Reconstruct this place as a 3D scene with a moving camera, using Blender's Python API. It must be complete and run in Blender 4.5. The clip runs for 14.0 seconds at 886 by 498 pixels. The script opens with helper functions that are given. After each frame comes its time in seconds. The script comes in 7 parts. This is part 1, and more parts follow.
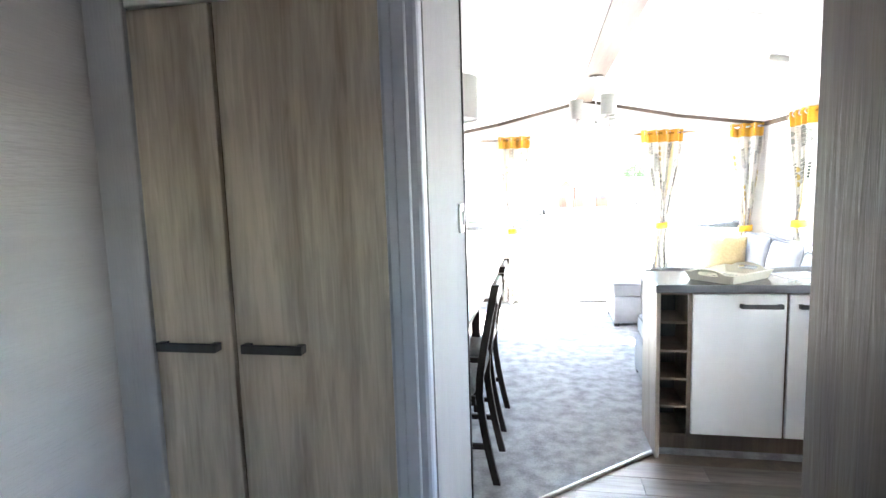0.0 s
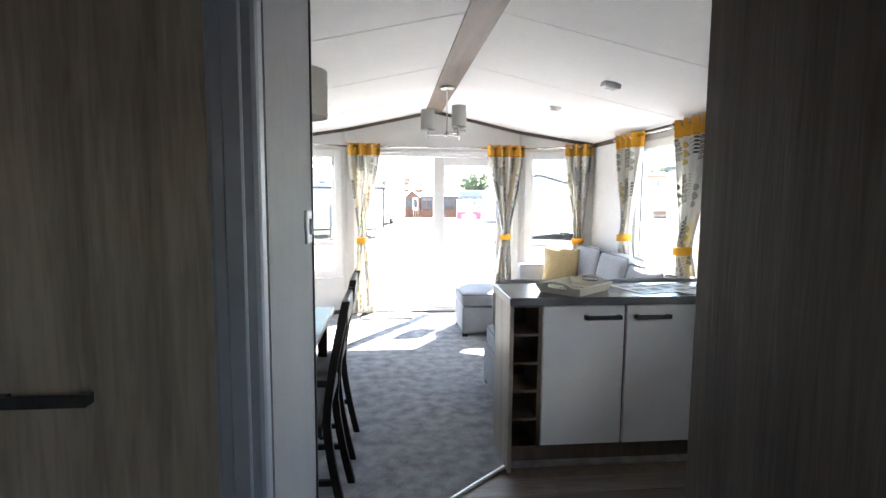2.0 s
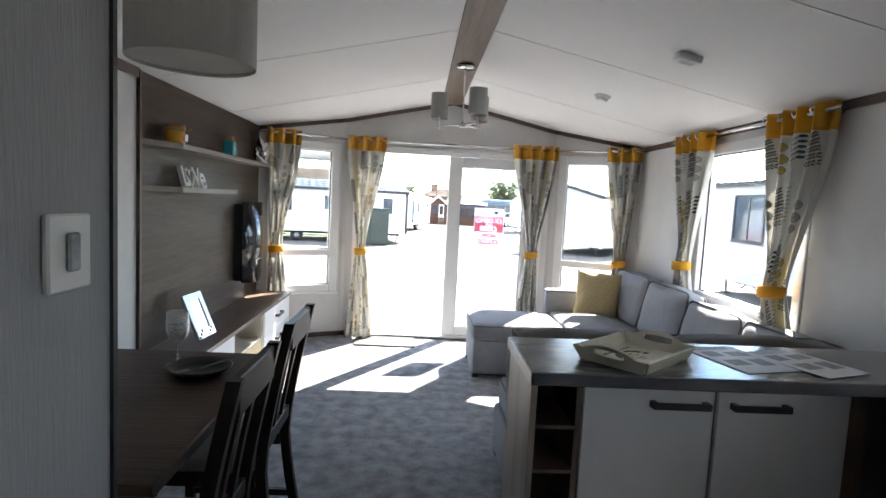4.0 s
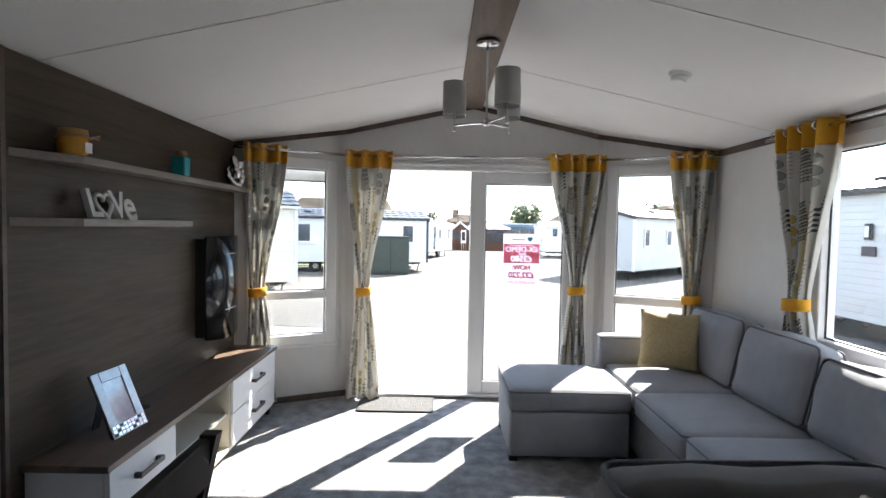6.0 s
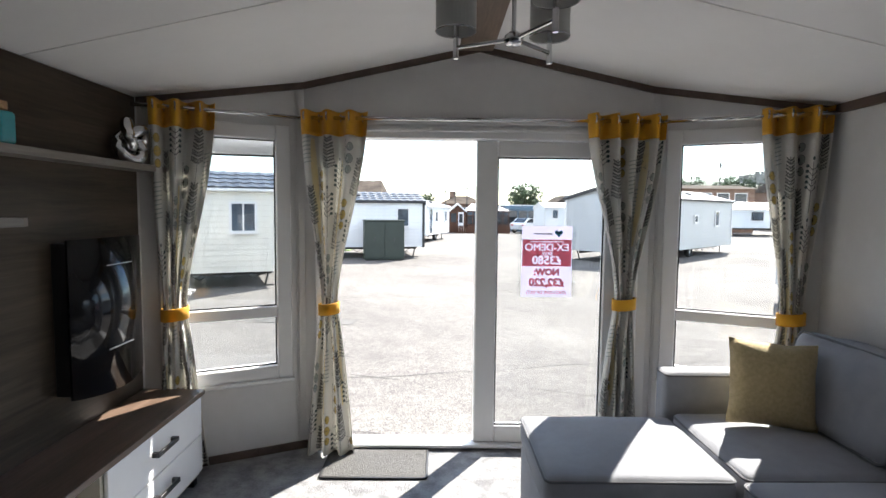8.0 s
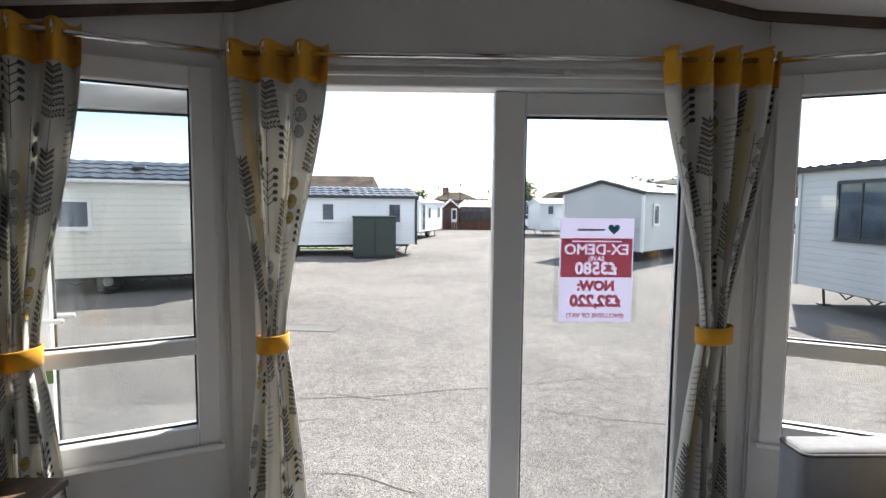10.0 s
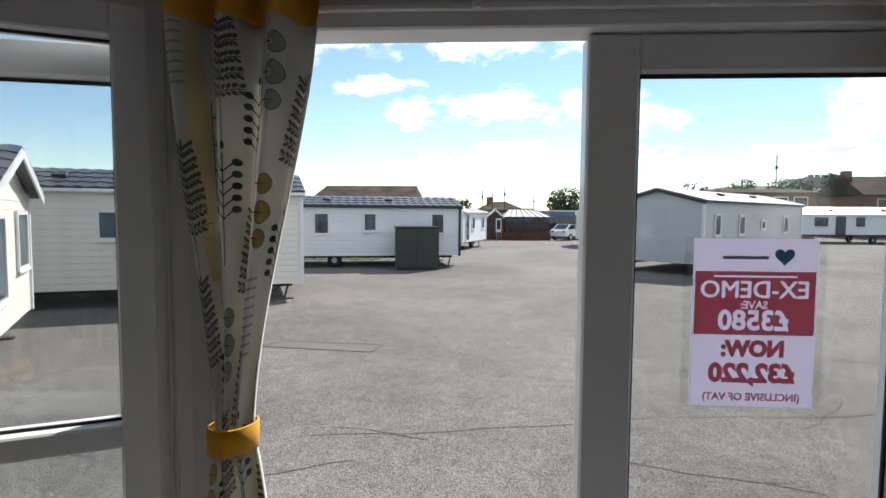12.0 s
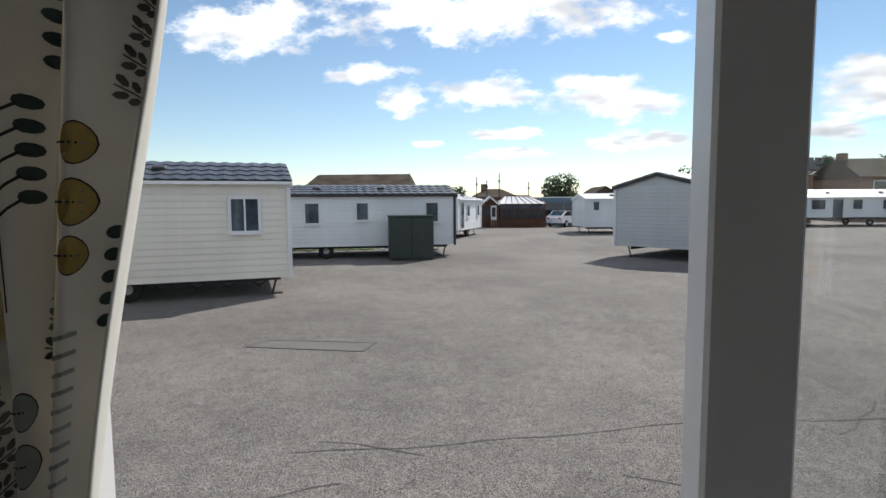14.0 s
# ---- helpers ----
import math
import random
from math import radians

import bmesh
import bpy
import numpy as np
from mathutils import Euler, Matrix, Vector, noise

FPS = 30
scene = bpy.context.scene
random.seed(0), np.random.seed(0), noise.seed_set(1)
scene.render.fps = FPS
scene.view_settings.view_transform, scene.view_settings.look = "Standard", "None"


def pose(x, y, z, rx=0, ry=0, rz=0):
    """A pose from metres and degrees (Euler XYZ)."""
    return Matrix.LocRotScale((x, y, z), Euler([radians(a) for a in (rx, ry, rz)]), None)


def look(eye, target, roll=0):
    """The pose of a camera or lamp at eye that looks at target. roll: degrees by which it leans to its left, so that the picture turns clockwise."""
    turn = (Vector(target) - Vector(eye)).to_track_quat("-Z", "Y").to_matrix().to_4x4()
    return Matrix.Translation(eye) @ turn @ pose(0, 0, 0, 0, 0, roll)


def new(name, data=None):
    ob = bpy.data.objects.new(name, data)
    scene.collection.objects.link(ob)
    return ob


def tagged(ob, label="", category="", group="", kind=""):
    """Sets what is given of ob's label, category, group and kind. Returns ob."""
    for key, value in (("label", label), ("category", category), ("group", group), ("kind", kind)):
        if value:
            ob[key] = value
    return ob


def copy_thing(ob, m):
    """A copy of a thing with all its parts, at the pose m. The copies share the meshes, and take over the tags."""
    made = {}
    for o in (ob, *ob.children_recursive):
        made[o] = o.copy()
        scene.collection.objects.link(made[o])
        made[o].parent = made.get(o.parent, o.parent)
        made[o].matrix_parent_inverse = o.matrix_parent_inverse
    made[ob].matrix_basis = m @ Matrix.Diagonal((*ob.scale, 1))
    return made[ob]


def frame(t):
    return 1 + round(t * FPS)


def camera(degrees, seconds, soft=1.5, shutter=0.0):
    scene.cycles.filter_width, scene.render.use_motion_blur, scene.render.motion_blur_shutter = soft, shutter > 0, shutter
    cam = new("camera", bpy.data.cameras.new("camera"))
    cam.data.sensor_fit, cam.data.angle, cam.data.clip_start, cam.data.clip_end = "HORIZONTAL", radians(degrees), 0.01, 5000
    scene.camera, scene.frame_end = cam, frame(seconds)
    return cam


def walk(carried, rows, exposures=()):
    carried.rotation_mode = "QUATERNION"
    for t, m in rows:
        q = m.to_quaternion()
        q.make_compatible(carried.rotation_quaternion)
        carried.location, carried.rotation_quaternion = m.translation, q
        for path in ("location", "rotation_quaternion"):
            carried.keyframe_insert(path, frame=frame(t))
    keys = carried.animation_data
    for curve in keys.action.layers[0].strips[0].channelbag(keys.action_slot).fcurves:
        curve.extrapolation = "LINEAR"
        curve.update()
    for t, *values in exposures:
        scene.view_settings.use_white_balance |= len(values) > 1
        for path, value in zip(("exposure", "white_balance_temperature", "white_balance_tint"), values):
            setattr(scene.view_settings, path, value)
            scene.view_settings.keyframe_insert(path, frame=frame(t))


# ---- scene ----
cam = camera(78.9, 14.0)
PATH = [
    (0, (-0.081, 0.351, 1.397), (-0.454, 2.303, 1.173), -1.8),
    (0.5, (-0.074, 0.358, 1.394), (-0.291, 2.336, 1.19), -2.0),
    (1, (-0.081, 0.343, 1.386), (-0.238, 2.322, 1.143), -0.4),
    (1.5, (-0.116, 0.402, 1.388), (-0.017, 2.385, 1.144), 0.2),
    (2, (-0.12, 0.566, 1.39), (0.071, 2.547, 1.19), 0.4),
    (2.5, (-0.085, 0.75, 1.407), (0.07, 2.734, 1.208), -0.3),
    (2.7, (-0.062, 0.834, 1.4), (0.091, 2.815, 1.173), 1.4),
    (4.8, (0.135, 1.976, 1.381), (0.225, 3.972, 1.302), 3.0),
    (5, (0.128, 2.069, 1.381), (0.216, 4.066, 1.322), 1.1),
    (5.5, (0.134, 2.307, 1.372), (0.213, 4.303, 1.27), 1.4),
    (6, (0.148, 2.567, 1.383), (0.155, 4.565, 1.301), 1.1),
    (6.5, (0.126, 2.856, 1.381), (0.104, 4.854, 1.288), 0.5),
    (7, (0.088, 3.142, 1.415), (0.161, 5.139, 1.345), 0.1),
    (7.5, (0.143, 3.476, 1.418), (0.205, 5.474, 1.342), -0.6),
    (7.7, (0.16, 3.594, 1.437), (0.175, 5.588, 1.289), 0.6),
    (9.8, (0.097, 4.674, 1.388), (0.175, 6.666, 1.234), 0.6),
    (10, (0.132, 4.78, 1.385), (0.178, 6.773, 1.223), 0.5),
    (10.5, (0.106, 5.014, 1.383), (0.092, 7.013, 1.329), -0.3),
    (11, (0.094, 5.205, 1.391), (0.061, 7.203, 1.318), -0.7),
    (11.5, (0.113, 5.405, 1.411), (0.061, 7.404, 1.43), 0.2),
    (12, (0.109, 5.564, 1.392), (-0.007, 7.556, 1.265), 0.4),
    (12.5, (0.075, 5.755, 1.388), (-0.03, 7.749, 1.273), 0.7),
    (12.6, (0.046, 5.78, 1.402), (-0.027, 7.777, 1.307), 1.3),
    (13, (0.04, 5.899, 1.389), (-0.073, 7.894, 1.317), 1.0),
    (13.5, (0.034, 6.004, 1.384), (-0.035, 7.997, 1.236), 0.4),
    (14, (0.063, 6.184, 1.391), (-0.033, 8.174, 1.22), -0.4),
]
EXPOSURES = [(0.0, 6.2), (0.9, 5.35), (1.5, 4.8), (2.0, 4.35), (2.7, 3.8), (4.8, 2.95), (6.0, 2.6), (7.7, 2.15), (9.8, 1.65), (11.0, 1.12), (12.0, 0.75), (14.0, 0.28)]
walk(cam, [(t, look(eye, target, roll)) for t, eye, target, roll in PATH], EXPOSURES)

# ---- world and sun ----
SUN_AZ, SUN_EL = radians(32.7), radians(41.8)
SUN_DIR = Vector((math.sin(SUN_AZ) * math.cos(SUN_EL), math.cos(SUN_AZ) * math.cos(SUN_EL), math.sin(SUN_EL)))
world = bpy.data.worlds.new("sky")
scene.world = world
world.use_nodes = True
wn, wl = world.node_tree.nodes, world.node_tree.links
wn.clear()
w_out = wn.new("ShaderNodeOutputWorld")
w_bg = wn.new("ShaderNodeBackground")
w_sky = wn.new("ShaderNodeTexSky")
w_sky.sky_type = "NISHITA"
w_sky.sun_disc = False
w_sky.sun_elevation = SUN_EL
w_sky.dust_density, w_sky.air_density, w_sky.ozone_density = 0.0, 1.0, 3.5
w_sky.sun_rotation = math.atan2(SUN_DIR.x, SUN_DIR.y)
w_bg.inputs["Strength"].default_value = 0.10
# fair-weather clouds, flattened towards the horizon
w_tc = wn.new("ShaderNodeTexCoord")
w_sep = wn.new("ShaderNodeSeparateXYZ")
wl.new(w_tc.outputs["Generated"], w_sep.inputs[0])
w_add = wn.new("ShaderNodeMath"); w_add.operation = "MAXIMUM"; w_add.inputs[1].default_value = 0.0
wl.new(w_sep.outputs["Z"], w_add.inputs[0])
w_add2 = wn.new("ShaderNodeMath"); w_add2.operation = "ADD"; w_add2.inputs[1].default_value = 0.16
wl.new(w_add.outputs[0], w_add2.inputs[0])
w_dx = wn.new("ShaderNodeMath"); w_dx.operation = "DIVIDE"
w_dy = wn.new("ShaderNodeMath"); w_dy.operation = "DIVIDE"
wl.new(w_sep.outputs["X"], w_dx.inputs[0]); wl.new(w_add2.outputs[0], w_dx.inputs[1])
wl.new(w_sep.outputs["Y"], w_dy.inputs[0]); wl.new(w_add2.outputs[0], w_dy.inputs[1])
w_cmb = wn.new("ShaderNodeCombineXYZ")
wl.new(w_dx.outputs[0], w_cmb.inputs[0]); wl.new(w_dy.outputs[0], w_cmb.inputs[1])
w_noise = wn.new("ShaderNodeTexNoise")
w_noise.inputs["Scale"].default_value = 1.25
w_noise.inputs["Detail"].default_value = 7.0
w_noise.inputs["Roughness"].default_value = 0.56
wl.new(w_cmb.outputs[0], w_noise.inputs["Vector"])


def w_math(op, a, b=None, c=None):
    """Math node on sockets or numbers; returns its output."""
    nd = wn.new("ShaderNodeMath")
    nd.operation = op
    for k, v in enumerate((a, b, c)):
        if v is None:
            continue
        if isinstance(v, (int, float)):
            nd.inputs[k].default_value = v
        else:
            wl.new(v, nd.inputs[k])
    return nd.outputs[0]


# cumulus ahead, as (tangent of bearing, tangent of height, half width, half height)
CLOUDS = [(0.02, 0.345, 0.34, 0.062), (-0.40, 0.325, 0.15, 0.055), (-0.19, 0.236, 0.09, 0.020), (-0.115, 0.19, 0.055, 0.032), (0.03, 0.198, 0.115, 0.032),
          (0.27, 0.178, 0.14, 0.036), (0.23, 0.214, 0.09, 0.017), (0.06, 0.124, 0.075, 0.013), (0.07, 0.088, 0.09, 0.014), (0.31, 0.108, 0.11, 0.022),
          (0.72, 0.20, 0.12, 0.065), (-0.07, 0.108, 0.03, 0.008), (0.36, 0.29, 0.04, 0.014), (0.62, 0.12, 0.14, 0.018)]
w_ahead = w_math("MAXIMUM", w_sep.outputs["Y"], 0.02)
w_u = w_math("DIVIDE", w_sep.outputs["X"], w_ahead)
w_h = w_math("DIVIDE", w_sep.outputs["Z"], w_ahead)
w_field = None
for cu_, ch_, ru_, rh_ in CLOUDS:
    ddx = w_math("MULTIPLY", w_math("SUBTRACT", w_u, cu_), 1 / ru_)
    ddy = w_math("MULTIPLY", w_math("SUBTRACT", w_h, ch_), 1 / rh_)
    blob = w_math("SUBTRACT", 1.0, w_math("SQRT", w_math("MULTIPLY_ADD", ddx, ddx, w_math("MULTIPLY", ddy, ddy))))
    w_field = blob if w_field is None else w_math("MAXIMUM", w_field, blob)
w_puff = wn.new("ShaderNodeTexNoise")
w_puff.inputs["Scale"].default_value = 13.0
w_puff.inputs["Detail"].default_value = 6.0
w_puff.inputs["Roughness"].default_value = 0.6
w_uv = wn.new("ShaderNodeCombineXYZ")
wl.new(w_u, w_uv.inputs[0])
wl.new(w_math("MULTIPLY", w_h, 1.8), w_uv.inputs[1])
wl.new(w_uv.outputs[0], w_puff.inputs["Vector"])
w_bank = w_math("MULTIPLY_ADD", w_puff.outputs["Fac"], 2.6, w_math("SUBTRACT", w_math("MAXIMUM", w_field, -1.5), 1.3))
w_cumulus = wn.new("ShaderNodeMapRange")
w_cumulus.interpolation_type = "SMOOTHSTEP"
w_cumulus.inputs["From Min"].default_value, w_cumulus.inputs["From Max"].default_value = -0.05, 0.62
wl.new(w_bank, w_cumulus.inputs["Value"])
w_loose = wn.new("ShaderNodeMapRange")
w_loose.inputs["From Min"].default_value, w_loose.inputs["From Max"].default_value = 0.49, 0.575
wl.new(w_noise.outputs["Fac"], w_loose.inputs["Value"])
# loose cloud overhead, to the sides and behind
w_wide = wn.new("ShaderNodeMapRange")
w_wide.inputs["From Min"].default_value, w_wide.inputs["From Max"].default_value = 0.42, 0.62
wl.new(w_math("MAXIMUM", w_h, w_math("MULTIPLY", w_math("ABSOLUTE", w_u), 0.45)), w_wide.inputs["Value"])
w_cover = w_math("MAXIMUM", w_cumulus.outputs[0], w_math("MULTIPLY", w_loose.outputs[0], w_wide.outputs[0]))
w_n2 = wn.new("ShaderNodeTexNoise")
w_n2.inputs["Scale"].default_value = 3.3
wl.new(w_cmb.outputs[0], w_n2.inputs["Vector"])
w_cc = wn.new("ShaderNodeMixRGB")
w_cc.inputs["Color1"].default_value = (6.4, 6.6, 7.0, 1)
w_cc.inputs["Color2"].default_value = (11.5, 11.6, 11.8, 1)
w_lit = wn.new("ShaderNodeMapRange")
w_lit.inputs["From Min"].default_value, w_lit.inputs["From Max"].default_value = 0.36, 0.60
wl.new(w_n2.outputs["Fac"], w_lit.inputs["Value"])
wl.new(w_lit.outputs[0], w_cc.inputs["Fac"])
w_mix = wn.new("ShaderNodeMixRGB")
wl.new(w_cover, w_mix.inputs["Fac"])
w_tint = wn.new("ShaderNodeMixRGB")
w_tint.blend_type = "MULTIPLY"
w_tint.inputs["Fac"].default_value = 1.0
w_tint.inputs["Color2"].default_value = (1.19, 1.135, 1.04, 1)
wl.new(w_sky.outputs["Color"], w_tint.inputs["Color1"])
wl.new(w_tint.outputs["Color"], w_mix.inputs["Color1"])
wl.new(w_cc.outputs["Color"], w_mix.inputs["Color2"])
wl.new(w_mix.outputs["Color"], w_bg.inputs["Color"])
wl.new(w_bg.outputs[0], w_out.inputs[0])
sun = new("sun", bpy.data.lights.new("sun", "SUN"))
sun.data.energy, sun.data.angle, sun.data.color = 5.0, radians(0.53), (1.0, 0.95, 0.87)
sun.matrix_basis = look(SUN_DIR * 50, (0, 0, 0))


# ---- materials ----
def material(name, colour, rough=0.6, metal=0.0, vary=0.12, scale=6.0, bump=0.0, bump_scale=80.0, stretch=(1, 1, 1), colour2=None,
             coat=0.0, detail=6.0, ramp=(0.3, 0.7), random_value=0.0):
    """Principled surface with variation at two scales, in object metres."""
    m = bpy.data.materials.new(name)
    m.use_nodes = True
    n, l = m.node_tree.nodes, m.node_tree.links
    b = n["Principled BSDF"]
    b.inputs["Roughness"].default_value = rough
    b.inputs["Metallic"].default_value = metal
    b.inputs["Coat Weight"].default_value = coat
    tc = n.new("ShaderNodeTexCoord")
    mp = n.new("ShaderNodeMapping")
    mp.inputs["Scale"].default_value = stretch
    l.new(tc.outputs["Object"], mp.inputs["Vector"])
    n1 = n.new("ShaderNodeTexNoise")
    n1.inputs["Scale"].default_value, n1.inputs["Detail"].default_value = scale, detail
    l.new(mp.outputs[0], n1.inputs["Vector"])
    n2 = n.new("ShaderNodeTexNoise")
    n2.inputs["Scale"].default_value, n2.inputs["Detail"].default_value = scale * 7.3, 4.0
    l.new(mp.outputs[0], n2.inputs["Vector"])
    add = n.new("ShaderNodeMath"); add.operation = "MULTIPLY_ADD"
    add.inputs[1].default_value = 0.35
    l.new(n2.outputs["Fac"], add.inputs[0]); l.new(n1.outputs["Fac"], add.inputs[2])
    rp = n.new("ShaderNodeValToRGB")
    c = np.array(colour)
    c2 = np.array(colour2) if colour2 is not None else c * (1 - vary)
    c1 = c if colour2 is not None else np.minimum(c * (1 + vary), 1)
    rp.color_ramp.elements[0].position, rp.color_ramp.elements[1].position = ramp[0] + 0.17, ramp[1] + 0.17
    rp.color_ramp.elements[0].color, rp.color_ramp.elements[1].color = (*c2, 1), (*c1, 1)
    l.new(add.outputs[0], rp.inputs["Fac"])
    src = rp.outputs["Color"]
    if random_value:
        oi = n.new("ShaderNodeObjectInfo")
        mr = n.new("ShaderNodeMapRange")
        mr.inputs["To Min"].default_value, mr.inputs["To Max"].default_value = 1 - random_value, 1 + random_value
        l.new(oi.outputs["Random"], mr.inputs["Value"])
        hs = n.new("ShaderNodeHueSaturation")
        l.new(mr.outputs[0], hs.inputs["Value"]); l.new(src, hs.inputs["Color"])
        src = hs.outputs["Color"]
    l.new(src, b.inputs["Base Color"])
    if bump:
        n3 = n.new("ShaderNodeTexNoise")
        n3.inputs["Scale"].default_value, n3.inputs["Detail"].default_value = bump_scale, 4.0
        l.new(mp.outputs[0], n3.inputs["Vector"])
        bp = n.new("ShaderNodeBump")
        bp.inputs["Strength"].default_value, bp.inputs["Distance"].default_value = bump, 0.01
        l.new(n3.outputs["Fac"], bp.inputs["Height"]); l.new(bp.outputs[0], b.inputs["Normal"])
    return m


def wood(name, light, dark, along, rough=0.5, grain=9.0, bump=0.15, random_value=0.0):
    """Streaked board; along is the axis of the grain."""
    st = [1.0, 1.0, 1.0]
    st["xyz".index(along)] = 0.07
    m = material(name, light, rough, 0, 0, grain, bump, 60.0, tuple(st), dark, detail=9.0, ramp=(0.33, 0.80), random_value=random_value)
    for nd in m.node_tree.nodes:
        if nd.bl_idname == "ShaderNodeTexNoise":
            nd.inputs["Distortion"].default_value = 0.9
        elif nd.bl_idname == "ShaderNodeMath" and nd.operation == "MULTIPLY_ADD":
            nd.inputs[1].default_value = 0.55
    return m


def fabric(name, colour, colour2, translucent=0.0, weave=700.0, bump=0.25, vary_scale=3.0, rough=0.9):
    m = material(name, colour, rough, 0, 0, vary_scale, bump, weave, (1, 1, 1), colour2)
    b = m.node_tree.nodes["Principled BSDF"]
    b.inputs["Sheen Weight"].default_value = 0.15
    if translucent:
        n, l = m.node_tree.nodes, m.node_tree.links
        tr = n.new("ShaderNodeBsdfTranslucent")
        l.new(b.inputs["Base Color"].links[0].from_socket, tr.inputs["Color"])
        mx = n.new("ShaderNodeMixShader")
        mx.inputs[0].default_value = translucent
        l.new(b.outputs[0], mx.inputs[1]); l.new(tr.outputs[0], mx.inputs[2])
        l.new(mx.outputs[0], n["Material Output"].inputs[0])
    return m


def glass(name, rough=0.0, tint=(0.95, 0.96, 0.962), reflect=0.09):
    """Thin pane: clear with a mirror gloss at grazing angles."""
    m = bpy.data.materials.new(name)
    m.use_nodes = True
    n, l = m.node_tree.nodes, m.node_tree.links
    n.remove(n["Principled BSDF"])
    tr = n.new("ShaderNodeBsdfTransparent")
    tr.inputs["Color"].default_value = (*tint, 1)
    gl = n.new("ShaderNodeBsdfGlossy")
    gl.inputs["Roughness"].default_value = rough
    fr = n.new("ShaderNodeLayerWeight")
    fr.inputs["Blend"].default_value = 0.5
    pw_ = n.new("ShaderNodeMath"); pw_.operation = "POWER"
    pw_.inputs[1].default_value = 5.0
    l.new(fr.outputs["Facing"], pw_.inputs[0])
    mu = n.new("ShaderNodeMath"); mu.operation = "MULTIPLY_ADD"
    mu.inputs[1].default_value, mu.inputs[2].default_value = 0.85, reflect * 0.4
    l.new(pw_.outputs[0], mu.inputs[0])
    mx = n.new("ShaderNodeMixShader")
    l.new(mu.outputs[0], mx.inputs[0]); l.new(tr.outputs[0], mx.inputs[1]); l.new(gl.outputs[0], mx.inputs[2])
    l.new(mx.outputs[0], n["Material Output"].inputs[0])
    return m


M_WALL = material("vinyl_wallboard", (0.60, 0.595, 0.59), 0.65, 0, 0.05, 2.5, 0.08, 240)
M_HALLPAPER = material("mid_grey_wallpaper", (0.35, 0.345, 0.345), 0.8, 0, 0.09, 3.0, 0.35, 150, (1, 0.1, 1))
M_PAPER = material("grey_textured_wallpaper", (0.34, 0.345, 0.355), 0.75, 0, 0.07, 3.0, 0.25, 160, (1, 1, 0.12))
M_CEIL = material("ceiling_board", (0.775, 0.77, 0.765), 0.7, 0, 0.025, 1.8, 0.06, 300)
M_SEAM = material("ceiling_joint_strip", (0.78, 0.77, 0.76), 0.5, 0, 0.04, 5)
M_UPVC = material("white_upvc", (0.69, 0.69, 0.695), 0.32, 0, 0.03, 3.0)
# Pale grey lining with the blue cast of sky light mixed into its colour.
M_JAMB = material("sky_tinted_grey_lining", (0.35, 0.38, 0.445), 0.45, 0, 0.03, 3.0)
M_GASKET = material("black_rubber", (0.02, 0.02, 0.022), 0.7, 0, 0.2, 9)
M_TRIM = wood("dark_trim", (0.115, 0.080, 0.062), (0.06, 0.042, 0.034), "y", 0.5)
M_BEAM = wood("beam_laminate", (0.20, 0.148, 0.112), (0.11, 0.08, 0.062), "y", 0.5, 11)
M_PANEL = wood("media_wall_laminate", (0.090, 0.070, 0.052), (0.038, 0.029, 0.022), "y", 0.38, 8)
M_SHELF = wood("shelf_laminate", (0.24, 0.21, 0.185), (0.14, 0.12, 0.103), "y", 0.45, 10)
M_UNITTOP = wood("unit_top_laminate", (0.17, 0.115, 0.084), (0.08, 0.052, 0.038), "y", 0.34, 10)
M_OAKV = wood("wardrobe_laminate", (0.48, 0.42, 0.34), (0.24, 0.207, 0.168), "z", 0.42, 9)
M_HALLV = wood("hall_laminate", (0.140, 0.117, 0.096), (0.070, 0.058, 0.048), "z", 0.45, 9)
M_CARCASS = wood("carcass_laminate", (0.17, 0.125, 0.095), (0.085, 0.06, 0.046), "z", 0.5, 9)
M_CARCASS_L = wood("end_panel_laminate", (0.34, 0.29, 0.24), (0.20, 0.165, 0.135), "z", 0.45, 9)
M_FRONT = material("white_door_front", (0.79, 0.79, 0.795), 0.35, 0, 0.03, 2)
M_CREAM = material("cream_carcass", (0.66, 0.62, 0.53), 0.5, 0, 0.04, 4)
M_HANDLE = material("gunmetal_handle", (0.05, 0.05, 0.055), 0.38, 0.6, 0.15, 30)
M_WORKTOP = material("grey_stone_worktop", (0.12, 0.125, 0.135), 0.22, 0, 0.0, 14, 0.03, 200, (0.25, 1, 1), (0.07, 0.074, 0.082))
M_EDGE = material("worktop_edge", (0.30, 0.28, 0.26), 0.35, 0, 0.1, 20)
M_CHROME = material("chrome", (0.62, 0.62, 0.63), 0.12, 1.0, 0.03, 9)
M_PLANK = wood("vinyl_plank", (0.23, 0.20, 0.175), (0.055, 0.047, 0.041), "x", 0.42, 7, 0.1, 0.16)
M_CARPET = material("grey_carpet", (0.40, 0.40, 0.407), 0.98, 0, 0.0, 11.0, 1.0, 330, (1, 1, 1), (0.225, 0.226, 0.232), ramp=(0.33, 0.66))
M_STRIP = material("aluminium_strip", (0.55, 0.54, 0.52), 0.4, 0.7, 0.1, 20)
M_MAT = material("ribbed_doormat", (0.16, 0.155, 0.15), 0.95, 0, 0.0, 220, 1.0, 260, (1, 1, 1), (0.05, 0.048, 0.046))
M_SOFA = fabric("grey_sofa_fabric", (0.268, 0.276, 0.304), (0.208, 0.214, 0.238))
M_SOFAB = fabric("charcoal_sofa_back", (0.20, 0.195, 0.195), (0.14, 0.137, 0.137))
M_PIPE = fabric("dark_piping", (0.125, 0.128, 0.142), (0.09, 0.092, 0.102))
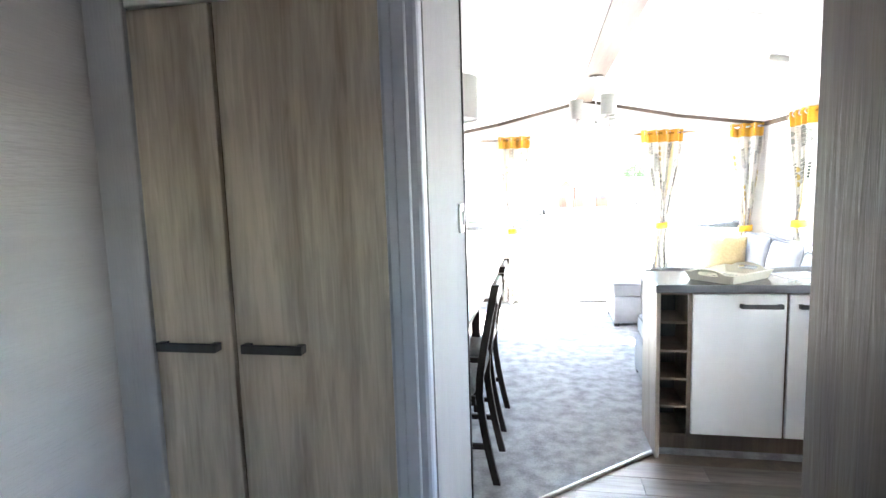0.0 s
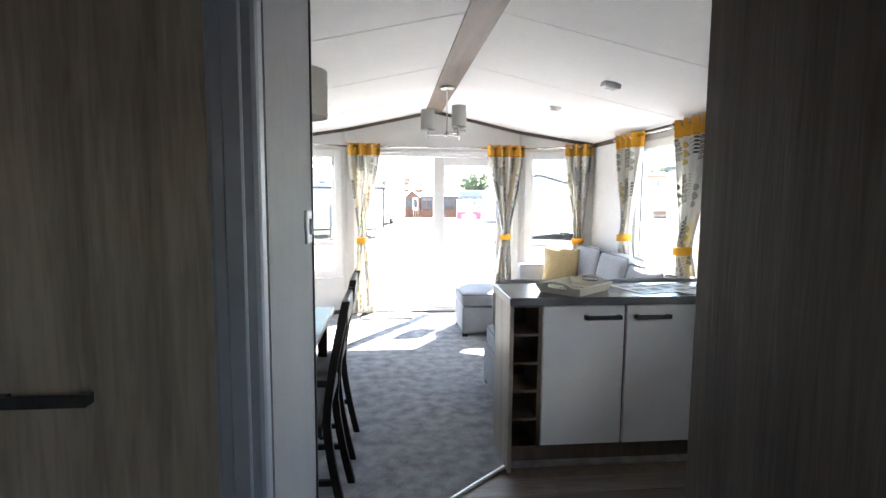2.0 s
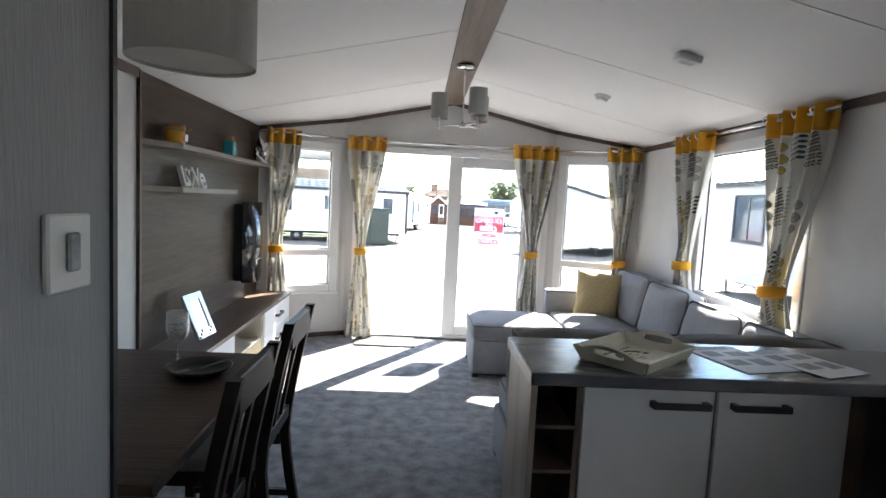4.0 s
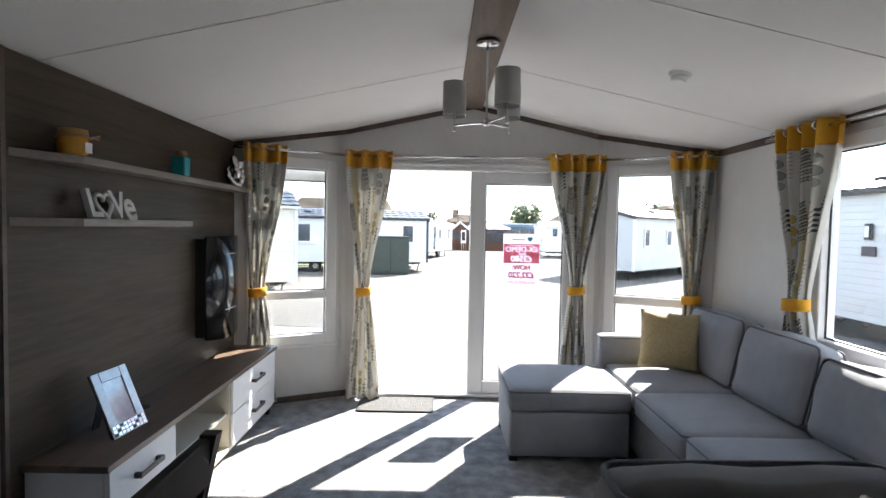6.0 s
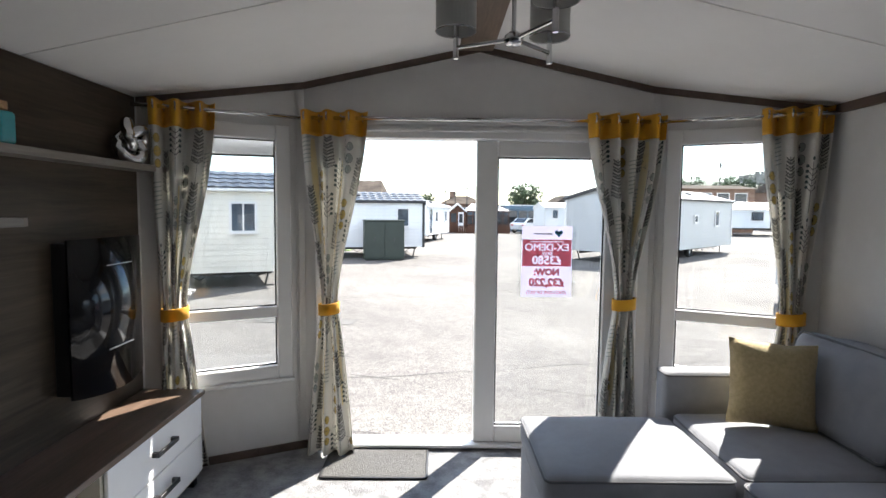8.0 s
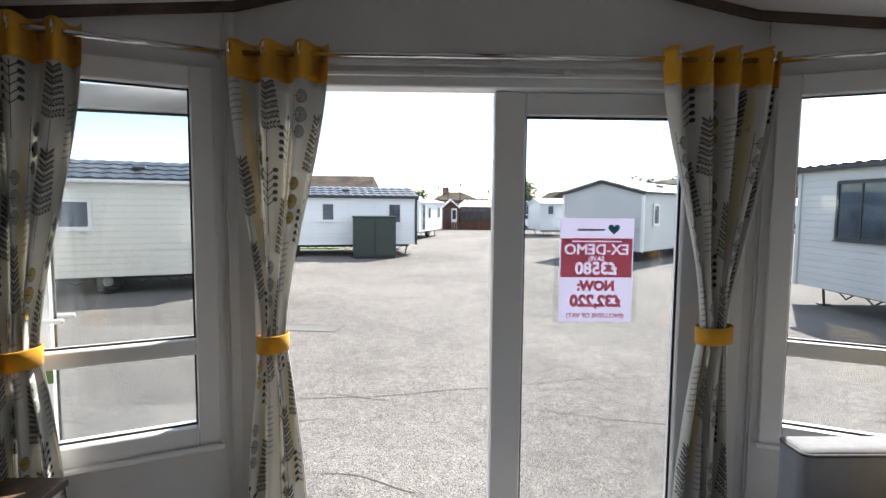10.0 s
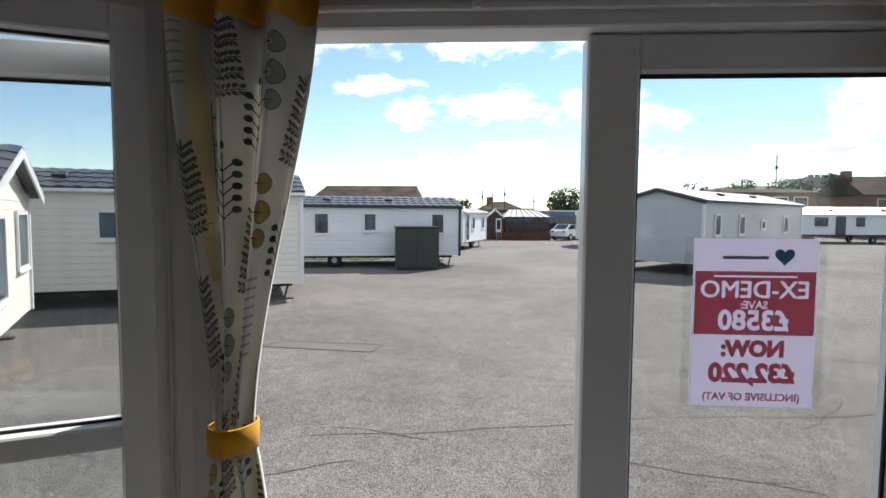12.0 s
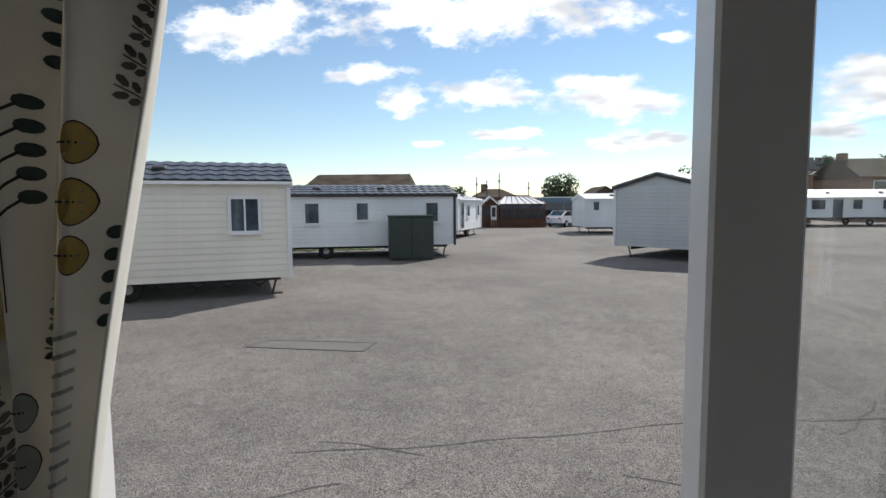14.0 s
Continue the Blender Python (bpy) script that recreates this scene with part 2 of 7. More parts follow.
M_PILLOW = fabric("mustard_cushion", (0.58, 0.46, 0.25), (0.45, 0.355, 0.18), 0, 260, 0.9, 60)
M_CUSH2 = fabric("printed_cushion", (0.70, 0.66, 0.55), (0.42, 0.39, 0.30), 0, 300, 0.5, 14)
M_CURTAIN = fabric("cream_curtain_cotton", (0.74, 0.725, 0.685), (0.67, 0.655, 0.615), 0.30, 900, 0.15)
M_MUSTARD = fabric("mustard_cotton", (0.74, 0.39, 0.025), (0.62, 0.31, 0.018), 0.22, 900, 0.15)
M_PRINT_D = fabric("charcoal_print", (0.055, 0.053, 0.052), (0.035, 0.034, 0.034), 0.2)
M_PRINT_G = fabric("grey_print", (0.17, 0.17, 0.165), (0.12, 0.12, 0.117), 0.3)
M_PRINT_T = fabric("teal_print", (0.06, 0.10, 0.105), (0.04, 0.07, 0.075), 0.2)
M_PRINT_S = fabric("sage_print", (0.42, 0.45, 0.42), (0.33, 0.36, 0.34), 0.3)
M_PRINT_Y = fabric("ochre_print", (0.66, 0.49, 0.16), (0.56, 0.41, 0.12), 0.3)
M_PRINT_W = fabric("yellow_wash_print", (0.78, 0.64, 0.32), (0.76, 0.69, 0.50), 0.32, vary_scale=9.0)
M_GLASS = glass("window_glass")
M_SMOKE = glass("dark_window_glass", 0.02, (0.30, 0.32, 0.34), 0.3)
M_BLACKGLOSS = material("black_glass", (0.008, 0.008, 0.01), 0.10, 0, 0.1, 3)
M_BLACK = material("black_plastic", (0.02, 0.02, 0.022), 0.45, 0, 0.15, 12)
M_CHAIR = wood("espresso_chair_wood", (0.026, 0.019, 0.016), (0.011, 0.008, 0.007), "z", 0.4, 12, 0.02)
M_TABLE = wood("espresso_table_wood", (0.085, 0.058, 0.044), (0.038, 0.026, 0.02), "x", 0.33, 10)
M_SEATPAD = fabric("grey_seat_pad", (0.17, 0.165, 0.16), (0.12, 0.117, 0.114))
M_SHADE = fabric("grey_lamp_shade", (0.62, 0.62, 0.60), (0.56, 0.56, 0.54), 0.3, 500, 0.12)
M_SHADE2 = fabric("cream_lamp_shade", (0.66, 0.64, 0.60), (0.6, 0.58, 0.54), 0.3, 500, 0.12)
M_PLASTIC = material("white_plastic", (0.76, 0.76, 0.75), 0.4, 0, 0.03, 10)
M_TRAY = material("cream_painted_wood", (0.70, 0.67, 0.56), 0.5, 0, 0.06, 9, 0.06, 60)
M_INK = material("dark_ink", (0.03, 0.03, 0.03), 0.6, 0, 0.2, 40)
M_SIGNP = fabric("backlit_sign_paper", (0.66, 0.65, 0.76), (0.64, 0.63, 0.74), 0.6, 300, 0.02)
M_INKG = material("grey_ink", (0.33, 0.34, 0.36), 0.6, 0, 0.25, 60)
M_SHEET = material("white_paper", (0.80, 0.81, 0.84), 0.55, 0, 0.02, 12)
M_JARY = material("amber_glaze", (0.62, 0.30, 0.02), 0.18, 0, 0.15, 30, coat=0.4)
M_KRAFT = material("kraft_cover", (0.36, 0.21, 0.07), 0.8, 0, 0.15, 40)
M_TEAL = material("turquoise_ceramic", (0.015, 0.26, 0.30), 0.2, 0, 0.1, 20, coat=0.3)
M_CORK = material("cork", (0.36, 0.22, 0.11), 0.9, 0, 0.25, 90, 0.4, 120)
M_WHITE = material("white_painted_mdf", (0.62, 0.62, 0.61), 0.45, 0, 0.03, 14)
M_SILVER = material("silvered_frame", (0.36, 0.37, 0.385), 0.3, 0.7, 0.12, 40)
# Pale blue of the insert paints in the sky mirrored by its glass.
M_PHOTO = material("reflection_toned_photo", (0.74, 0.80, 0.85), 0.06, 0, 0.0, 22, 0, 0, (1, 1, 1), (0.48, 0.56, 0.64), coat=1.0)
M_PLATE = material("dark_glazed_plate", (0.02, 0.023, 0.03), 0.3, 0, 0.2, 20)
M_RED = material("red_enamel", (0.50, 0.012, 0.012), 0.25, 0, 0.06, 9)
M_SPOON = material("dull_cutlery_steel", (0.22, 0.22, 0.22), 0.4, 0.9, 0.08, 30)
M_STEEL = material("brushed_steel", (0.55, 0.55, 0.55), 0.3, 0.9, 0.08, 30)
M_MUG = material("grey_stoneware", (0.38, 0.38, 0.38), 0.3, 0, 0.06, 20)
M_SIGNRED = fabric("sign_red", (0.84, 0.36, 0.41), (0.82, 0.345, 0.395), 0.6, 300, 0.02)
M_SIGNBLUE = material("sign_blue", (0.08, 0.30, 0.45), 0.5, 0, 0.2, 40)
M_ASPHALT = material("worn_asphalt", (0.162, 0.150, 0.140), 0.92, 0, 0.0, 0.20, 1.0, 90, (1, 1, 1), (0.100, 0.093, 0.088), detail=8, ramp=(0.3, 0.7))
_n, _l = M_ASPHALT.node_tree.nodes, M_ASPHALT.node_tree.links
_b = _n["Principled BSDF"]
_src = _b.inputs["Base Color"].links[0].from_socket
_tc = _n.new("ShaderNodeTexCoord")
_vo = _n.new("ShaderNodeTexVoronoi")
_vo.inputs["Scale"].default_value = 130.0
_l.new(_tc.outputs["Object"], _vo.inputs["Vector"])
_sep = _n.new("ShaderNodeSeparateColor")
_l.new(_vo.outputs["Color"], _sep.inputs[0])
_mr = _n.new("ShaderNodeMapRange")
_mr.inputs["From Min"].default_value, _mr.inputs["To Min"].default_value, _mr.inputs["To Max"].default_value = 0.0, 0.25, 1.85
_l.new(_sep.outputs["Red"], _mr.inputs["Value"])
_mx = _n.new("ShaderNodeHueSaturation")
_no = _n.new("ShaderNodeTexNoise")
_no.inputs["Scale"].default_value, _no.inputs["Detail"].default_value, _no.inputs["Roughness"].default_value = 5.5, 9.0, 0.75
_l.new(_tc.outputs["Object"], _no.inputs["Vector"])
_m2 = _n.new("ShaderNodeMapRange")
_m2.inputs["From Min"].default_value, _m2.inputs["From Max"].default_value = 0.32, 0.68
_m2.inputs["To Min"].default_value, _m2.inputs["To Max"].default_value = 0.80, 1.2
_l.new(_no.outputs["Fac"], _m2.inputs["Value"])
_mm = _n.new("ShaderNodeMath"); _mm.operation = "MULTIPLY"
_l.new(_mr.outputs[0], _mm.inputs[0]); _l.new(_m2.outputs[0], _mm.inputs[1])
_l.new(_mm.outputs[0], _mx.inputs["Value"])
_l.new(_src, _mx.inputs["Color"])
_l.new(_mx.outputs["Color"], _b.inputs["Base Color"])
M_PATCH = material("asphalt_patch", (0.105, 0.100, 0.095), 0.92, 0, 0.1, 1.2, 0.6, 60, detail=10)
M_CRACK = material("asphalt_crack", (0.06, 0.058, 0.056), 0.95, 0, 0.2, 9)
M_CLAD = material("white_cladding", (0.70, 0.72, 0.74), 0.45, 0, 0.05, 1.2, random_value=0.02)
M_CLADC = material("cream_cladding", (0.70, 0.67, 0.60), 0.5, 0, 0.06, 1.2, random_value=0.02)
M_CLADG = material("grey_cladding", (0.455, 0.465, 0.475), 0.45, 0, 0.05, 1.2, random_value=0.02)
M_TILE = material("charcoal_roof_tile", (0.05, 0.053, 0.06), 0.36, 0, 0.25, 3, random_value=0.2)
M_SHEETROOF = material("pale_roof_sheet", (0.60, 0.61, 0.63), 0.4, 0, 0.08, 1.0)
M_DARKMET = material("dark_chassis_steel", (0.045, 0.045, 0.048), 0.6, 0.3, 0.2, 5)
M_TYRE = material("tyre_rubber", (0.02, 0.02, 0.02), 0.85, 0, 0.2, 9)
M_BOXG = material("green_grey_steel_box", (0.022, 0.033, 0.027), 0.5, 0, 0.12, 2)
M_BROWN = wood("conservatory_timber", (0.11, 0.055, 0.035), (0.06, 0.03, 0.02), "z", 0.5, 3)
M_BLUE = material("blue_painted_board", (0.10, 0.17, 0.24), 0.5, 0, 0.1, 1)
M_HROOF = material("brown_clay_roof", (0.062, 0.050, 0.041), 0.9, 0, 0.45, 0.8, 0.5, 4)
M_BRICK = material("brown_brick", (0.19, 0.125, 0.095), 0.85, 0, 0.25, 2.5, 0.3, 8)
M_STONE = material("castle_stone", (0.24, 0.235, 0.225), 0.9, 0, 0.2, 0.6, 0.3, 2)
M_LEAF = material("tree_leaf", (0.050, 0.075, 0.034), 0.7, 0, 0.35, 0.9, random_value=0.2)
M_BARK = material("tree_bark", (0.11, 0.085, 0.065), 0.9, 0, 0.3, 3, 0.6, 20)
M_HILL = material("wooded_hillside", (0.055, 0.075, 0.05), 0.9, 0, 0.4, 0.09, 1.0, 0.6)
M_GRASS = material("grass_verge", (0.10, 0.15, 0.05), 0.9, 0, 0.3, 1.5, 0.8, 9)
M_CARW = material("white_car_paint", (0.75, 0.76, 0.77), 0.2, 0, 0.02, 2, coat=0.8)
M_CARS = material("silver_car_paint", (0.40, 0.42, 0.44), 0.25, 0.5, 0.03, 2, coat=0.8)
M_DARKGLASS = material("dark_pane", (0.03, 0.037, 0.045), 0.05, 0, 0.3, 1.5, coat=0.5)
M_PANE = material("daylit_pane", (0.09, 0.125, 0.165), 0.06, 0, 0.0, 0.9, 0, 0, (1, 1, 1), (0.03, 0.038, 0.05), coat=0.2)
M_PINK = material("pink_paper", (0.62, 0.32, 0.34), 0.8, 0, 0.08, 20)
M_BLIND = material("net_curtain", (0.55, 0.56, 0.57), 0.8, 0, 0.1, 12, 0.3, 60, (8, 8, 0.3))

for _m, _s in ((M_PANEL, 0.12), (M_TABLE, 0.15), (M_PLATE, 0.2), (M_HROOF, 0.05), (M_BRICK, 0.1), (M_TILE, 0.5), (M_BROWN, 0.15), (M_BLACKGLOSS, 0.25), (M_PANE, 0.3), (M_DARKGLASS, 0.3), (M_CHAIR, 0.12), (M_HALLV, 0.2), (M_OAKV, 0.3), (M_CARPET, 0.1), (M_ASPHALT, 0.25)):
    _m.node_tree.nodes["Principled BSDF"].inputs["Specular IOR Level"].default_value = _s


# ---- building helpers ----
def root_matrix(ob):
    m = Matrix.Identity(4)
    while ob is not None:
        m = ob.matrix_basis @ m
        ob = ob.parent
    return m


def thing(name, base, label, category, group="", kind="", turn=0.0):
    """An empty at the thing's base, turned about z."""
    e = new(name)
    e.matrix_basis = pose(*base, 0, 0, turn)
    return tagged(e, label, category, group, kind)


def part(name, bm, mat, parent=None, label="", local=False, smooth=False):
    """Links a bmesh, in world metres or in the thing's own, as one mesh object."""
    me = bpy.data.meshes.new(name)
    if parent is not None and not local:
        bm.transform(root_matrix(parent).inverted())
    if smooth:
        for f in bm.faces:
            f.smooth = True
    bm.to_mesh(me)
    bm.free()
    if mat is not None:
        me.materials.append(mat)
    ob = new(name, me)
    if parent is not None:
        ob.parent = parent
    if label:
        ob["label"] = label
    return ob


def single(name, bm, mat, label, category, group="", kind="", smooth=False):
    """A thing of one mesh, its origin at the middle of its base."""
    vs = [v.co for v in bm.verts]
    base = Vector(((min(v.x for v in vs) + max(v.x for v in vs)) / 2, (min(v.y for v in vs) + max(v.y for v in vs)) / 2, min(v.z for v in vs)))
    bm.transform(Matrix.Translation(-base))
    ob = part(name, bm, mat, None, "", True, smooth)
    ob.matrix_basis = Matrix.Translation(base)
    return tagged(ob, label, category, group, kind)


def box(x0, x1, y0, y1, z0, z1, bevel=0.0, seg=1, bm=None, m=None):
    b = bmesh.new()
    bmesh.ops.create_cube(b, size=1.0)
    for v in b.verts:
        v.co = Vector(((x0 + x1) / 2 + v.co.x * (x1 - x0), (y0 + y1) / 2 + v.co.y * (y1 - y0), (z0 + z1) / 2 + v.co.z * (z1 - z0)))
    if bevel:
        bmesh.ops.bevel(b, geom=b.edges[:], offset=bevel, segments=seg, profile=0.5, affect="EDGES")
    if m is not None:
        b.transform(m)
    return merge(bm, b)


def merge(bm, b):
    if bm is None:
        return b
    me = bpy.data.meshes.new("tmp")
    b.to_mesh(me)
    b.free()
    bm.from_mesh(me)
    bpy.data.meshes.remove(me)
    return bm


def lathe(profile, centre=(0, 0, 0), seg=24, bm=None, m=None):
    """Turned body from (radius, height) pairs, upwards."""
    b = bmesh.new()
    rings = []
    for r, z in profile:
        if r < 1e-6:
            rings.append([b.verts.new((0, 0, z))])
        else:
            rings.append([b.verts.new((r * math.cos(2 * math.pi * i / seg), r * math.sin(2 * math.pi * i / seg), z)) for i in range(seg)])
    for a, c in zip(rings, rings[1:]):
        for i in range(seg):
            j = (i + 1) % seg
            if len(a) == 1 and len(c) == 1:
                continue
            if len(a) == 1:
                b.faces.new((a[0], c[j], c[i]))
            elif len(c) == 1:
                b.faces.new((a[i], a[j], c[0]))
            else:
                b.faces.new((a[i], a[j], c[j], c[i]))
    bmesh.ops.recalc_face_normals(b, faces=b.faces[:])
    b.transform(Matrix.Translation(centre) if m is None else m)
    return merge(bm, b)


def tube(points, r, closed=False, seg=8, bm=None, caps=True):
    """Round bar along a line of points."""
    b = bmesh.new()
    pts = [Vector(p) for p in points]
    n = len(pts)
    rings = []
    up = Vector((0, 0, 1))
    for i, p in enumerate(pts):
        a = pts[(i - 1) % n] if closed or i > 0 else p
        c = pts[(i + 1) % n] if closed or i < n - 1 else p
        d = (c - a).normalized()
        ref = up if abs(d.dot(up)) < 0.95 else Vector((1, 0, 0))
        s = d.cross(ref).normalized()
        t = s.cross(d)
        rings.append([b.verts.new(p + r * (math.cos(2 * math.pi * k / seg) * s + math.sin(2 * math.pi * k / seg) * t)) for k in range(seg)])
    for i in range(n if closed else n - 1):
        a, c = rings[i], rings[(i + 1) % n]
        for k in range(seg):
            b.faces.new((a[k], a[(k + 1) % seg], c[(k + 1) % seg], c[k]))
    if caps and not closed:
        b.faces.new(rings[0][::-1])
        b.faces.new(rings[-1])
    bmesh.ops.recalc_face_normals(b, faces=b.faces[:])
    return merge(bm, b)


def pad(x0, x1, y0, y1, z0, z1, r=0.04, puff=0.02, sag=0.0, bm=None, m=None, wobble=0.0):
    """Upholstered block: rounded edges, slightly swollen faces."""
    c = Vector(((x0 + x1) / 2, (y0 + y1) / 2, (z0 + z1) / 2))
    h = ((x1 - x0) / 2, (y1 - y0) / 2, (z1 - z0) / 2)
    r = min(r, 0.98 * min(h))
    b = bmesh.new()

    def ticks(a):
        inner = [(-1 + 2 * i / 8) * (a - r) for i in range(9)]
        return [-a, -a + 0.3 * r, *inner, a - 0.3 * r, a]
    tk = [ticks(a) for a in h]
    for ax in range(3):
        u, v = (ax + 1) % 3, (ax + 2) % 3
        for s in (-1, 1):
            grid = []
            for tu in tk[u]:
                row = []
                for tv in tk[v]:
                    p = [0, 0, 0]
                    p[ax], p[u], p[v] = s * h[ax], tu, tv
                    q = [max(-h[k] + r, min(h[k] - r, p[k])) for k in range(3)]
                    d = Vector([p[k] - q[k] for k in range(3)])
                    if d.length > 1e-9:
                        d = d.normalized() * r
                    w = Vector(q) + d
                    f = (1 - (tu / h[u]) ** 2) * (1 - (tv / h[v]) ** 2)
                    w[ax] += s * puff * f
                    if wobble:
                        w += wobble * noise.noise_vector((w + c) * 5.0)
                    row.append(b.verts.new(w))
                grid.append(row)
            for i in range(len(grid) - 1):
                for j in range(len(grid[0]) - 1):
                    f = (grid[i][j], grid[i + 1][j], grid[i + 1][j + 1], grid[i][j + 1])
                    b.faces.new(f if s > 0 else f[::-1])
    bmesh.ops.remove_doubles(b, verts=b.verts[:], dist=1e-5)
    bmesh.ops.recalc_face_normals(b, faces=b.faces[:])
    b.transform(Matrix.Translation(c) if m is None else m @ Matrix.Translation(c))
    return merge(bm, b)


def ring(x0, x1, y0, y1, z, r=0.04, n=5):
    """Rounded rectangle in a level plane."""
    pts = []
    for cx, cy, a0 in ((x1 - r, y1 - r, 0), (x0 + r, y1 - r, 90), (x0 + r, y0 + r, 180), (x1 - r, y0 + r, 270)):
        for i in range(n):
            a = radians(a0 + 90 * i / (n - 1))
            pts.append((cx + r * math.cos(a), cy + r * math.sin(a), z))
    return pts


def prism(outline, depth, m=None, bm=None):
    """Plate from an outline in x and z, depth along y, transformed by m."""
    b = bmesh.new()
    lo = [b.verts.new((x, 0, z)) for x, z in outline]
    hi = [b.verts.new((x, depth, z)) for x, z in outline]
    n = len(outline)
    b.faces.new(lo)
    b.faces.new(hi[::-1])
    for i in range(n):
        j = (i + 1) % n
        b.faces.new((lo[j], lo[i], hi[i], hi[j]))
    bmesh.ops.recalc_face_normals(b, faces=b.faces[:])
    if m is not None:
        b.transform(m)
    return merge(bm, b)


def lettering(text, size, m, extrude=0.001, bm=None, bold=0.0):
    """Raised text in the built-in font, centred, lying in x and y of m."""
    cu = bpy.data.curves.new("tmp_text", "FONT")
    cu.body, cu.size, cu.extrude, cu.align_x, cu.align_y, cu.offset = text, size, extrude, "CENTER", "CENTER", bold
    cu.resolution_u = 3
    ob = bpy.data.objects.new("tmp_text", cu)
    scene.collection.objects.link(ob)
    me = bpy.data.meshes.new_from_object(ob.evaluated_get(bpy.context.evaluated_depsgraph_get()))
    b = bmesh.new()
    b.from_mesh(me)
    b.transform(m)
    bpy.data.objects.remove(ob)
    bpy.data.curves.remove(cu)
    bpy.data.meshes.remove(me)
    return merge(bm, b)


# ---- shell of the holiday home ----
XL, XR, RIDGE, EAVE, PITCH = -1.375, 2.165, 0.385, 1.975, 0.2175
YB = -1.6


def ceil_z(x):
    return EAVE + PITCH * (1.77 - abs(x - RIDGE))


def wall(name, a, b, openings=(), mat=None, thick=0.09, label="white wall board of the holiday home", low=0.0, top=None):
    """Upright wall from a to b (outer side on the left of that way), with openings (s0, s1, z0, z1) cut through it."""
    a, b = Vector((*a, 0)), Vector((*b, 0))
    length = (b - a).length
    d = (b - a) / length
    nrm = Vector((-d.y, d.x, 0))
    cuts = {0.0, length}
    for s0, s1, z0, z1 in openings:
        cuts |= {s0, s1}
    if abs(d.x) > 0.2:
        s = (RIDGE - a.x) / d.x
        if 0 < s < length:
            cuts.add(s)
    cuts = sorted(cuts)
    bm = bmesh.new()

    def piece(s0, s1, z0, z1):
        vs = []
        for off in (0, thick):
            for s, z in ((s0, z0), (s1, z0), (s1, z1), (s0, z1)):
                p = a + d * s
                zz = z if z is not None else (ceil_z(p.x) if top is None else top)
                vs.append(bm.verts.new((*(p + nrm * off).xy, zz)))
        for f in ((0, 1, 2, 3), (7, 6, 5, 4), (0, 4, 5, 1), (1, 5, 6, 2), (2, 6, 7, 3), (3, 7, 4, 0)):
            bm.faces.new([vs[i] for i in f])
    for s0, s1 in zip(cuts, cuts[1:]):
        mid = (s0 + s1) / 2
        hole = [o for o in openings if o[0] <= mid <= o[1]]
        if hole:
            piece(s0, s1, low, hole[0][2]) if hole[0][2] > low else None
            piece(s0, s1, hole[0][3], None)
        else:
            piece(s0, s1, low, None)
    bmesh.ops.recalc_face_normals(bm, faces=bm.faces[:])
    return tagged(part(name, bm, mat or M_WALL), label, "wall", kind="structure")


WA, WB, WC, WD = (XL, 6.54), (-0.62, 6.90), (1.39, 6.90), (XR, 6.54)
WING = math.hypot(WB[0] - WA[0], WB[1] - WA[1])
WIN_S0, WIN_S1, WIN_Z0, WIN_Z1 = 0.10, WING - 0.10, 0.46, 1.87
wall("wall_left", (XL, 2.36), WA, label="white side wall of the lounge")
wall("wall_lobby_left", (XL, YB), (XL, 2.36), mat=M_HALLPAPER, label="mid grey wallpapered lobby wall")
wall("wall_wing_left", WA, WB, [(WIN_S0, WIN_S1, WIN_Z0, WIN_Z1)])
wall("wall_front", WB, WC, [(0.07, 1.94, 0.0, 1.93)])
wall("wall_wing_right", WC, WD, [(WING - WIN_S1, WING - WIN_S0, WIN_Z0, WIN_Z1)])
wall("wall_right", WD, (XR, YB), [(1.09, 2.22, 0.78, 1.86), (4.49, 5.07, 1.02, 1.86), (5.75, 6.75, 0.8, 1.85)])
wall("wall_back", (XR, YB), (XL, YB), [(2.35, 2.80, 1.2, 1.65)])
# lobby partitions
wall("wall_switch", (-0.385, 1.762), (-0.385, 2.40), mat=M_PAPER, thick=0.075, label="grey textured wall beside the wardrobe with light switch")
wall("wall_dining", (XL, 2.40), (-0.46, 2.40), thick=-0.04, label="white partition behind the wardrobe")
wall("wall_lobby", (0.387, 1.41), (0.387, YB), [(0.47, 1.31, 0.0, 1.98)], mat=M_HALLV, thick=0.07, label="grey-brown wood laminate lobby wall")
wall("wall_kitchen", (XR, 1.41), (0.457, 1.41), thick=0.06, label="white kitchen end wall")

bm = bmesh.new()
for x0, x1 in ((XL - 0.1, RIDGE), (RIDGE, XR + 0.1)):
    for y0, y1 in ((YB - 0.1, 7.0),):
        vs = []
        for off in (0.0, 0.06):
            for x, y in ((x0, y0), (x1, y0), (x1, y1), (x0, y1)):
                vs.append(bm.verts.new((x, y, ceil_z(x) + off)))
        for f in ((3, 2, 1, 0), (4, 5, 6, 7), (0, 1, 5, 4), (1, 2, 6, 5), (2, 3, 7, 6), (3, 0, 4, 7)):
            bm.faces.new([vs[i] for i in f])
tagged(part("ceiling", bm, M_CEIL), "white vaulted ceiling boards with thin joint strips", "ceiling", kind="structure")


